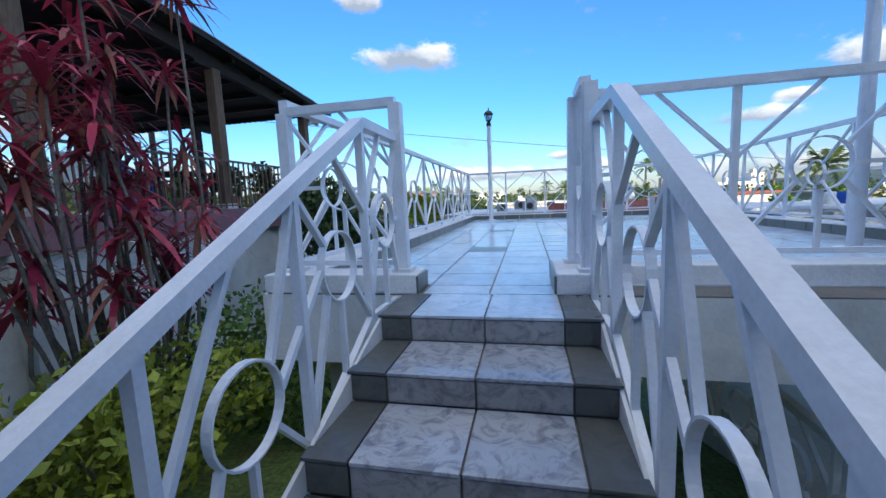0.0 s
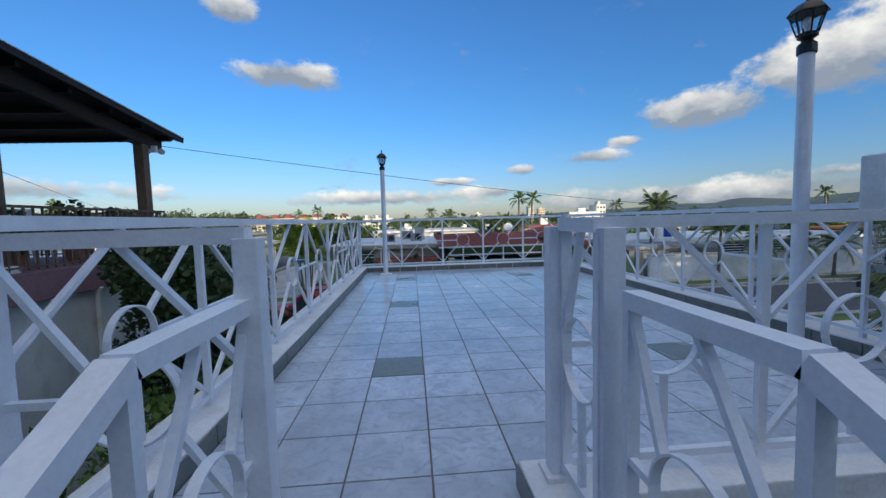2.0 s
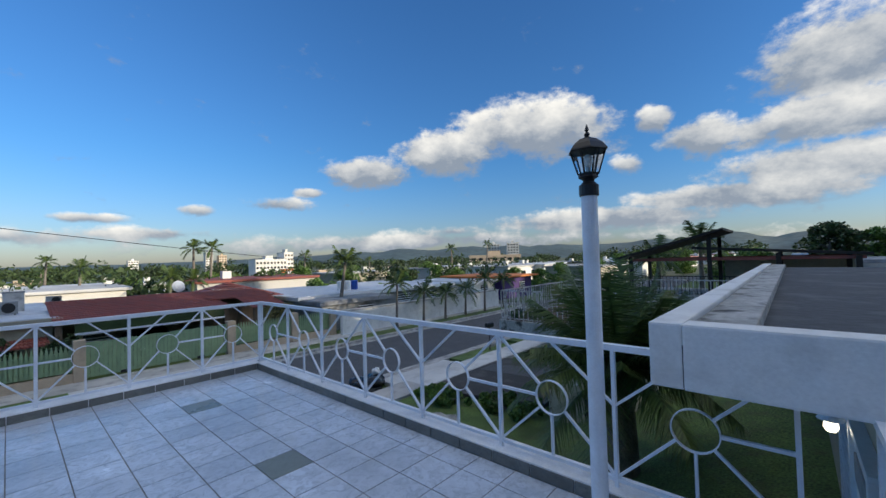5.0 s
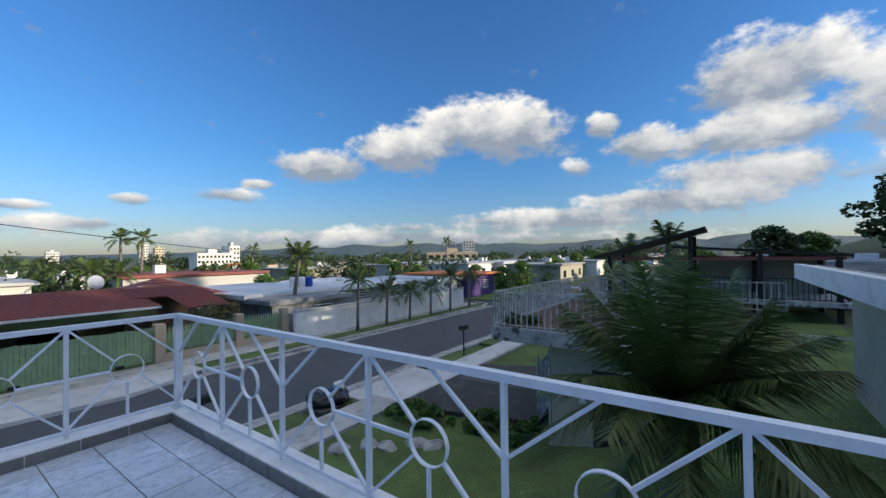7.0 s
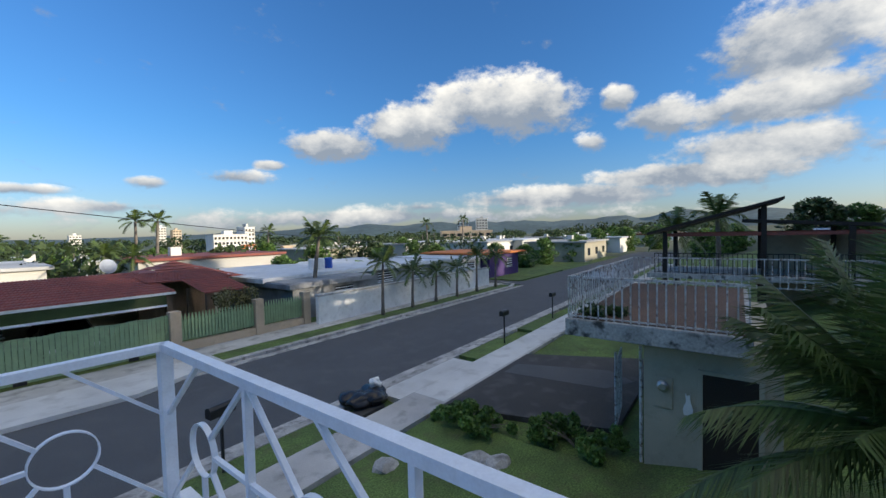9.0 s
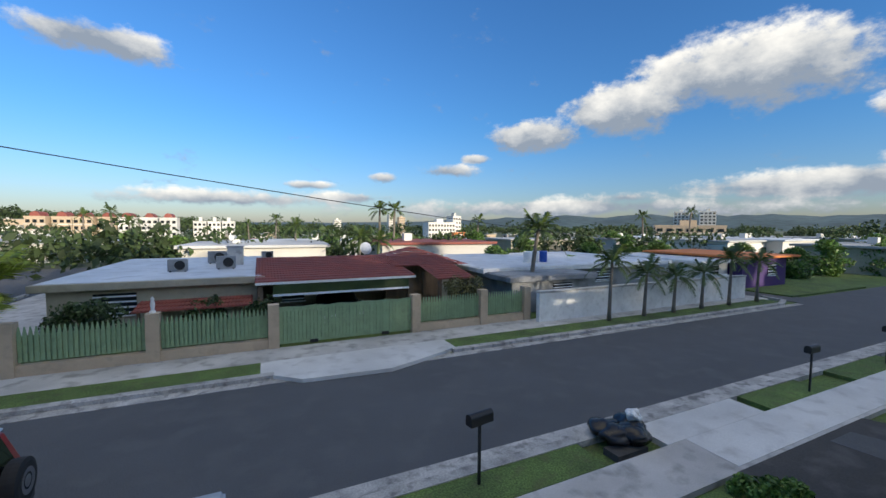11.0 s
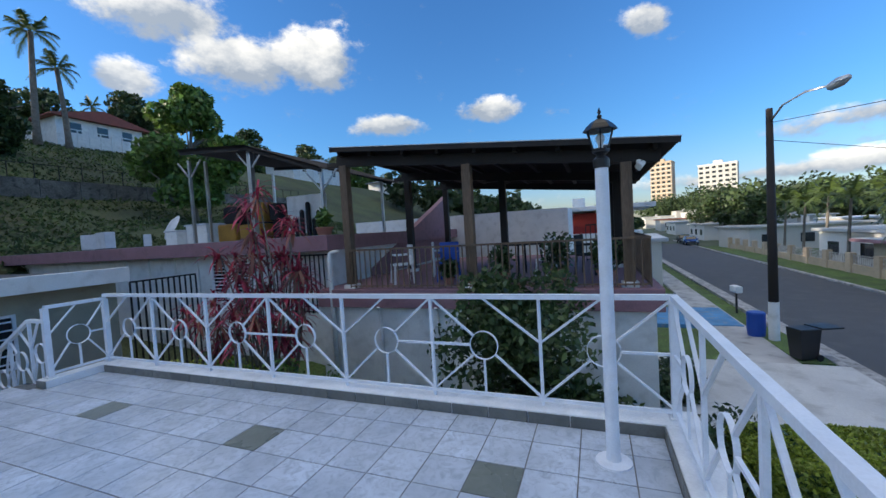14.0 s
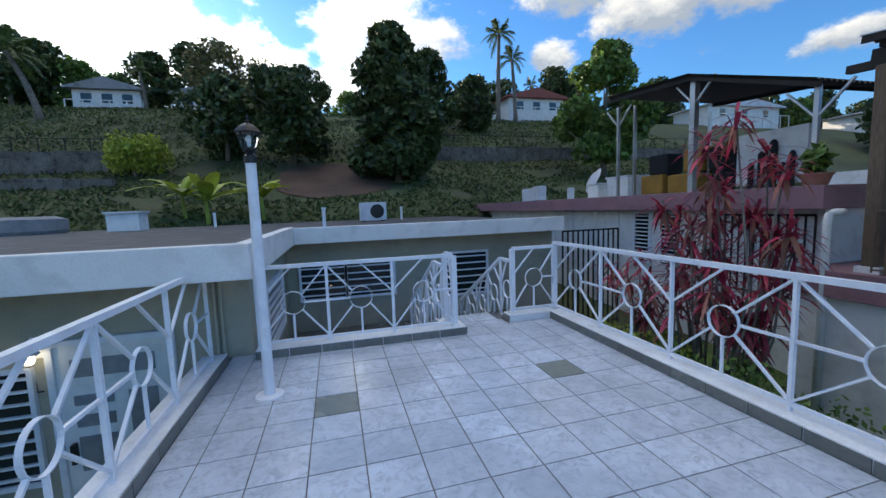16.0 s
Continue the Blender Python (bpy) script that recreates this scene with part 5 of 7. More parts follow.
def sport_utility(x, y, z, rz):
    """Faded red four-door off-road car; length along x, nose at -x."""
    t = thing("off_road_car", x, y, z, rz, "faded red off-road car with a roof rack and spare wheel", "car")
    W = 0.86
    prof = [(-2.12, 0.42), (-2.16, 0.62), (-2.10, 0.86), (-1.95, 0.95), (-0.98, 1.06), (-0.42, 1.60), (-0.25, 1.68), (1.85, 1.70), (1.98, 1.62), (2.16, 1.02), (2.18, 0.55), (2.10, 0.42)]
    bm = B()
    prism(bm, prof, -W, W)
    for v in bm.verts:                              # narrower glasshouse
        if v.co.z > 1.1:
            v.co.y *= 1 - 0.20 * (v.co.z - 1.0)
    bmesh.ops.bevel(bm, geom=[e for e in bm.edges], offset=0.035, segments=2, affect="EDGES")
    body = part("body", bm, "red_car", t)
    for f in body.data.polygons:
        f.use_smooth = True
    hood = part("bonnet", prism(B(), [(-2.02, 0.962), (-1.0, 1.072), (-1.0, 1.08), (-2.02, 0.972)], -0.72, 0.72), "red_car_faded", t, "sun-bleached bonnet")
    part("roof_skin", prism(B(), [(-0.2, 1.706), (1.82, 1.716), (1.82, 1.724), (-0.2, 1.714)], -0.66, 0.66), "red_car_faded", t, "sun-bleached roof")

    def side_y(zz):
        return W * (1 - 0.20 * max(0, zz - 1.0)) + 0.012

    for sgn in (-1, 1):
        for (xa, xb, xc, xd) in ((-0.78, 0.08, 0.08, -0.36), (0.2, 0.86, 0.86, 0.2), (1.0, 1.78, 1.66, 1.0)):
            z0, z1 = 1.10, 1.55
            pts = [(xa, z0), (xb, z0), (xc, z1), (xd, z1)]
            vs = [(px, sgn * side_y(pz), pz) for px, pz in pts]
            vs += [(px, sgn * (side_y(pz) - 0.02), pz) for px, pz in pts]
            raw("side_window", vs, [(0, 1, 2, 3), (7, 6, 5, 4), (0, 4, 5, 1), (1, 5, 6, 2), (2, 6, 7, 3), (3, 7, 4, 0)], "glass_car", t)
        part("rocker", box(B(), -0.95, 0.95, sgn * 0.80 - 0.05, sgn * 0.80 + 0.07, 0.33, 0.45, 0.02), "trim_grey", t)
        part("mirror", box(B(), -0.72, -0.58, sgn * 0.93 - 0.07, sgn * 0.93 + 0.07, 1.05, 1.18, 0.02), "black", t)
        part("roof_rail", bar(B(), (-0.2, sgn * 0.62, 1.76), (1.8, sgn * 0.62, 1.77), 0.035), "black", t)
        for xx in (-0.2, 0.8, 1.8):
            part("rail_foot", bar(B(), (xx, sgn * 0.62, 1.70), (xx, sgn * 0.62, 1.77), 0.04), "black", t)
        part("tail_light", box(B(), 2.08, 2.185, sgn * 0.74 - 0.1, sgn * 0.74 + 0.1, 0.78, 1.0, 0.015), "red_lens", t)
        part("headlight", box(B(), -2.19, -2.1, sgn * 0.6 - 0.16, sgn * 0.6 + 0.16, 0.68, 0.84, 0.02), "lens", t)
        part("door_handle", box(B(), -0.02, 0.1, sgn * 0.885 - 0.012, sgn * 0.885 + 0.012, 0.93, 0.97, 0.006), "black", t)
        for wx in (-1.32, 1.28):
            arch = B()
            tube(arch, [(wx + math.cos(a) * 0.44, sgn * 0.87, 0.36 + math.sin(a) * 0.44) for a in [math.pi * k / 12 for k in range(-1, 14)]], 0.045, 6)
            part("wheel_arch", arch, "trim_grey", t)
            wheel = part("wheel", lathe(B(), [(0.30, -0.12), (0.355, -0.10), (0.365, -0.05), (0.365, 0.05), (0.355, 0.10), (0.30, 0.12)], 28), "rubber", t)
            wheel.matrix_local = pose(wx, sgn * 0.78, 0.365, 90)
            rim = part("rim", lathe(B(), [(0.22, -0.125), (0.225, -0.115), (0.225, 0.115), (0.22, 0.125), (0.1, 0.115), (0.05, 0.125)], 24), "alloy", wheel)
            for k in range(6):
                a = k * math.tau / 6
                for zz in (-0.127, 0.127):
                    part("slot", box(B(), -0.03, 0.03, -0.04, 0.04, -0.004, 0.004), "black", wheel).matrix_local = pose(math.cos(a) * 0.14, math.sin(a) * 0.14, zz, 0, 0, math.degrees(a))
    for xx in (0.15, 0.75, 1.35):
        part("rack_bar", bar(B(), (xx, -0.62, 1.775), (xx, 0.62, 1.775), 0.03), "black", t)
    part("spoiler", prism(B(), [(1.80, 1.735), (2.02, 1.66), (2.03, 1.69), (1.82, 1.76)], -0.64, 0.64), "white_car", t, "white rear spoiler lip")
    raw("windscreen", [(-0.93, -0.70, 1.115), (-0.93, 0.70, 1.115), (-0.46, 0.62, 1.572), (-0.46, -0.62, 1.572)], [(0, 3, 2, 1)], "glass_car", t).location = (-0.028, 0, 0.015)
    raw("rear_window", [(2.15, -0.62, 1.10), (2.15, 0.62, 1.10), (2.0, 0.56, 1.58), (2.0, -0.56, 1.58)], [(0, 1, 2, 3)], "glass_car", t).location = (0.022, 0, 0.006)
    part("rear_bumper", box(B(), 2.08, 2.28, -0.84, 0.84, 0.40, 0.56, 0.03), "trim_grey", t)
    part("front_bumper", box(B(), -2.26, -2.06, -0.84, 0.84, 0.38, 0.58, 0.04), "trim_grey", t)
    part("grille", box(B(), -2.19, -2.12, -0.4, 0.4, 0.66, 0.84, 0.01), "black", t)
    part("number_plate", box(B(), 2.185, 2.2, -0.5, -0.18, 0.78, 0.95, 0.004), "white", t)
    sp = part("spare_wheel", lathe(B(), [(0.28, -0.11), (0.345, -0.09), (0.355, 0.0), (0.345, 0.09), (0.28, 0.11)], 28), "rubber", t)
    sp.matrix_local = pose(2.33, 0.22, 0.98, 0, 90)
    part("rim", lathe(B(), [(0.2, 0.10), (0.2, 0.116), (0.1, 0.108), (0.04, 0.125)], 20), "alloy", sp)
    part("wheel_carrier", bar(B(), (2.15, 0.75, 0.75), (2.24, 0.22, 0.98), 0.05), "black", t)
    return t


def saloon(name, x, y, z, rz, paint, label, length=4.4, height=1.46):
    t = thing(name, x, y, z, rz, label, "car")
    h = length / 2
    prof = [(-h, 0.35), (-h + 0.02, 0.62), (-h + 0.25, 0.76), (-h * 0.45, 0.92), (-h * 0.12, height - 0.06), (0.2, height), (h * 0.5, height - 0.05), (h * 0.82, 1.0), (h - 0.05, 0.95), (h, 0.6), (h - 0.05, 0.35)]
    bm = B()
    prism(bm, prof, -0.88, 0.88)
    for v in bm.verts:
        if v.co.z > 1.0:
            v.co.y *= 1 - 0.42 * (v.co.z - 0.95)
    bmesh.ops.bevel(bm, geom=[e for e in bm.edges], offset=0.05, segments=3, affect="EDGES")
    part("body", bm, paint, t, smooth=True)
    for sgn in (-1, 1):
        vs = [(-h * 0.36, sgn * 0.885, 0.95), (h * 0.72, sgn * 0.885, 0.98), (h * 0.45, sgn * 0.725, height - 0.1), (-h * 0.08, sgn * 0.725, height - 0.1)]
        raw("side_window", vs, [(0, 1, 2, 3)], "glass_car", t)
        part("mirror", box(B(), -h * 0.36, -h * 0.3, sgn * 0.96 - 0.07, sgn * 0.96 + 0.07, 0.93, 1.04, 0.02), paint, t)
        part("headlight", box(B(), -h - 0.01, -h + 0.12, sgn * 0.66 - 0.16, sgn * 0.66 + 0.16, 0.6, 0.72, 0.02), "lens", t)
        part("tail_light", box(B(), h - 0.08, h + 0.01, sgn * 0.66 - 0.16, sgn * 0.66 + 0.16, 0.68, 0.82, 0.02), "red_lens", t)
        for wx in (-h * 0.62, h * 0.6):
            w = part("wheel", lathe(B(), [(0.26, -0.1), (0.315, -0.08), (0.32, 0.08), (0.26, 0.1)], 22), "rubber", t)
            w.matrix_local = pose(wx, sgn * 0.8, 0.32, 90)
            part("rim", lathe(B(), [(0.2, -0.105), (0.2, 0.105), (0.05, 0.11)], 16), "alloy", w)
    raw("windscreen", [(-h * 0.45, -0.74, 0.96), (-h * 0.45, 0.74, 0.96), (-h * 0.14, 0.62, height - 0.08), (-h * 0.14, -0.62, height - 0.08)], [(0, 3, 2, 1)], "glass_car", t).location = (-0.03, 0, 0.03)
    raw("rear_window", [(h * 0.8, -0.7, 1.02), (h * 0.8, 0.7, 1.02), (h * 0.52, 0.6, height - 0.07), (h * 0.52, -0.6, height - 0.07)], [(0, 1, 2, 3)], "glass_car", t).location = (0.03, 0, 0.02)
    part("front_bumper", box(B(), -h - 0.04, -h + 0.1, -0.8, 0.8, 0.3, 0.5, 0.03), "trim_grey", t)
    part("grille", box(B(), -h - 0.02, -h + 0.06, -0.4, 0.4, 0.52, 0.66, 0.01), "black", t)
    return t


sport_utility(-3.4, 12.17, GZ + 0.01, 1.5)
pale = saloon("parked_car", 0.88, 8.75, GZ + 0.115, 89, "white_car", "pale car parked in the driveway, sky blue put into its paint colour")
part("aerial", tube(B(), [(0.85, 0, 1.40), (1.0, 0, 1.53)], [0.012, 0.005], 6), "black", pale)
saloon("white_car", 39.5, 12.1, GZ + 0.01, 4, "white_car", "white saloon car parked by the kerb")
saloon("blue_car", -74, 19.3, GZ + 0.01, 178, "blue_car", "dark blue car parked along the street")
saloon("dark_car", -80, 19.4, GZ + 0.01, 178, "charcoal", "dark car parked along the street")

# north fence
FY = 21.0
FP = [-4.88, -1.17, 2.67, 8.55, 12.06, 14.63]
for i, x in enumerate(FP):
    p = thing("fence_post", x, FY, GZ + 0.1, 0, "square beige rendered fence post", "fence post", "beige fence posts")
    part("shaft", box(B(), -0.2, 0.2, -0.2, 0.2, 0, 1.72, 0.015), "beige", p)
for x0, x1 in ((FP[0], FP[1]), (FP[1], FP[2]), (FP[3], FP[4]), (FP[4], FP[5])):
    bm = B()
    box(bm, x0 + 0.2, x1 - 0.2, FY - 0.13, FY + 0.13, GZ, GZ + 0.47)
    structure("fence_wall", bm, "beige", "low beige rendered wall", "wall")
    f = thing("slat_fence", x0 + 0.2, FY, GZ + 0.47, 0, "sage green fence of upright metal slats with pointed tops", "fence", "green fences")
    w = x1 - x0 - 0.4
    n = int(w / 0.135)
    first = None
    for k in range(n):
        xx = (k + 0.5) * w / n
        if first is None:
            bm = B()
            prism(bm, [(-0.05, 0.07), (0.05, 0.07), (0.05, 0.98), (0.012, 1.2), (-0.012, 1.2), (-0.05, 0.98)], -0.012, 0.012)
            first = part("slat", bm, "green", f)
            first.location = (xx, 0, 0)
        else:
            share("slat", first, pose(xx, 0, 0), f)
    for zz in (0.2, 0.9):
        part("rail", bar(B(), (0, 0.03, zz), (w, 0.03, zz), 0.03, 0.04), "green", f)
    part("backing", box(B(), 0, w, 0.05, 0.06, 0.07, 0.92), "green", f)
g = thing("sliding_gate", FP[2] + 0.2, FY, GZ + 0.13, 0, "wide sage green sliding gate of upright metal boards", "gate")
w = FP[3] - FP[2] - 0.4
n = 38
for k in range(n):
    bm = B()
    box(bm, -w / n * 0.46, w / n * 0.46, -0.018 if k % 2 else -0.006, 0.012, 0.08, 1.55 + 0.02 * math.sin(k * 0.9), 0.004)
    part("board", bm, "green", g).location = ((k + 0.5) * w / n, 0, 0)
for zz in (0.15, 0.85, 1.45):
    part("rail", bar(B(), (0, 0.04, zz), (w, 0.04, zz), 0.04, 0.06), "green", g)
for xx in (1.3, w - 1.2):
    part("wheel_bracket", box(B(), xx - 0.16, xx + 0.16, -0.04, 0.0, 0.02, 0.16, 0.01), "black", g)
# long white wall to the east
bm = B()
box(bm, 14.83, 32.4, 20.1, 20.35, GZ, -1.62)
structure("wall_street", bm, "white", "long white boundary wall along the pavement", "wall")
bm = B()
box(bm, 14.8, 32.45, 20.06, 20.39, -1.62, -1.52, 0.01)
structure("wall_coping", bm, "concrete", "grey coping on the boundary wall", "coping")
bm = B()
box(bm, 32.15, 32.4, 20.4, 34, GZ, -1.62)
structure("wall_side", bm, "white", "white boundary wall along the side street", "wall")


def flat_house(name, x0, x1, y0, y1, z0, z1, wall, roof, label, windows=(), over=0.5, edge=None, thick=0.28):
    """One-storey house with a flat concrete roof, louvre windows on its south side."""
    t = thing(name, (x0 + x1) / 2, (y0 + y1) / 2, z0, 0, label, "house")
    w, d, h = (x1 - x0) / 2, (y1 - y0) / 2, z1 - z0
    part("wall", box(B(), -w, w, -d, d, 0, h - thick), wall, t)
    part("roof_edge", box(B(), -w - over, w + over, -d - over, d + over, h - thick, h, 0.02), edge or wall, t)
    part("roof", box(B(), -w - over + 0.15, w + over - 0.15, -d - over + 0.15, d + over - 0.15, h + 0.002, h + 0.03), roof, t)
    for wx, wz, ww, wh in windows:
        win = part("window", box(B(), wx - ww / 2, wx + ww / 2, -d - 0.04, -d - 0.004, wz, wz + wh), "glass", t)
        for k in range(4):
            part("slat", box(B(), wx - ww / 2, wx + ww / 2, -d - 0.06, -d - 0.042, wz + wh * (k + 0.3) / 4, wz + wh * (k + 0.6) / 4), "rail", win)
        part("frame", box(B(), wx - ww / 2 - 0.06, wx + ww / 2 + 0.06, -d - 0.05, -d - 0.002, wz - 0.06, wz), "rail", win)
    return t


# house behind the green fence: flat part, then the red carport
flat_house("bungalow", -5.2, 2.0, 24.3, 36, GZ, -0.62, "cream", "roof_white", "cream bungalow with a flat white sealed roof", [(5.2, 1.3, 1.0, 0.85), (-1.5, 1.2, 1.4, 0.9)], 0.4, "cream")
door = None
carport = thing("carport", 0, 0, GZ, 0, "carport with a red clay tile roof and dark green awning", "carport")


def clay_roof(parent, x0, x1, y0, y1, z0, z1, rows=8):
    """A pitched slope of clay tiles: rolls up the slope, stepped at each course."""
    n = int((x1 - x0) / 0.13)
    V, F = [], []
    for r in range(rows):
        ya, yb = y0 + (y1 - y0) * r / rows, y0 + (y1 - y0) * (r + 1) / rows + 0.03
        za, zb = z0 + (z1 - z0) * r / rows + 0.045, z0 + (z1 - z0) * (r + 1) / rows + 0.005
        for i in range(n):
            k = len(V)
            xa = x0 + (x1 - x0) * i / n
            xb = x0 + (x1 - x0) * (i + 1) / n
            m = (xa + xb) / 2
            V += [(xa, ya, za), (m, ya, za + 0.04), (xb, ya, za), (xa, yb, zb), (m, yb, zb + 0.04), (xb, yb, zb), (xa, ya, za - 0.06), (xb, ya, za - 0.06)]
            F += [(k, k + 1, k + 4, k + 3), (k + 1, k + 2, k + 5, k + 4), (k, k + 6, k + 7, k + 2, k + 1)]
    return raw("clay_roof", V, F, "clay", parent, "red clay roof tiles in courses")


clay_roof(carport, 2.0, 9.3, 23.0, 28.5, 2.42, 3.05, 12)
part("roof_deck", prism(B(), [(2.0, 2.30), (9.3, 2.30), (9.3, 2.36), (2.0, 2.36)], 22.98, 23.2), "white", carport)
bm = B()
slab(bm, rect(2.0, 9.3, 23.0, 28.5), 2.28, 2.38)
part("ceiling", bm, "timber_dark", carport)
part("gutter", bar(B(), (2.0, 22.95, 2.36), (9.3, 22.95, 2.36), 0.1, 0.1), "white", carport, "white roof gutter")
part("awning", prism(B(), [(2.7, 1.85), (8.9, 1.85), (8.9, 2.30), (2.7, 2.30)], 22.86, 22.9), "signblue", carport, "dark green rolled awning").data.materials[0] = M["leaf_dark"]
part("awning_bar", bar(B(), (2.7, 22.84, 1.85), (8.9, 22.84, 1.85), 0.08, 0.09), "rail", carport)
for x in (2.2, 9.1):
    part("post", box(B(), x - 0.12, x + 0.12, 23.1, 23.35, 0, 2.3, 0.01), "timber", carport)
part("back_wall", box(B(), 2.0, 9.3, 28.3, 28.5, 0, 2.35), "cream", carport)
part("side_wall", box(B(), 1.98, 2.06, 24.2, 28.3, 0, 2.3), "cream", carport)
saloon("dark_car", 5.9, 25.2, GZ + 0.03, 90, "charcoal", "dark car parked under the carport")
# pyramid roof and little gate roof
pyr = thing("pavilion_roof_house", 11.4, 29.5, GZ, 0, "garden room with a red pyramid tile roof", "house")
part("wall", box(B(), -2.2, 2.2, -2.2, 2.2, 0, 2.5), "cream", pyr)
bm = B()
for k in range(7):
    s0, s1 = 2.9 * (1 - k / 7), 2.9 * (1 - (k + 1) / 7)
    za, zb = 2.5 + k * 0.15, 2.5 + (k + 1) * 0.15 - 0.03
    a = [bm.verts.new((sx * s0, sy * s0, za)) for sx, sy in ((-1, -1), (1, -1), (1, 1), (-1, 1))]
    b = [bm.verts.new((sx * s1, sy * s1, zb)) for sx, sy in ((-1, -1), (1, -1), (1, 1), (-1, 1))]
    for i in range(4):
        bm.faces.new((a[i], a[(i + 1) % 4], b[(i + 1) % 4], b[i]))
part("roof", bm, "clay", pyr)
gate_roof = thing("gate_shelter", 0, 0, GZ, 0, "small timber shelter with a red tile roof", "shelter")
clay_roof(gate_roof, 10.2, 12.3, 22.2, 24.8, 2.25, 2.7, 7)
for x in (10.4, 12.1):
    for y in (22.4, 24.6):
        part("post", box(B(), x - 0.08, x + 0.08, y - 0.08, y + 0.08, 0, 2.3, 0.01), "timber", gate_roof)
clay_roof(gate_roof, 8.8, 12.6, 24.8, 28.0, 2.7, 3.0, 8)
part("porch_wall", box(B(), 8.9, 12.5, 26.8, 27.0, 0, 2.7), "timber", gate_roof)
# porch roof over the front of the bungalow
pr = thing("porch_roof", 0, 0, GZ, 0, "low red tile porch roof over the front garden", "porch roof")
clay_roof(pr, -2.2, 1.9, 22.6, 23.9, 1.55, 1.75, 3)
for x in (-2.0, 0.0, 1.8):
    part("post", box(B(), x - 0.05, x + 0.05, 22.7, 22.8, 0, 1.6), "timber", pr)
for x, y, s in ((-1.4, 27, 1.0), (0.6, 27.6, 1.1), (-0.1, 31, 1.2), (2.6, 33, 0.9)):
    ac_unit(x, y, -0.59, 180, "roof_grey", s)
t = thing("roof_tank", 0.9, 30, -0.59, 0, "grey box shaped water tank on the roof", "water tank")
part("tank", box(B(), -0.4, 0.4, -0.4, 0.4, 0, 1.0, 0.03), "concrete", t)
part("lid", box(B(), -0.43, 0.43, -0.43, 0.43, 1.0, 1.06, 0.01), "roof_grey", t)
d = thing("satellite_dish", 8.6, 30.5, -0.55, 0, "large white satellite dish on a mast", "satellite dish")
part("mast", tube(B(), [(0, 0, -2.8), (0, 0, 0.5)], 0.04, 8), "chrome", d)
part("dish", lathe(B(), [(0.05, 0.08), (0.25, 0.04), (0.4, -0.05), (0.41, -0.05), (0.25, 0.02), (0.05, 0.05)], 24), "roof_white", d).matrix_local = pose(0, -0.1, 0.75, 75, 0, 10)
# house behind the white wall
flat_house("grey_bungalow", 15.0, 31.0, 25.5, 36, GZ, -0.9, "roof_grey", "roof_white", "grey bungalow with flat roofs behind the white wall", [(-5, 1.0, 1.6, 0.8), (2, 1.0, 1.6, 0.8), (6, 1.0, 1.2, 0.8)], 0.6, "white")
flat_house("grey_annexe", 14.9, 20.5, 22.6, 25.4, GZ, -1.1, "roof_grey", "roof_grey", "low grey annexe with a flat roof", [(0.8, 0.9, 1.4, 0.7)], 0.4, "roof_grey")
t = thing("roof_drums", 19.6, 27.5, -0.87, 0, "white and blue drums standing on the flat roof", "drums")
for k, mt in enumerate(("white", "white", "binblue")):
    part("drum", lathe(B(), [(0.3, 0), (0.3, 0.75), (0.25, 0.8)], 16, (k * 0.7, 0, 0)), mt, t)
# houses across the side street, west
flat_house("corner_bungalow", -34, -19.6, 22.6, 31, GZ, -0.75, "cream", "roof_white", "long cream bungalow with a flat white roof and pink edge", [(-4, 0.9, 1.6, 1.1), (0, 0.9, 1.6, 1.1), (4.5, 0.9, 1.6, 1.2)], 0.9, "pink", 0.22)
flat_house("corner_bungalow", -19.6, -14.2, 28.5, 40, GZ, -0.7, "cream", "roof_white", "cream house front with a flat white roof and ramp", [(-1.5, 0.9, 1.4, 1.1), (1.5, 0.9, 1.2, 1.1)], 0.6, "cream", 0.25)
porch = thing("porch", -19.6, 21.9, GZ, 0, "cream corner porch with square pillars", "porch")
part("roof", box(B(), -1.5, 2.6, -0.6, 2.0, 2.25, 2.42, 0.02), "pink", porch)
for x in (-1.2, 0.4, 2.2):
    part("pillar", box(B(), x - 0.2, x + 0.2, -0.5, -0.1, 0, 2.25, 0.01), "cream", porch)
part("door", box(B(), 0.9, 1.9, 1.5, 1.56, 0, 2.0, 0.01), "white", porch)
part("wall", box(B(), -1.4, 0.2, -0.4, -0.2, 0, 2.25), "cream", porch)
part("window", box(B(), -1.0, -0.2, -0.43, -0.41, 0.9, 1.8), "glass", porch)
bar_railing("garden_gate", (-25.0, 21.0, GZ), (-21.2, 21.0, GZ), 0.1, 1.7, 0.2, "white", "white painted garden gate of upright bars", 0.02)
for k in range(12):
    x = -27.5 - 3.2 * k
    p = thing("fence_post", x, 21.2 + 0.06 * k, GZ, 0, "square beige fence post along the street", "fence post", "western fence posts")
    part("shaft", box(B(), -0.3, 0.3, -0.2, 0.2, 0, 1.5, 0.02), "beige", p)
    bm = B()
    box(bm, x + 0.3, x + 2.9, 21.1 + 0.06 * k, 21.3 + 0.06 * k, GZ, GZ + 0.7)
    structure("fence_wall", bm, "beige", "low beige rendered garden wall", "wall")
    if k < 7:
        bar_railing("garden_fence", (x + 0.3, 21.2 + 0.06 * k, GZ), (x + 2.9, 21.2 + 0.06 * k, GZ), 0.7, 1.35, 0.2, "rust", "grey metal bars on the garden wall", 0.02)
flat("verge_west", [(-60, 19.5), (-27, 18.9), (-23.5, 19.7), (-21.5, 21.0), (-60, 22.2)], "lawn", GZ + 0.1, "dry grass verge along the garden wall", "verge")
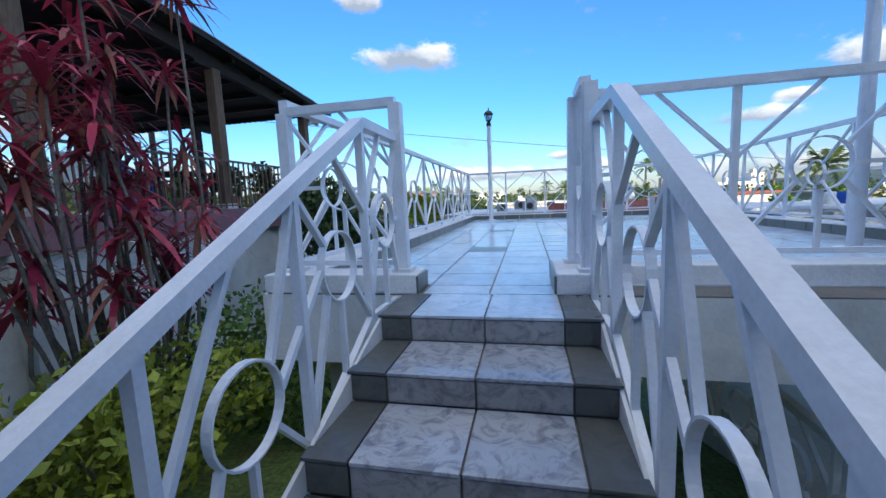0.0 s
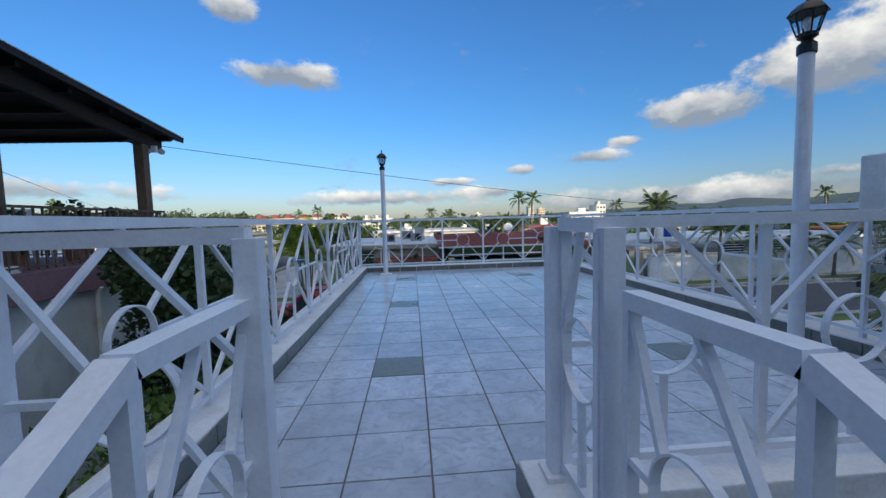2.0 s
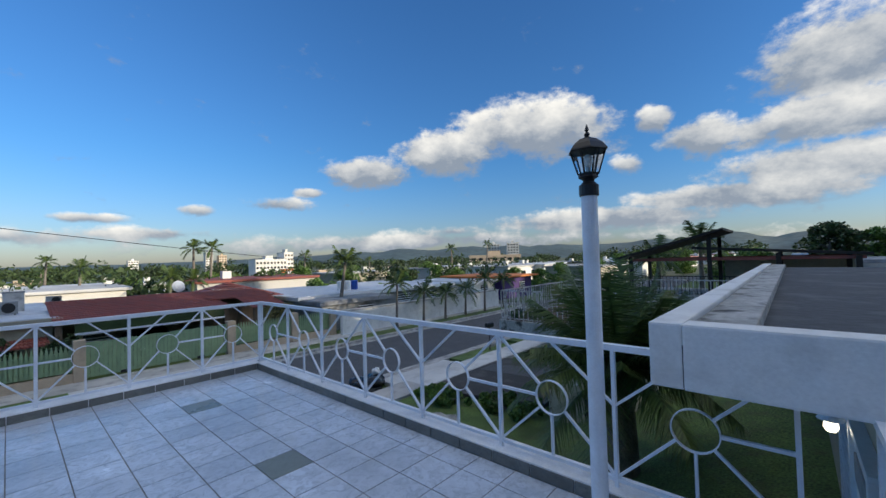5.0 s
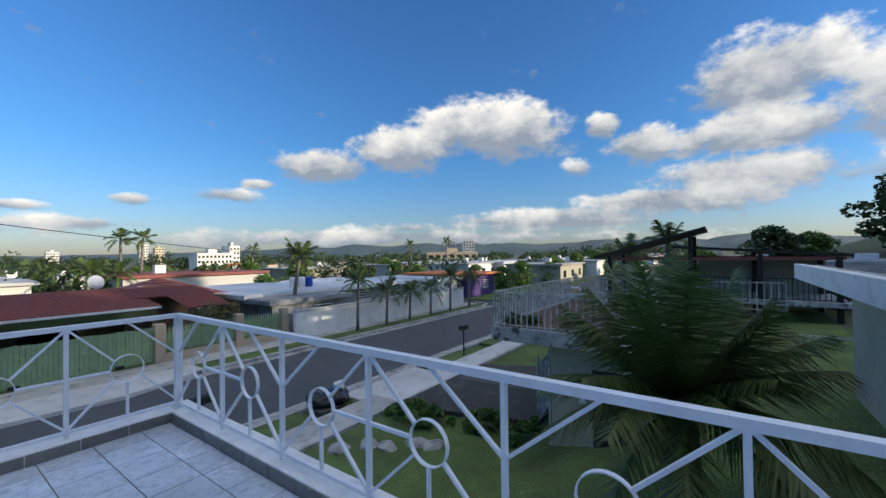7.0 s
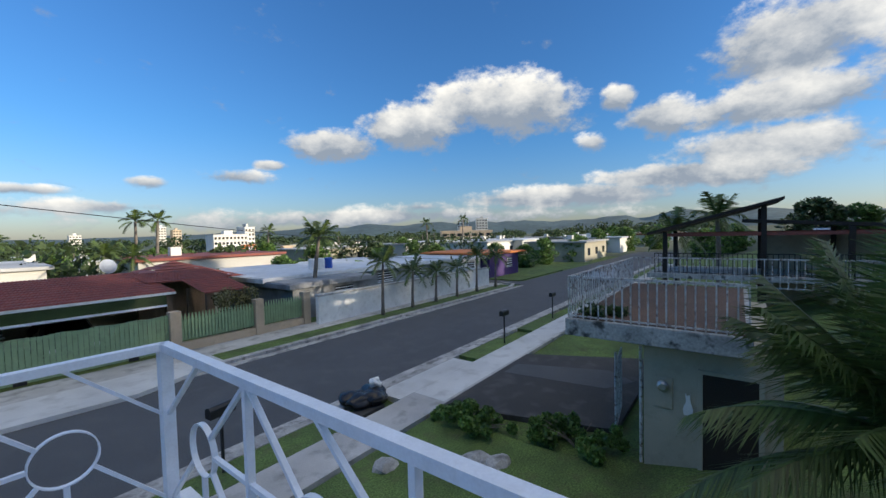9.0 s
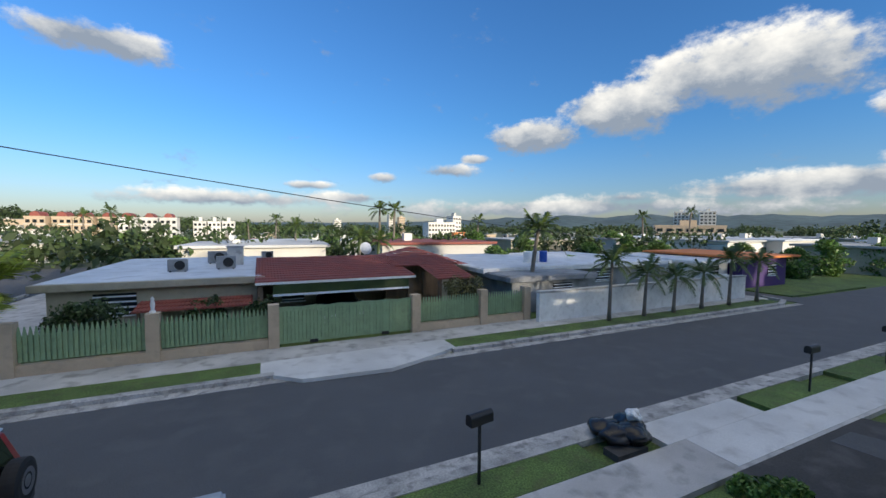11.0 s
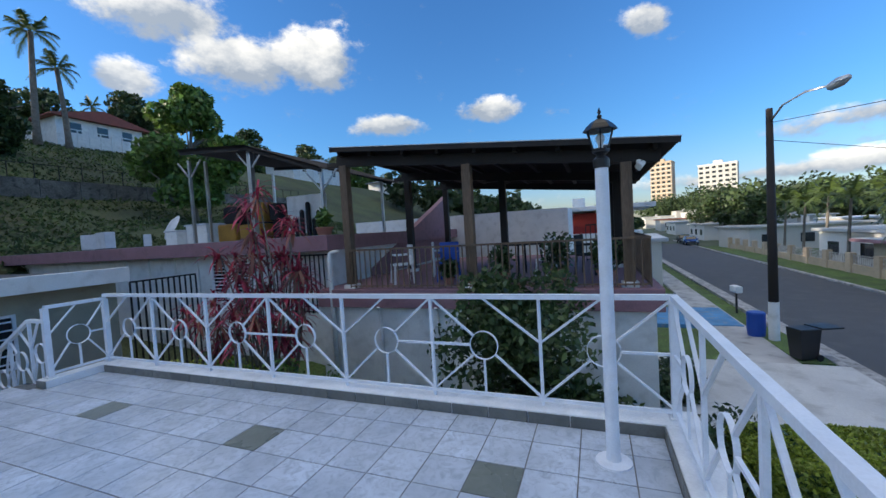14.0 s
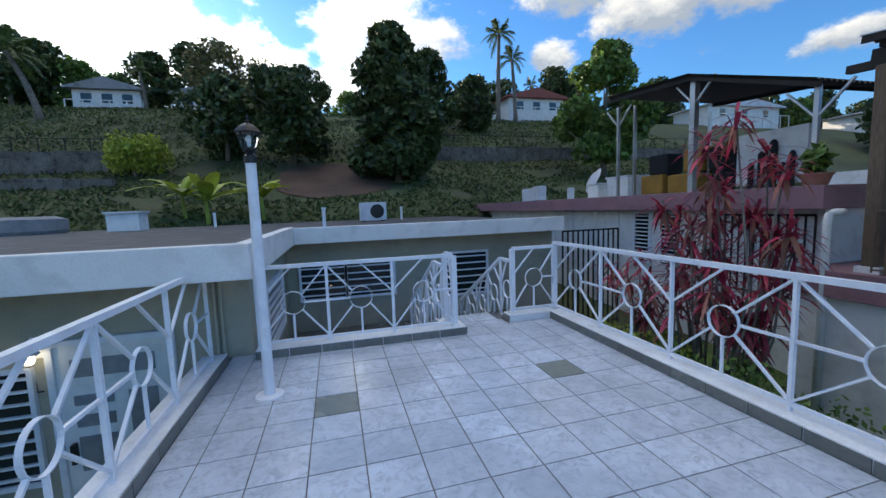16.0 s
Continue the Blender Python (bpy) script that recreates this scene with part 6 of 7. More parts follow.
strip("kerb_west", [(-19.2, 34), (-19.2, 23.6), (-20.1, 21.1), (-22.1, 19.5), (-25, 18.7), (-90, 19.4)], 0.25, GZ - 0.2, GZ + 0.11, "gutter", "worn concrete kerb round the corner", "kerb")

# street furniture


def mailbox(x, y, rz):
    t = thing("mailbox", x, y, GZ + 0.08, rz, "black metal mailbox on a thin post", "mailbox", "mailboxes")
    part("post", bar(B(), (0, 0, 0), (0, 0, 1.2), 0.045), "black", t)
    bm = B()
    prism(bm, [(-0.09, 1.2), (0.09, 1.2), (0.09, 1.33)] + [(0.09 * math.cos(a), 1.33 + 0.09 * math.sin(a)) for a in [math.pi * k / 8 for k in range(1, 8)]] + [(-0.09, 1.33)], -0.26, 0.26)
    part("case", bm, "black", t)
    part("flag", box(B(), 0.092, 0.1, -0.1, 0.1, 1.3, 1.34), "charcoal", t)


mailbox(5.93, 10.68, 100)
mailbox(16.95, 10.3, 90)
mailbox(22.5, 10.4, 90)
t = thing("mailbox", -19.5, 10.5, GZ + 0.08, 95, "white metal mailbox on a post", "mailbox")
part("post", bar(B(), (0, 0, 0), (0, 0, 1.0), 0.07), "black", t)
part("case", box(B(), -0.14, 0.14, -0.35, 0.35, 1.0, 1.3, 0.03), "white", t)

u = thing("utility_cabinet", -2.42, 10.85, GZ + 0.1, 12, "mint green ribbed steel utility cabinet on the grass", "utility cabinet")
part("base", box(B(), -0.3, 0.3, -0.3, 0.3, 0, 0.06), "black", u)
part("body", box(B(), -0.25, 0.25, -0.25, 0.25, 0.06, 0.84, 0.02), "mint", u)
for k in range(9):
    part("rib", box(B(), -0.265, 0.265, -0.265, 0.265, 0.12 + k * 0.075, 0.16 + k * 0.075, 0.006), "mint", u)
part("cap", box(B(), -0.28, 0.28, -0.28, 0.28, 0.82, 0.9, 0.03), "mint", u)

pole = thing("street_lamp", -14.9, 10.35, GZ, 0, "dark timber street lamp pole with a curved arm", "street lamp")
part("pole", tube(B(), [(0, 0, 0), (0, 0, 4), (0, 0, 8.4)], [0.16, 0.14, 0.10], 14), "timber_dark", pole, smooth=True)
part("painted_foot", lathe(B(), [(0.168, 0.0), (0.162, 1.5)], 14), "white", pole, "white painted foot")
part("arm", tube(B(), [(0, 0, 7.9), (0.5, 0.2, 8.35), (1.3, 0.5, 8.5), (2.0, 0.8, 8.42)], 0.035, 8), "chrome", pole, smooth=True)
hd = part("head", lathe(B(), [(0.03, -0.3), (0.12, -0.2), (0.15, 0.1), (0.08, 0.35), (0.02, 0.4)], 12), "chrome", pole, smooth=True)
hd.matrix_local = pose(2.2, 0.88, 8.40, 80, 0, 112)
for dy, name2, x1, y1, z1 in ((0.0, "cable", 60.0, 26.0, 1.6), (0.15, "cable", -30.0, 60.0, 3.5)):
    bm = B()
    p0 = Vector((-14.9, 10.35, GZ + 7.9 - dy * 4))
    p1 = Vector((x1, y1, z1))
    tube(bm, [p0.lerp(p1, k / 24) - Vector((0, 0, 2.3 * math.sin(math.pi * k / 24))) for k in range(25)], 0.010, 5)
    ob = tagged(part("cable", bm, "black"), "thin black overhead cable", "cable")
wheelie = thing("wheelie_bin", -12.75, 10.35, GZ + 0.1, 20, "black wheelie bin with its lid open at the kerb", "bin")
bm = B()
box(bm, -0.28, 0.28, -0.32, 0.32, 0.05, 1.0, 0.03)
for v in bm.verts:
    if v.co.z < 0.4:
        v.co.x *= 0.8
        v.co.y *= 0.8
part("body", bm, "plastic", wheelie)
part("lid", box(B(), -0.32, 0.32, 0.3, 0.95, 0.98, 1.03, 0.015), "plastic", wheelie)
for sx in (-0.25, 0.25):
    part("wheel", lathe(B(), [(0.1, -0.03), (0.1, 0.03)], 14), "rubber", wheelie).matrix_local = pose(sx, 0.27, 0.1, 0, 90)
t = thing("recycling_bin", -15.5, 10.0, GZ + 0.1, 0, "blue plastic recycling drum beside the pole", "bin")
part("drum", lathe(B(), [(0.27, 0), (0.3, 0.3), (0.29, 0.7), (0.3, 0.85), (0.27, 0.9)], 18), "binblue", t)
t = thing("fire_hydrant", -5.62, 19.55, GZ + 0.12, 0, "stubby orange fire hydrant on the pavement", "fire hydrant")
part("barrel", lathe(B(), [(0.14, 0), (0.14, 0.05), (0.1, 0.07), (0.1, 0.45), (0.13, 0.46), (0.12, 0.56), (0.06, 0.64), (0.02, 0.66)], 16), "orange", t)
for a in (0, 90, 180):
    part("outlet", lathe(B(), [(0.055, 0), (0.055, 0.16), (0.03, 0.17)], 10), "orange", t).matrix_local = pose(0, 0, 0.36, 90, 0, a)
t = thing("street_sign", -6.0, 19.3, GZ + 0.12, 10, "blue street name sign on a grey pole", "street sign")
part("pole", tube(B(), [(0, 0, 0), (0, 0, 2.0)], 0.03, 8), "chrome", t)
part("plate", box(B(), -0.42, 0.42, -0.012, 0.012, 2.0, 2.18, 0.004), "signblue", t)
part("plate", box(B(), -0.012, 0.012, -0.42, 0.42, 2.2, 2.38, 0.004), "signblue", t)
part("lettering", box(B(), -0.32, 0.32, -0.016, -0.013, 2.06, 2.12), "white", t)
t = thing("warning_sign", -17.3, 22.2, GZ, 0, "yellow diamond warning sign on a post", "road sign")
part("pole", bar(B(), (0, 0, 0), (0, 0, 2.3), 0.05), "chrome", t)
part("plate", box(B(), -0.33, 0.33, -0.012, 0.012, -0.33, 0.33, 0.01), "yellow", t).matrix_local = pose(0, -0.04, 2.3, 0, 45, 20)
t = thing("statuette", -1.17, 21.0, -1.38, 0, "small white garden statuette on the fence post", "statue")
part("figure", lathe(B(), [(0.1, 0), (0.1, 0.06), (0.05, 0.1), (0.08, 0.3), (0.05, 0.42), (0.06, 0.5), (0.01, 0.57)], 12), "white", t)
# rubbish by the kerb
rub = thing("rubbish_heap", 9.9, 10.75, GZ + 0.1, 0, "torn black bin bags dumped beside the kerb", "rubbish")
rng = np.random.default_rng(5)
for k in range(5):
    bm = B()
    bmesh.ops.create_icosphere(bm, subdivisions=3, radius=0.32)
    for v in bm.verts:
        f = 1 + 0.35 * noise.noise(v.co * 4 + Vector((k * 7, 0, 0)))
        v.co = Vector((v.co.x * f * 1.15, v.co.y * f, v.co.z * f * 0.65 + 0.17))
    part("bag", bm, "bag", rub, smooth=True).location = (rng.uniform(-0.5, 0.5), rng.uniform(-0.3, 0.3), 0)
bm = B()
bmesh.ops.create_icosphere(bm, subdivisions=3, radius=0.16)
for v in bm.verts:
    v.co *= 1 + 0.5 * noise.noise(v.co * 9)
part("white_bag", bm, "white", rub, "crumpled white plastic bag").location = (0.2, 0, 0.45)
flat("drain_cover", rect(9.0, 9.9, 10.2, 10.6), "concrete_dark", GZ + 0.125, "dark drain grating beside the rubbish", "drain")
bm = B()
lathe(bm, [(0.42, 0), (0.42, 0.016)], 28, (-8.0, 15.2, GZ))
structure("manhole_cover", bm, "trim_grey", "round iron manhole cover in the road", "manhole cover")

# hedge and planting on the street side


def clipped_hedge(x, y, z, w, d, h, rz, n, label):
    """A hedge clipped to a soft box: leaves over its faces, a solid dark green box inside."""
    rng = np.random.default_rng(31)
    t = thing("clipped_hedge", x, y, z, rz, label, "hedge")
    p = rng.uniform(-1, 1, (n, 3))
    k = rng.integers(0, 3, n)
    s = np.where(rng.uniform(size=n) < 0.5, -1.0, 1.0)
    p[np.arange(n), k] = s * rng.uniform(0.86, 1.03, n)
    low = p[:, 2] < -0.97
    p[low, 2] = 1.0
    r = np.linalg.norm(np.abs(p) ** 5, axis=1) ** 0.2
    p /= np.maximum(r, 0.98)[:, None]
    bump = np.array([1 + 0.07 * noise.noise(Vector(q) * 2.5) for q in p])
    p *= bump[:, None]
    leaves("foliage", p * np.array([w / 2, d / 2, h / 2]) + np.array([0, 0, h / 2]), 0.055, "leaf_lime", t, rng)
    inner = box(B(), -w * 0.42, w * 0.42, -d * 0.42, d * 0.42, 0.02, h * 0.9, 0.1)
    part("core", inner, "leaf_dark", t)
    return t


clipped_hedge(-5.05, 7.7, GZ, 1.35, 2.5, 1.16, 12, 16000, "clipped yellow-green hedge on the lawn")
bush("shrub", -9.5, 6.0, GZ, 3.2, 1.6, 0.9, "leaf_dark", 4200, 0.08, 32, "loose dark shrubs beside the driveway", "shrub")
bush("shrub", 0.2, 23.0, GZ, 1.6, 1.2, 1.9, "leaf_dark", 2600, 0.09, 33, "round dark shrub in the front garden", "shrub")
bush("shrub", -3.4, 22.6, GZ, 2.6, 1.2, 2.1, "leaf_dark", 3000, 0.09, 34, "mixed shrubs behind the green fence", "shrub")
bush("shrub", 2.2, 22.5, GZ, 1.3, 1.1, 1.9, "leaf_dark", 2300, 0.08, 38, "round dark bush beside the gate", "shrub")
bush("shrub", 11.4, 21.9, GZ, 2.2, 1.2, 2.4, "leaf_pale", 3800, 0.08, 35, "pale flowering shrub spilling over the fence", "shrub")
bush("shrub", -12.6, 26.5, GZ, 2.4, 2.2, 3.0, "leaf_dark", 3000, 0.14, 37, "dark leafy shrub beside the side street", "shrub")
bush("long_grass", 10.3, 7.6, GZ, 1.3, 2.6, 0.5, "leaf", 5200, 0.07, 39, "overgrown grass beside the dark driveway", "grass")
bush("long_grass", 11.0, 5.3, GZ, 1.4, 2.4, 0.5, "leaf", 5000, 0.07, 40, "overgrown grass along the garden edge", "grass")
# areca clump on the corner
ar = thing("areca_palm", -6.2, 21.6, GZ, 0, "dense bright areca palm clump on the street corner", "palm")
V, F = [], []
rng = np.random.default_rng(9)
bm = B()
for k in range(11):
    a, r = k * 2.4, 0.15 + 0.07 * k
    bx, by, h = math.cos(a) * r, math.sin(a) * r, rng.uniform(1.1, 3.0)
    tube(bm, [(bx * 0.5, by * 0.5, 0), (bx, by, h)], [0.05, 0.035], 6)
    for j in range(7):
        v, f = frond(rng, rng.uniform(1.9, 2.7), rng.uniform(0.75, 1.4), rng.uniform(0.3, 0.6), 0.62, 16)
        R = Matrix.Rotation(j * 0.9 + a, 3, "Z")
        o = len(V)
        V += [tuple(R @ p + Vector((bx, by, h))) for p in v]
        F += [tuple(i + o for i in q) for q in f]
part("stem", bm, "bark", ar)
raw("fronds", V, F, "leaf_lime", ar)
# palms along the white wall
for k, (x, h, s) in enumerate(((18.4, 3.0, 1), (21.0, 2.3, 2), (23.4, 2.0, 3), (25.9, 2.1, 4), (28.6, 2.8, 5), (31.6, 2.6, 6))):
    palm("palm_tree", x, 19.0, GZ + 0.1, h, 1.45, 16, 40 + s, 0.075, (0.1, 0.0), "slender young palm in the grass verge")
palm("palm_tree", 17.2, 24.0, GZ, 4.7, 2.0, 20, 60, 0.12, (0.7, 0.2), "tall leaning coconut palm behind the white wall")
for k, (x, y, h) in enumerate(((-24.6, 20.2, 3.6), (-28.5, 21.9, 4.2), (-31, 23, 4.8), (-34, 23.5, 4.4), (-37, 22.6, 4.6), (-41, 23, 5.0), (-45, 23, 4.6), (-49, 23, 4.8), (-30, 26, 5.2), (-39, 26, 5.4))):
    palm("palm_tree", x, y, GZ, h + 0.8, 2.3, 17, 70 + k, 0.1, (0.3, 0.1), "palm tree behind the garden wall", nseg=11)
palm("palm_tree", -16.0, 22.6, GZ, 0.6, 1.2, 12, 90, 0.09, (0.2, 0.1), "short young palm at the corner")
palm("palm_tree", 6.3, 62, -6, 7.5, 2.2, 16, 91, 0.16, (0.2, 0), "tall palm rising over the roofs")
palm("palm_tree", 10.2, 40, -5, 5.5, 1.9, 16, 92, 0.14, (0.2, 0), "palm tree behind the red roof")
palm("palm_tree", 12.2, 41, -5, 5.2, 1.9, 16, 93, 0.14, (0.2, 0), "palm tree behind the red roof")

# ---- the old house to the east ----
bm = B()
box(bm, 10.6, 17.0, 2.3, 5.42, -0.64, -0.29, 0.02)
structure("balcony_slab", bm, "mould", "mouldy peeling concrete balcony slab", "slab")
bm = B()
box(bm, 10.72, 16.9, 2.4, 5.3, -0.29, -0.275)
structure("balcony_floor", bm, "soil", "dirty brown balcony floor", "floor")
bm = B()
box(bm, 11.0, 16.8, 1.9, 4.0, GZ - 0.1, -0.64)
structure("wall_east", bm, "cream", "grey-cream wall under the old balcony", "wall")
od = thing("door_2", 0, 0, 0, 0, "dark stained timber garden door in a pale frame", "door", "", "structure")
part("leaf", box(B(), 10.955, 10.997, 2.22, 3.02, GZ, -1.12, 0.004), "timber_dark", od)
for y0, y1, z0, z1 in ((2.14, 2.22, GZ, -1.05), (3.02, 3.10, GZ, -1.05), (2.22, 3.02, -1.12, -1.05)):
    part("frame", box(B(), 10.94, 10.998, y0, y1, z0, z1, 0.004), "cream", od)
bar_railing("balcony_railing", (10.66, 5.36, 0), (16.95, 5.36, 0), -0.29, 0.58, 0.15, "rust", "rusty flaking balcony railing", 0.012)
bar_railing("balcony_railing", (10.66, 2.36, 0), (10.66, 5.36, 0), -0.29, 0.58, 0.15, "rust", "rusty flaking balcony railing", 0.012)
bar_railing("balcony_railing", (16.95, -1.0, 0), (16.95, 5.36, 0), -0.29, 0.58, 0.17, "rust", "rusty flaking balcony railing", 0.012)
bar_railing("iron_gate", (12.15, 4.78, GZ), (13.4, 4.95, GZ), 0.05, 1.65, 0.13, "rust", "white flaking iron gate standing open", 0.012)
bar_railing("garden_fence", (17.5, -9.0, GZ), (17.5, -1.2, GZ), 0.05, 2.2, 0.16, "rust", "flaking white iron fence in the garden", 0.012)
for y in (4.05, 4.6):
    g = thing("gate_post", 12.1 if y > 4.3 else 11.05, 4.78 if y > 4.3 else 4.06, GZ, 0, "thin pale metal post beside the old house", "post", "gate posts")
    part("shaft", tube(B(), [(0, 0, 0), (0, 0, 2.5 if y < 4.3 else 1.9)], 0.03, 8), "rust", g)
weeds = thing("weeds", 10.95, 4.95, -0.275, 0, "weeds growing in the balcony's corner", "weeds")
leaves("foliage", crown_points(420, [(0, 0, 0.12, 0.25, 0.28, 0.18), (0.3, -0.4, 0.1, 0.2, 0.25, 0.14)], RNG, 0.1), 0.07, "leaf_dark", weeds, RNG, long=2.2)

pr = thing("timber_porch", 0, 0, -0.5, 0, "dark timber porch with a single steep pent roof", "porch")
bm = B()
prism(bm, [(5.9, 1.74), (1.1, 3.06), (1.1, 3.17), (5.9, 1.86)], -27, -22.6)
bmesh.ops.rotate(bm, verts=bm.verts, matrix=Matrix.Rotation(radians(90), 3, "Z"))
part("roof", bm, "timber_dark", pr, "dark pent roof with a thin edge")
bm = B()
prism(bm, [(2.4, 2.22), (-3.6, 1.78), (-3.6, 1.9), (2.4, 2.34)], -27, -22.9)
bmesh.ops.rotate(bm, verts=bm.verts, matrix=Matrix.Rotation(radians(90), 3, "Z"))
part("lower_roof", bm, "timber_dark", pr)
for x in (23.0, 26.6):
    for y, h in ((5.2, 1.88), (1.7, 2.86), (-0.8, 1.96), (-3.2, 1.78)):
        part("post", box(B(), x - 0.09, x + 0.09, y - 0.09, y + 0.09, -2.72, h, 0.01), "timber_dark", pr)
    part("tie_beam", bar(B(), (x, 5.2, 1.72), (x, -3.4, 1.72), 0.1, 0.14), "clay", pr)
part("deck", box(B(), 22.6, 27, -3.6, 5.9, -0.2, 0.0, 0.01), "mould", pr)
part("back_wall", box(B(), 26.7, 26.9, -3.4, 1.5, -2.7, 1.7), "cream", pr)
bar_railing("porch_railing", (22.8, -3.4, 0), (22.8, 5.6, 0), -0.5, 0.4, 0.16, "black", "dark iron porch railing", 0.012)
m = thing("electric_meter", 11.0, 3.66, -1.5, 0, "electric meter box on the wall", "meter")
part("plate", box(B(), -0.03, 0, -0.16, 0.16, -0.4, 0.2, 0.01), "cream", m)
part("dial", lathe(B(), [(0.1, 0), (0.1, 0.06), (0.06, 0.09)], 16), "chrome", m).matrix_local = pose(-0.03, 0, 0.03, 0, -90)
t = thing("wall_ornament", 10.99, 3.25, -1.95, 0, "white animal shaped wall ornament", "ornament")
part("figure", prism(B(), [(-0.07, 0), (0.07, 0), (0.08, 0.12), (0.03, 0.26), (0.045, 0.4), (0.01, 0.36), (-0.03, 0.4), (-0.04, 0.26), (-0.08, 0.12)], 0.004, 0.02), "white", t).matrix_local = pose(0, 0, 0, 0, 0, 90)
mh = thing("maroon_house", 29, -8, GZ, 0, "maroon walled house with a pale corrugated lean-to roof", "house")
part("wall", box(B(), -1, 8, -7, 5.6, 0, 3.3, 0.02), "maroon", mh)
part("roof", box(B(), -1.6, 3.4, -7.4, 6.0, 3.3, 3.42, 0.01), "roof_white", mh)
part("upper_wall", box(B(), 3.4, 12, -7, 9, 3.3, 3.9, 0.01), "far_white", mh)
part("upper_roof", box(B(), 3.0, 12.4, -7.4, 9.4, 3.9, 4.1, 0.01), "roof_grey", mh)
for y in (-4, 1, 6):
    part("cistern", box(B(), 6, 7.2, y, y + 0.8, 4.1, 4.5, 0.03), "roof_white", mh)
# big dark cycad-like palm in the garden
palm("date_palm", 7.75, 1.05, GZ, 2.8, 2.25, 44, 101, 0.24, (0, 0), "large dark feathery date palm in the garden", "palm", "palm", 0.55, 38)
palm("palm_tree", 30, 5.5, GZ, 4.4, 2.2, 16, 102, 0.14, (0.3, 0.1), "coconut palm beside the old house")
palm("palm_tree", 33, 3.5, GZ, 5.4, 2.4, 16, 103, 0.14, (0.3, 0.1), "coconut palm beside the old house")
flat("garden_lawn", rect(3.6, 10.4, 3.0, 8.8), "lawn", GZ + 0.06, "mown lawn beside the terrace", "lawn")
for k in range(5):
    t = thing("garden_rock", 8.0 + 0.35 * k + 0.2 * (k % 2), 8.2 - 0.45 * k, GZ + 0.05, k * 40, "rough grey rock edging the lawn", "rock", "edging rocks")
    bm = B()
    bmesh.ops.create_icosphere(bm, subdivisions=2, radius=0.24)
    for v in bm.verts:
        v.co = Vector((v.co.x * 1.3, v.co.y, v.co.z * 0.6)) * (1 + 0.4 * noise.noise(v.co * 5 + Vector((k, 0, 0))))
    part("rock", bm, "gutter", t)
# far crossing: house with an orange roof
flat_house("purple_house", 37.5, 44, 23, 31, GZ, -0.6, "purple", "orange", "purple house with an orange roof on the corner", [(1, 0.9, 1.2, 1.0)], 0.7, "orange", 0.15)
flat_house("white_porch_house", 33.6, 37.3, 24, 32, GZ, -0.9, "white", "roof_white", "white porch beside the purple house", [(0, 0.8, 1.2, 1.0)], 0.7, "white", 0.2)
flat("verge_far", rect(36.5, 48, 19.2, 22.6), "lawn", GZ + 0.1, "lawn in front of the purple house", "verge")

# ---- the hill behind ----


def put_tree(*a, **k):
    return tree(*a, **k)


tree("mango_tree", -2.0, -22, 3.0, 9.0, 3.7, "leaf_dark", 20000, 0.30, 201, 0.3, "dense dark mango tree on the grassy slope", 0.10, 0.45, 75)
tree("leafy_tree", 4.6, -26, 4.6, 6.6, 3.0, "leaf_dark", 8000, 0.26, 202, 0.22, "dark rounded tree on the slope", 0.15)
tree("lacy_tree", 12.0, -40, 10.6, 7.0, 3.4, "leaf_pale", 3600, 0.24, 203, 0.16, "thin lacy tree against the bright sky", 0.3)
tree("lacy_tree", 8.4, -40, 10.6, 5.6, 2.6, "leaf_pale", 900, 0.22, 204, 0.13, "thin lacy tree against the bright sky", 0.3)
tree("leafy_tree", -17.2, -22, 3.2, 9.2, 3.6, "leaf", 11000, 0.28, 205, 0.25, "tall rounded green tree on the slope", 0.12)
tree("leafy_tree", -7.0, -34, 8.0, 7.6, 3.2, "leaf_dark", 7000, 0.28, 206, 0.22, "dark tree higher on the slope", 0.15)
tree("leafy_tree", -12.5, -36, 8.6, 6.0, 2.6, "leaf_dark", 5000, 0.28, 207, 0.2, "dark tree higher on the slope", 0.15)
tree("leafy_tree", 8.8, -27, 5.2, 5.0, 2.6, "leaf_dark", 5200, 0.26, 208, 0.2, "dark shrubby tree below the crest", 0.1)
palm("royal_palm", -17.7, -42, 11.4, 10.3, 2.6, 17, 211, 0.22, (-0.3, 0), "tall royal palm on the hill")
palm("royal_palm", -20.0, -42, 11.4, 7.6, 2.4, 15, 212, 0.2, (0.4, 0), "royal palm on the hill")
palm("royal_palm", -25.5, -48, 13, 5.0, 1.8, 13, 213, 0.16, (0.2, 0), "smaller palm beside the hill house")
palm("coconut_palm", 25.0, -38, 9.6, 5.6, 3.0, 18, 214, 0.2, (1.6, 0.2), "leaning coconut palm on the hill")
palm("coconut_palm", 19.6, -44, 12.4, 3.6, 1.6, 13, 215, 0.13, (0.2, 0.2), "small palm on the crest")
bush("shrub", 12.7, -23.5, 3.6, 2.6, 2.2, 2.6, "leaf_lime", 3200, 0.16, 221, "yellow-green shrub on the slope", "shrub")
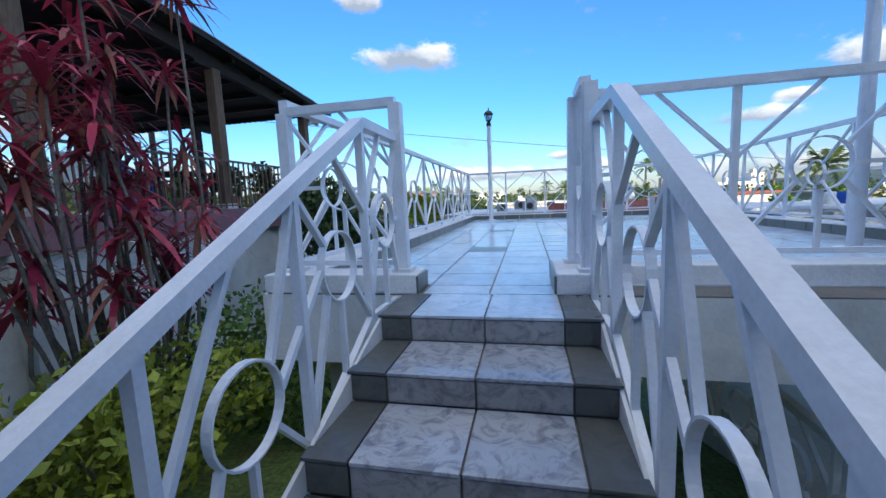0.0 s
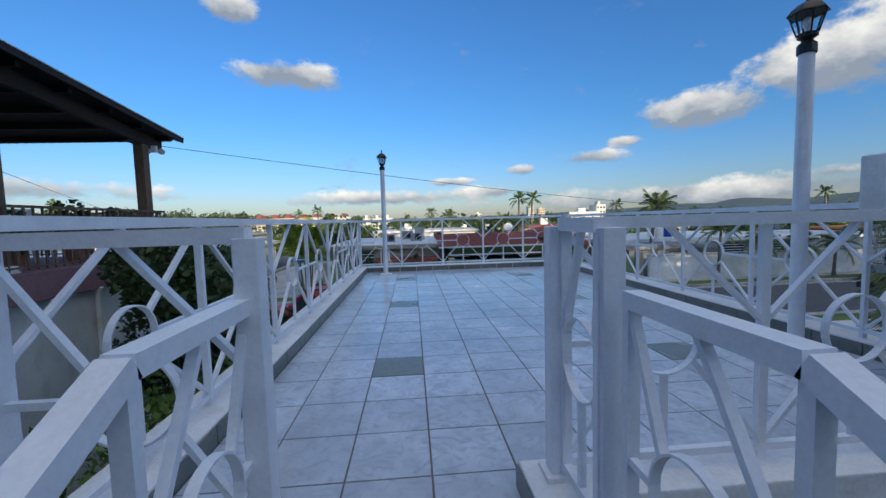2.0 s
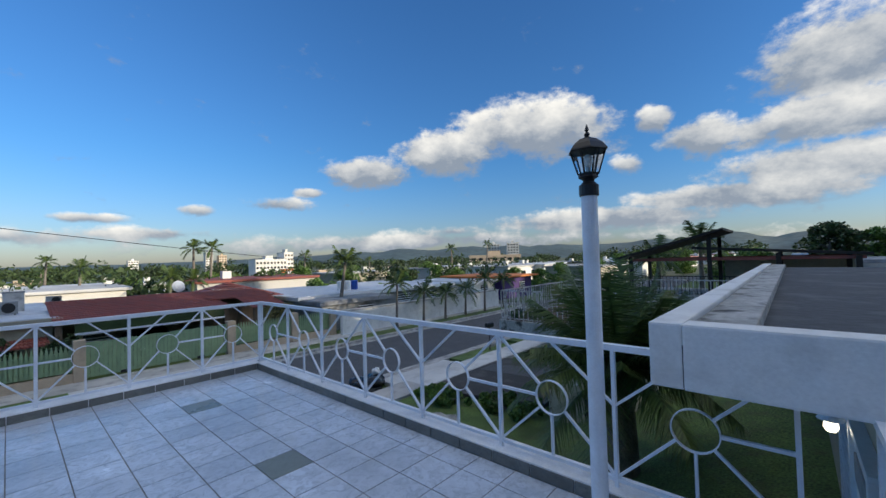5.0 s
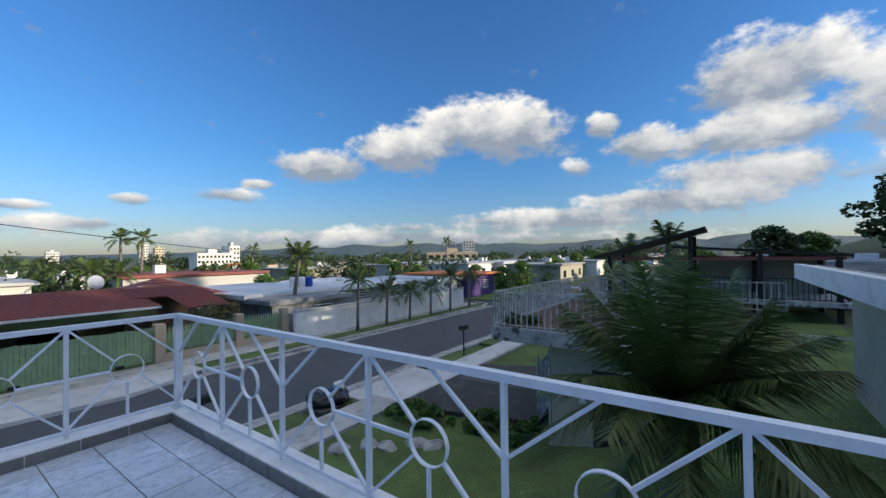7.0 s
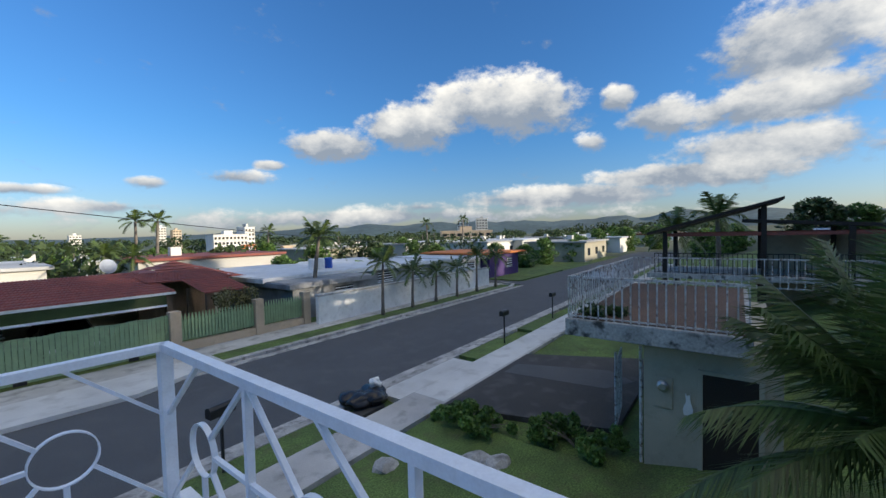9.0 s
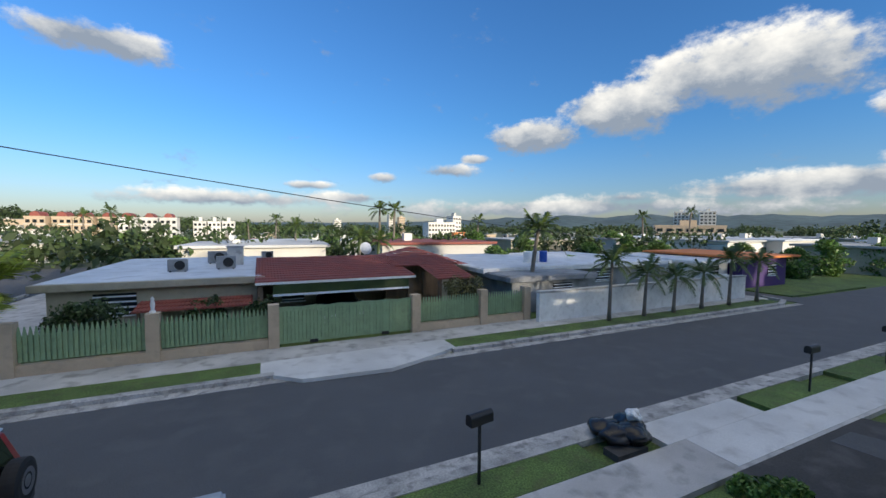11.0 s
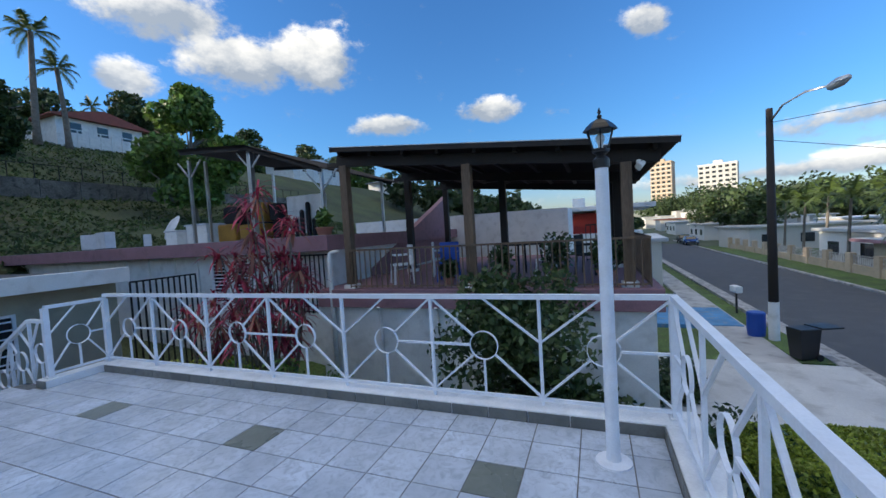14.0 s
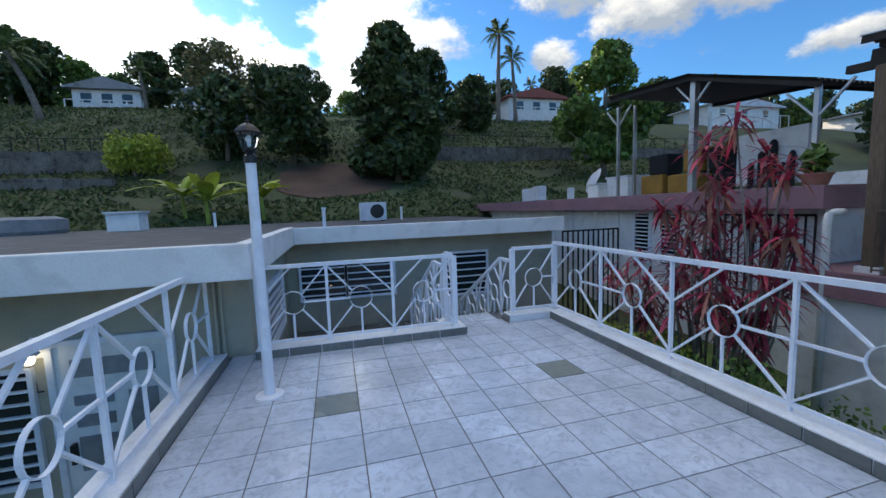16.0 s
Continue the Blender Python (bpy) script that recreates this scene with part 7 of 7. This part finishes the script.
for k, (x, y) in enumerate(((6.9, -14.6), (7.9, -15.2), (4.9, -14.8))):
    t = thing("banana_plant", x, y, ground_height(x, y), 0, "banana plant with broad green leaves", "banana plant", "banana plants")
    rng = np.random.default_rng(230 + k)
    bm = B()
    tube(bm, [(0, 0, 0), (0.05, 0, 1.1)], [0.09, 0.06], 8)
    part("stem", bm, "leaf_lime", t)
    V, F = [], []
    for j in range(9):
        a, el, L = j * 2.4, rng.uniform(0.3, 1.25), rng.uniform(1.4, 2.2)
        prev = None
        for i in range(6):
            u = i / 5
            c = Vector((math.cos(a) * L * u * math.cos(el), math.sin(a) * L * u * math.cos(el), 1.0 + L * (u * math.sin(el) - 0.45 * u * u)))
            w = 0.30 * math.sin(math.pi * (0.1 + 0.85 * u))
            s = Vector((-math.sin(a), math.cos(a), 0)) * w
            j0 = len(V)
            V += [tuple(c - s), tuple(c + s - Vector((0, 0, 0.05)))]
            if prev is not None:
                F.append((prev, prev + 1, j0 + 1, j0))
            prev = j0
    raw("leaves", V, F, "leaf_lime", t)

# bare soil on the slope
V, F = [], []
for j in range(15):
    for i in range(15):
        u, v = i / 7 - 1, j / 7 - 1
        x, y = 1.9 + 3.5 * u * math.sqrt(1 - v * v / 2) * (1 + 0.2 * noise.noise(Vector((u * 2, v * 2, 5)))), -22.3 + 4.2 * v * math.sqrt(1 - u * u / 2)
        V.append((x, y, ground_height(x, y) + 0.25 * noise.noise(Vector((x * 0.13, y * 0.13, 0))) * ramp(-y, 8, 16) + 0.07))
for j in range(14):
    for i in range(14):
        k = j * 15 + i
        F.append((k, k + 1, k + 16, k + 15))
tagged(raw("bare_soil", V, F, "soil"), "bare red-brown soil on the slope", "soil", "", "structure")


def hill_wall(name, x0, x1, y, h, label):
    """A stone retaining wall that steps with the slope, block by block."""
    n = max(1, int((x1 - x0) / 2.0))
    w = thing(name, 0, 0, 0, 0, label, "wall", "", "structure")
    for i in range(n):
        xa, xb = x0 + (x1 - x0) * i / n, x0 + (x1 - x0) * (i + 1) / n
        z = ground_height((xa + xb) / 2, y)
        part("panel", box(B(), xa + 0.01, xb - 0.01, y - 0.15, y + 0.15, z - 0.8, z + h + 0.06 * (i % 2), 0.02), "stone_dark", w)
    return w


hill_wall("retaining_wall", 13, 34, -25, 1.1, "dark mouldy stone retaining wall on the slope")
hill_wall("retaining_wall", 13, 34, -21.5, 0.5, "lower mouldy stone retaining wall")
hill_wall("retaining_wall", -34, -5, -27.5, 0.9, "dark mouldy stone retaining wall on the slope")
for x0, x1, y in ((-34, -5, -27.4), (13, 34, -24.9), (-4, 3, -10.8)):
    z = ground_height((x0 + x1) / 2, y) + (0.9 if y < -20 else 0.0)
    t = bar_railing("chain_fence", (x0, y, z), (x1, y, z), 0.0, 1.0, 1.2, "charcoal", "dark metal fence along the slope", 0.02)


def hill_house(x, y, w, wall, roof, label):
    z = ground_height(x, y)
    h = thing("hill_house", x, y, z, 0, label, "house")
    part("wall", box(B(), -w, w, -3, 3, -1.5, 2.4), wall, h)
    part("roof", prism(B(), [(-w - 0.6, 2.35), (0, 3.5), (w + 0.6, 2.35), (w + 0.6, 2.2), (-w - 0.6, 2.2)], -3.6, 3.6), roof, h)
    for k in (-0.6, 0.0, 0.6):
        part("window", box(B(), k * w - 0.5, k * w + 0.5, 3.002, 3.03, 0.8, 1.8), "glass", h)
    part("porch_rail", box(B(), -w, w, 4.4, 4.46, 0.7, 0.78), "white", h)
    for k in range(9):
        part("porch_post", box(B(), -w + k * w / 4 - 0.04, -w + k * w / 4 + 0.04, 4.38, 4.48, -1.0, 0.75), "white", h)
    return h


hill_house(-24.5, -48, 4.0, "white", "clay", "white hill house with an orange tile roof")
hill_house(25.5, -53, 3.2, "white", "roof_grey", "pale house on the crest against the sun")
hill_house(16.0, -54, 3.2, "white", "roof_grey", "low pale house on the crest against the sun")
hill_house(-58, -46, 7, "white", "roof_white", "long white house on the hill")
hill_house(-84, -42, 6, "white", "roof_grey", "white house far along the hill")

# trees along the crest, copies of a few
proto = [tree("crest_tree", 34, -50, ground_height(34, -50), 7.5, 3.6, "leaf_dark", 3600, 0.36, 241, 0.25, "dark leafy tree on the crest", 0.12),
         tree("crest_tree", 30, -54, ground_height(30, -54), 6.0, 3.2, "leaf", 3000, 0.34, 242, 0.22, "green tree on the crest", 0.12),
         tree("crest_tree", -32, -52, ground_height(-32, -52), 8.5, 4.0, "leaf_dark", 4000, 0.38, 243, 0.25, "tall dark tree on the crest", 0.12)]
for p in proto:
    p["group"] = "crest trees"
rng = np.random.default_rng(17)
for k in range(46):
    x = -130 + k * 4.6 + rng.uniform(-2, 2)
    y = -55 + rng.uniform(-8, 3)
    if -31 < x < -14 and y > -56:
        y = -58.0
    copy_thing(proto[k % 3], pose(x, y, ground_height(x, y) - 0.3, 0, 0, rng.uniform(0, 360)) @ Matrix.Diagonal((1, 1, 1, 1)))
for x, y, k, q in ((62, -15, 1.0, 0), (66, -20, 1.15, 2), (64, -4.6, 0.78, 0), (70, -9, 0.8, 1), (52, -26, 1.0, 1)):
    copy_thing(proto[q], pose(x, y, ground_height(x, y) - 0.3, 0, 0, x * 37) @ Matrix.Diagonal((k * 1.25, k * 1.25, k, 1)))
for x, y, k in ((86, 26, 0.8), (94, 22, 0.85), (90, 32, 0.7), (102, 17, 0.9), (108, 28, 0.9), (118, 22, 0.9), (76, 7, 0.75), (84, 3, 0.8), (95, 5, 0.85), (-60, 6, 1), (-72, 8, 1), (-84, 9, 1), (-52, 3, 1), (-66, 27, 1), (-78, 28, 1), (-92, 27, 1), (-100, 10, 1)):
    copy_thing(proto[1 if x > 0 else abs(int(x)) % 3], pose(x, y, ground_height(x, y) - 0.4, 0, 0, x * 31) @ Matrix.Diagonal((k * 1.15, k * 1.15, k, 1)))
for x, y, k in ((15, 33, 0.42), (22, 36, 0.5), (27, 31, 0.4), (31, 44, 0.6), (38, 40, 0.5), (45, 36, 0.55), (52, 46, 0.6), (58, 34, 0.5), (20, 52, 0.6), (10, 56, 0.6), (2, 50, 0.5), (-6, 55, 0.6), (35, 62, 0.7), (48, 66, 0.7), (62, 58, 0.7), (-14, 70, 0.7), (24, 74, 0.7), (56, 25, 0.6), (62, 22.5, 0.55), (50, 25, 0.5), (69, 23.5, 0.6), (75, 27, 0.6)):
    copy_thing(proto[1], pose(x, y, ground_height(x, y) - 0.2, 0, 0, x * 41 + y) @ Matrix.Diagonal((k * 1.1, k * 1.1, k, 1)))
# rough grass and weeds on the slope
rng = np.random.default_rng(77)
xy = np.stack([rng.uniform(-34, 34, 60000), -14 - 34 * rng.uniform(0, 1, 60000) ** 1.3], 1)
tufts = [(x, y, ground_height(x, y) + 0.25 * noise.noise(Vector((x * 0.13, y * 0.13, 0))) * ramp(-y, 8, 16) + rng.uniform(0.0, 0.16)) for x, y in xy
         if noise.noise(Vector((x * 0.35, y * 0.35, 3))) > -0.35 and not (-1.9 < x < 5.6 and -26.5 < y < -18.2)]
wv, wf = leaf_mesh(np.array(tufts), 0.13, rng, 0.0, 2.2)
tagged(raw("rough_grass", wv, wf, "weed"), "rough weedy grass tufts on the slope", "grass", "", "stuff")

# ---- the town and the distance ----


def town_house(seed, wall, roof, w, d, h, label):
    t = thing("town_house", 0, 0, -500, 0, label, "house", "town houses")
    part("wall", box(B(), -w, w, -d, d, -2, h - 0.25), wall, t)
    part("roof", box(B(), -w - 0.4, w + 0.4, -d - 0.4, d + 0.4, h - 0.25, h, 0.03), roof, t)
    rng = np.random.default_rng(seed)
    for k in range(3):
        x = -w + (k + 0.5) * 2 * w / 3
        part("window", box(B(), x - 0.7, x + 0.7, -d - 0.05, -d + 0.02, 0.9, 2.0), "glass", t)
    part("tank", box(B(), w * 0.3, w * 0.3 + 0.9, 0, 0.9, h, h + 0.8, 0.03), "far_white", t)
    return t


KINDS = [town_house(1, "far_white", "far_roof", 6, 5, 3.1, "white town house with a flat pale roof"),
         town_house(2, "cream", "far_roof", 7, 4.5, 3.1, "cream town house with a flat pale roof"),
         town_house(3, "far_white", "roof_white", 5.5, 6, 3.2, "white town house with a sealed white roof"),
         town_house(4, "tan", "far_roof", 6, 5, 5.6, "two-storey tan town house"),
         town_house(5, "far_white", "clay", 6, 5, 3.3, "white town house with a red roof")]
rng = np.random.default_rng(23)
spots = []
for row in range(15):
    y = 46 + row * 15 + row * row * 1.3
    step = 17 + row * 1.6
    for col in range(-14, 26):
        x = col * step + rng.uniform(-3, 3) + (row % 2) * 7
        yy = y + rng.uniform(-3, 3)
        if x < -12 - yy * 1.1 or x > 70 + yy * 1.15 or -18.5 < x < -11.5 and yy < 70:
            continue
        if 28 < x < 64 and yy < 52:
            continue
        if rng.uniform() < 0.16:
            continue
        spots.append((x, yy))
for k in range(26):
    spots.append((66 + k * 14 + rng.uniform(-2, 2), 27 + rng.uniform(-2, 2) + (k % 2) * 16))
for k in range(14):
    spots.append((-36 - k * 13.5, 30 + rng.uniform(-2, 2) + (k % 2) * 14))
for k in range(12):
    spots.append((-34 - k * 14, 2.0 + rng.uniform(-1.5, 1.5)))
first = set()
for x, y in spots:
    k = int(rng.choice(5, p=[0.34, 0.2, 0.26, 0.08, 0.12]))
    k = 0 if k == 3 and y < 95 else k
    m = pose(x, y, ground_height(x, y), 0, 0, rng.choice([0, 0, 90, 180]) + rng.uniform(-6, 6))
    if k not in first:
        first.add(k)
        KINDS[k].matrix_world = m
    else:
        copy_thing(KINDS[k], m)


def woods(name, centres, material, per, leaf, label, seed):
    """Many far trees as one sheet of leaf clumps."""
    rng = np.random.default_rng(seed)
    P = []
    for x, y, s in centres:
        z = ground_height(x, y)
        cl = [(x + rng.normal() * s * 0.5, y + rng.normal() * s * 0.5, z + s * rng.uniform(0.35, 1.25), s * 0.6, s * 0.6, s * 0.5) for _ in range(5)]
        P.append(crown_points(per, cl, rng, 0.5))
    ob = leaves(name, np.concatenate(P), leaf, material, None, rng)
    return tagged(ob, label, "trees", "", "stuff")


c = []
for k in range(420):                                  # trees among the houses
    y = 42 + 330 * rng.uniform() ** 1.5
    x = rng.uniform(-30 - 0.9 * y, 60 + 1.1 * y)
    if -19 < x < -11 and y < 65:
        continue
    c.append((x, y, rng.uniform(1.6, 3.2) * (1 + y / 400)))
woods("town_trees", c, "far_wood", 210, 0.46, "scattered green trees among the town houses", 31)
c = []
for k in range(330):                                  # wooded rise to the north-west
    a = rng.uniform(0, 1)
    x, y = -60 - 170 * rng.uniform(), 60 + 190 * a
    if x > -40 - y * 0.25:
        continue
    c.append((x, y, rng.uniform(3.5, 6.0)))
for k in range(120):
    c.append((-95 - 240 * rng.uniform(), 34 + 70 * rng.uniform(), rng.uniform(5.0, 8.5)))
for k in range(90):
    c.append((-60 - 200 * rng.uniform(), -8 - 26 * rng.uniform(), rng.uniform(3.0, 5.0)))
woods("wooded_rise", c, "far_wood", 400, 0.85, "dark wooded rise beyond the houses", 32)
c = [(700 * math.cos(a) * r, 700 * math.sin(a) * r, 7 + 5 * rng.uniform()) for a, r in zip(rng.uniform(0.05, 2.2, 520), rng.uniform(0.55, 1.9, 520))]
woods("far_trees", c, "far_wood", 200, 1.7, "far dark belts of trees beyond the town", 33)
for k in range(40):                                   # palms over the roofs
    y = 45 + 120 * rng.uniform()
    x = rng.uniform(-20 - 0.6 * y, 60 + 0.9 * y)
    if k < 3:
        src = palm("town_palm", x, y, ground_height(x, y), 6.0 + k, 2.0, 13, 300 + k, 0.15, (0.3, 0), "palm tree standing among the roofs", nseg=9)
        src["group"] = "town palms"
        PALMS = [src] if k == 0 else PALMS + [src]
    else:
        copy_thing(PALMS[k % 3], pose(x, y, ground_height(x, y), 0, 0, k * 50))


def block(name, x, y, w, d, h, wall, floors, bays_n, label, rz=0, crown=False, base=None):
    """A far block of flats with window recesses, floor bands and a roofline."""
    z = ground_height(x, y) if base is None else base
    t = thing(name, x, y, z, rz, label, "apartment building")
    part("wall", box(B(), -w / 2, w / 2, -d / 2, d / 2, 0, h), wall, t)
    fh, bw = h / floors, w / bays_n
    first = None
    for f in range(floors):
        for b in range(bays_n):
            if first is None:
                first = part("window", box(B(), -bw * 0.3, bw * 0.3, -0.12, 0.05, fh * 0.28, fh * 0.75), "glass", t)
                first.location = (-w / 2 + (b + 0.5) * bw, -d / 2, f * fh)
            else:
                share("window", first, pose(-w / 2 + (b + 0.5) * bw, -d / 2, f * fh), t)
        part("floor_band", box(B(), -w / 2 - 0.2, w / 2 + 0.2, -d / 2 - 0.3, -d / 2, f * fh, f * fh + fh * 0.12), "far_white", t)
    part("parapet", box(B(), -w / 2 - 0.2, w / 2 + 0.2, -d / 2 - 0.2, d / 2 + 0.2, h, h + fh * 0.25), wall, t)
    if crown:
        bm = B()
        prism(bm, [(-w * 0.25 + w * 0.25 * (1 - math.cos(a)), h + fh * 0.25 + fh * 0.7 * math.sin(a)) for a in [math.pi * k / 10 for k in range(11)]], -d / 2, d / 2)
        part("arched_roof", bm, "clay", t)
    else:
        part("stair_head", box(B(), -w * 0.12, w * 0.12, -d * 0.2, d * 0.2, h + fh * 0.25, h + fh), wall, t)
    return t


for k in range(7):
    block("apartment_building", -104 + k * 9.5, 280 + 3 * (k % 2), 8.2, 10, 17.5, "tan" if k < 4 else "far_white", 5, 3, "tan five-storey apartment building with arched roofs" if k < 4 else "white five-storey apartment building", 0, True, -13)
for k in range(3):
    block("apartment_building", -34 + k * 8, 300, 7, 10, 16, "far_white", 5, 3, "white five-storey apartment building", 0, False, -13)
block("hospital", 148, 330, 26, 14, 16, "far_white", 4, 9, "broad white institutional building", 0, False, -12)
block("hospital_wing", 164, 332, 8, 14, 22, "far_white", 6, 3, "white stair tower beside the broad building", 0, False, -12)
block("tower_block", 186, 600, 9, 9, 34, "far_white", 10, 3, "slim white tower block far off", 0, False, -16)
block("tower_block", 203, 600, 10, 9, 30, "tan", 9, 3, "slim tan tower block far off", 0, False, -16)
block("tower_block", 120, 700, 12, 9, 24, "far_white", 7, 4, "white tower block far off", 0, False, -14)
block("tower_block", 420, 286, 14, 12, 30, "far_white", 9, 4, "white twin tower far off", -55, False, -12)
block("tower_block", 420, 258, 14, 12, 30, "far_white", 9, 4, "white twin tower far off", -55, False, -12)
block("orange_building", 57, 112, 15, 9, 5.2, "orange", 2, 6, "orange two-storey building lit by the sun", -15, False, -8)
block("yellow_building", 72, 118, 13, 9, 4.6, "tan", 2, 5, "pale yellow two-storey building", -15, False, -8)
block("cream_building", 160, 108, 24, 12, 8, "tan", 3, 7, "cream three-storey building among trees", -50, False, -6)
block("tower_block", -380, 60, 16, 14, 44, "tan", 12, 4, "tall tan tower beyond the trees", 70, False, 4)
block("tower_block", -380, 100, 26, 14, 38, "far_white", 10, 6, "tall white slab block beyond the trees", 70, False, 4)

# hills on the horizon, their blue haze painted into the colour
V, F = [], []
n = 150
for i in range(n + 1):
    a = radians(-40 + 200 * i / n)
    r = 3300
    east = ramp(math.cos(a), 0.1, 0.8)
    top = 18 + 30 * abs(noise.noise(Vector((i * 0.11, 0, 3)))) + (55 + 90 * abs(noise.noise(Vector((i * 0.16, 4, 0)))) + 14 * noise.noise(Vector((i * 0.7, 0, 9)))) * east
    for rr, z in ((r - 900, -16), (r - 450, top * 0.45), (r, top), (r + 500, -16)):
        V.append((rr * math.cos(a), rr * math.sin(a), z))
for i in range(n):
    for k in range(3):
        a = 4 * i + k
        F.append((a, a + 4, a + 5, a + 1))
tagged(raw("distant_hills", V, F, "far_hill", smooth=True), "low hills on the horizon, painted with blue haze", "hills", "", "structure")

# ---- floor tiles, one by one ----
G = 0.33
DARK = {(0, -1), (0, 5), (0, 11), (6, -1), (6, 5), (6, 11)}
floor_tiles = thing("terrace_tiles", 0, 0, 0, 0, "pale blue-grey marbled floor tiles with a few olive ones", "floor tiles", "", "structure")
shared = {}


def floor_tile(i, j):
    x0, x1 = max(i * G, TX0 + 0.012), min((i + 1) * G, TX1 - 0.012)
    y0, y1 = max(j * G, TY0 if not (0 <= i <= 1) else -1.84), min((j + 1) * G, TY1 - 0.012)
    if x1 - x0 < 0.03 or y1 - y0 < 0.03:
        return
    w, d = round(x1 - x0, 4), round(y1 - y0, 4)
    mt = "tile_dark" if (i, j) in DARK else "tile"
    m = pose(x0, y0, random.uniform(-0.0006, 0.0006))
    if (w, d, mt) in shared:
        share("tile", shared[w, d, mt], m, floor_tiles)
    else:
        ob = part("tile", box(B(), 0.004, w - 0.004, 0.004, d - 0.004, -0.005, 0.0, 0.0015), mt, floor_tiles)
        ob.matrix_local = m
        shared[w, d, mt] = ob


for i in range(-2, 10):
    for j in range(-7, 15):
        floor_tile(i, j)
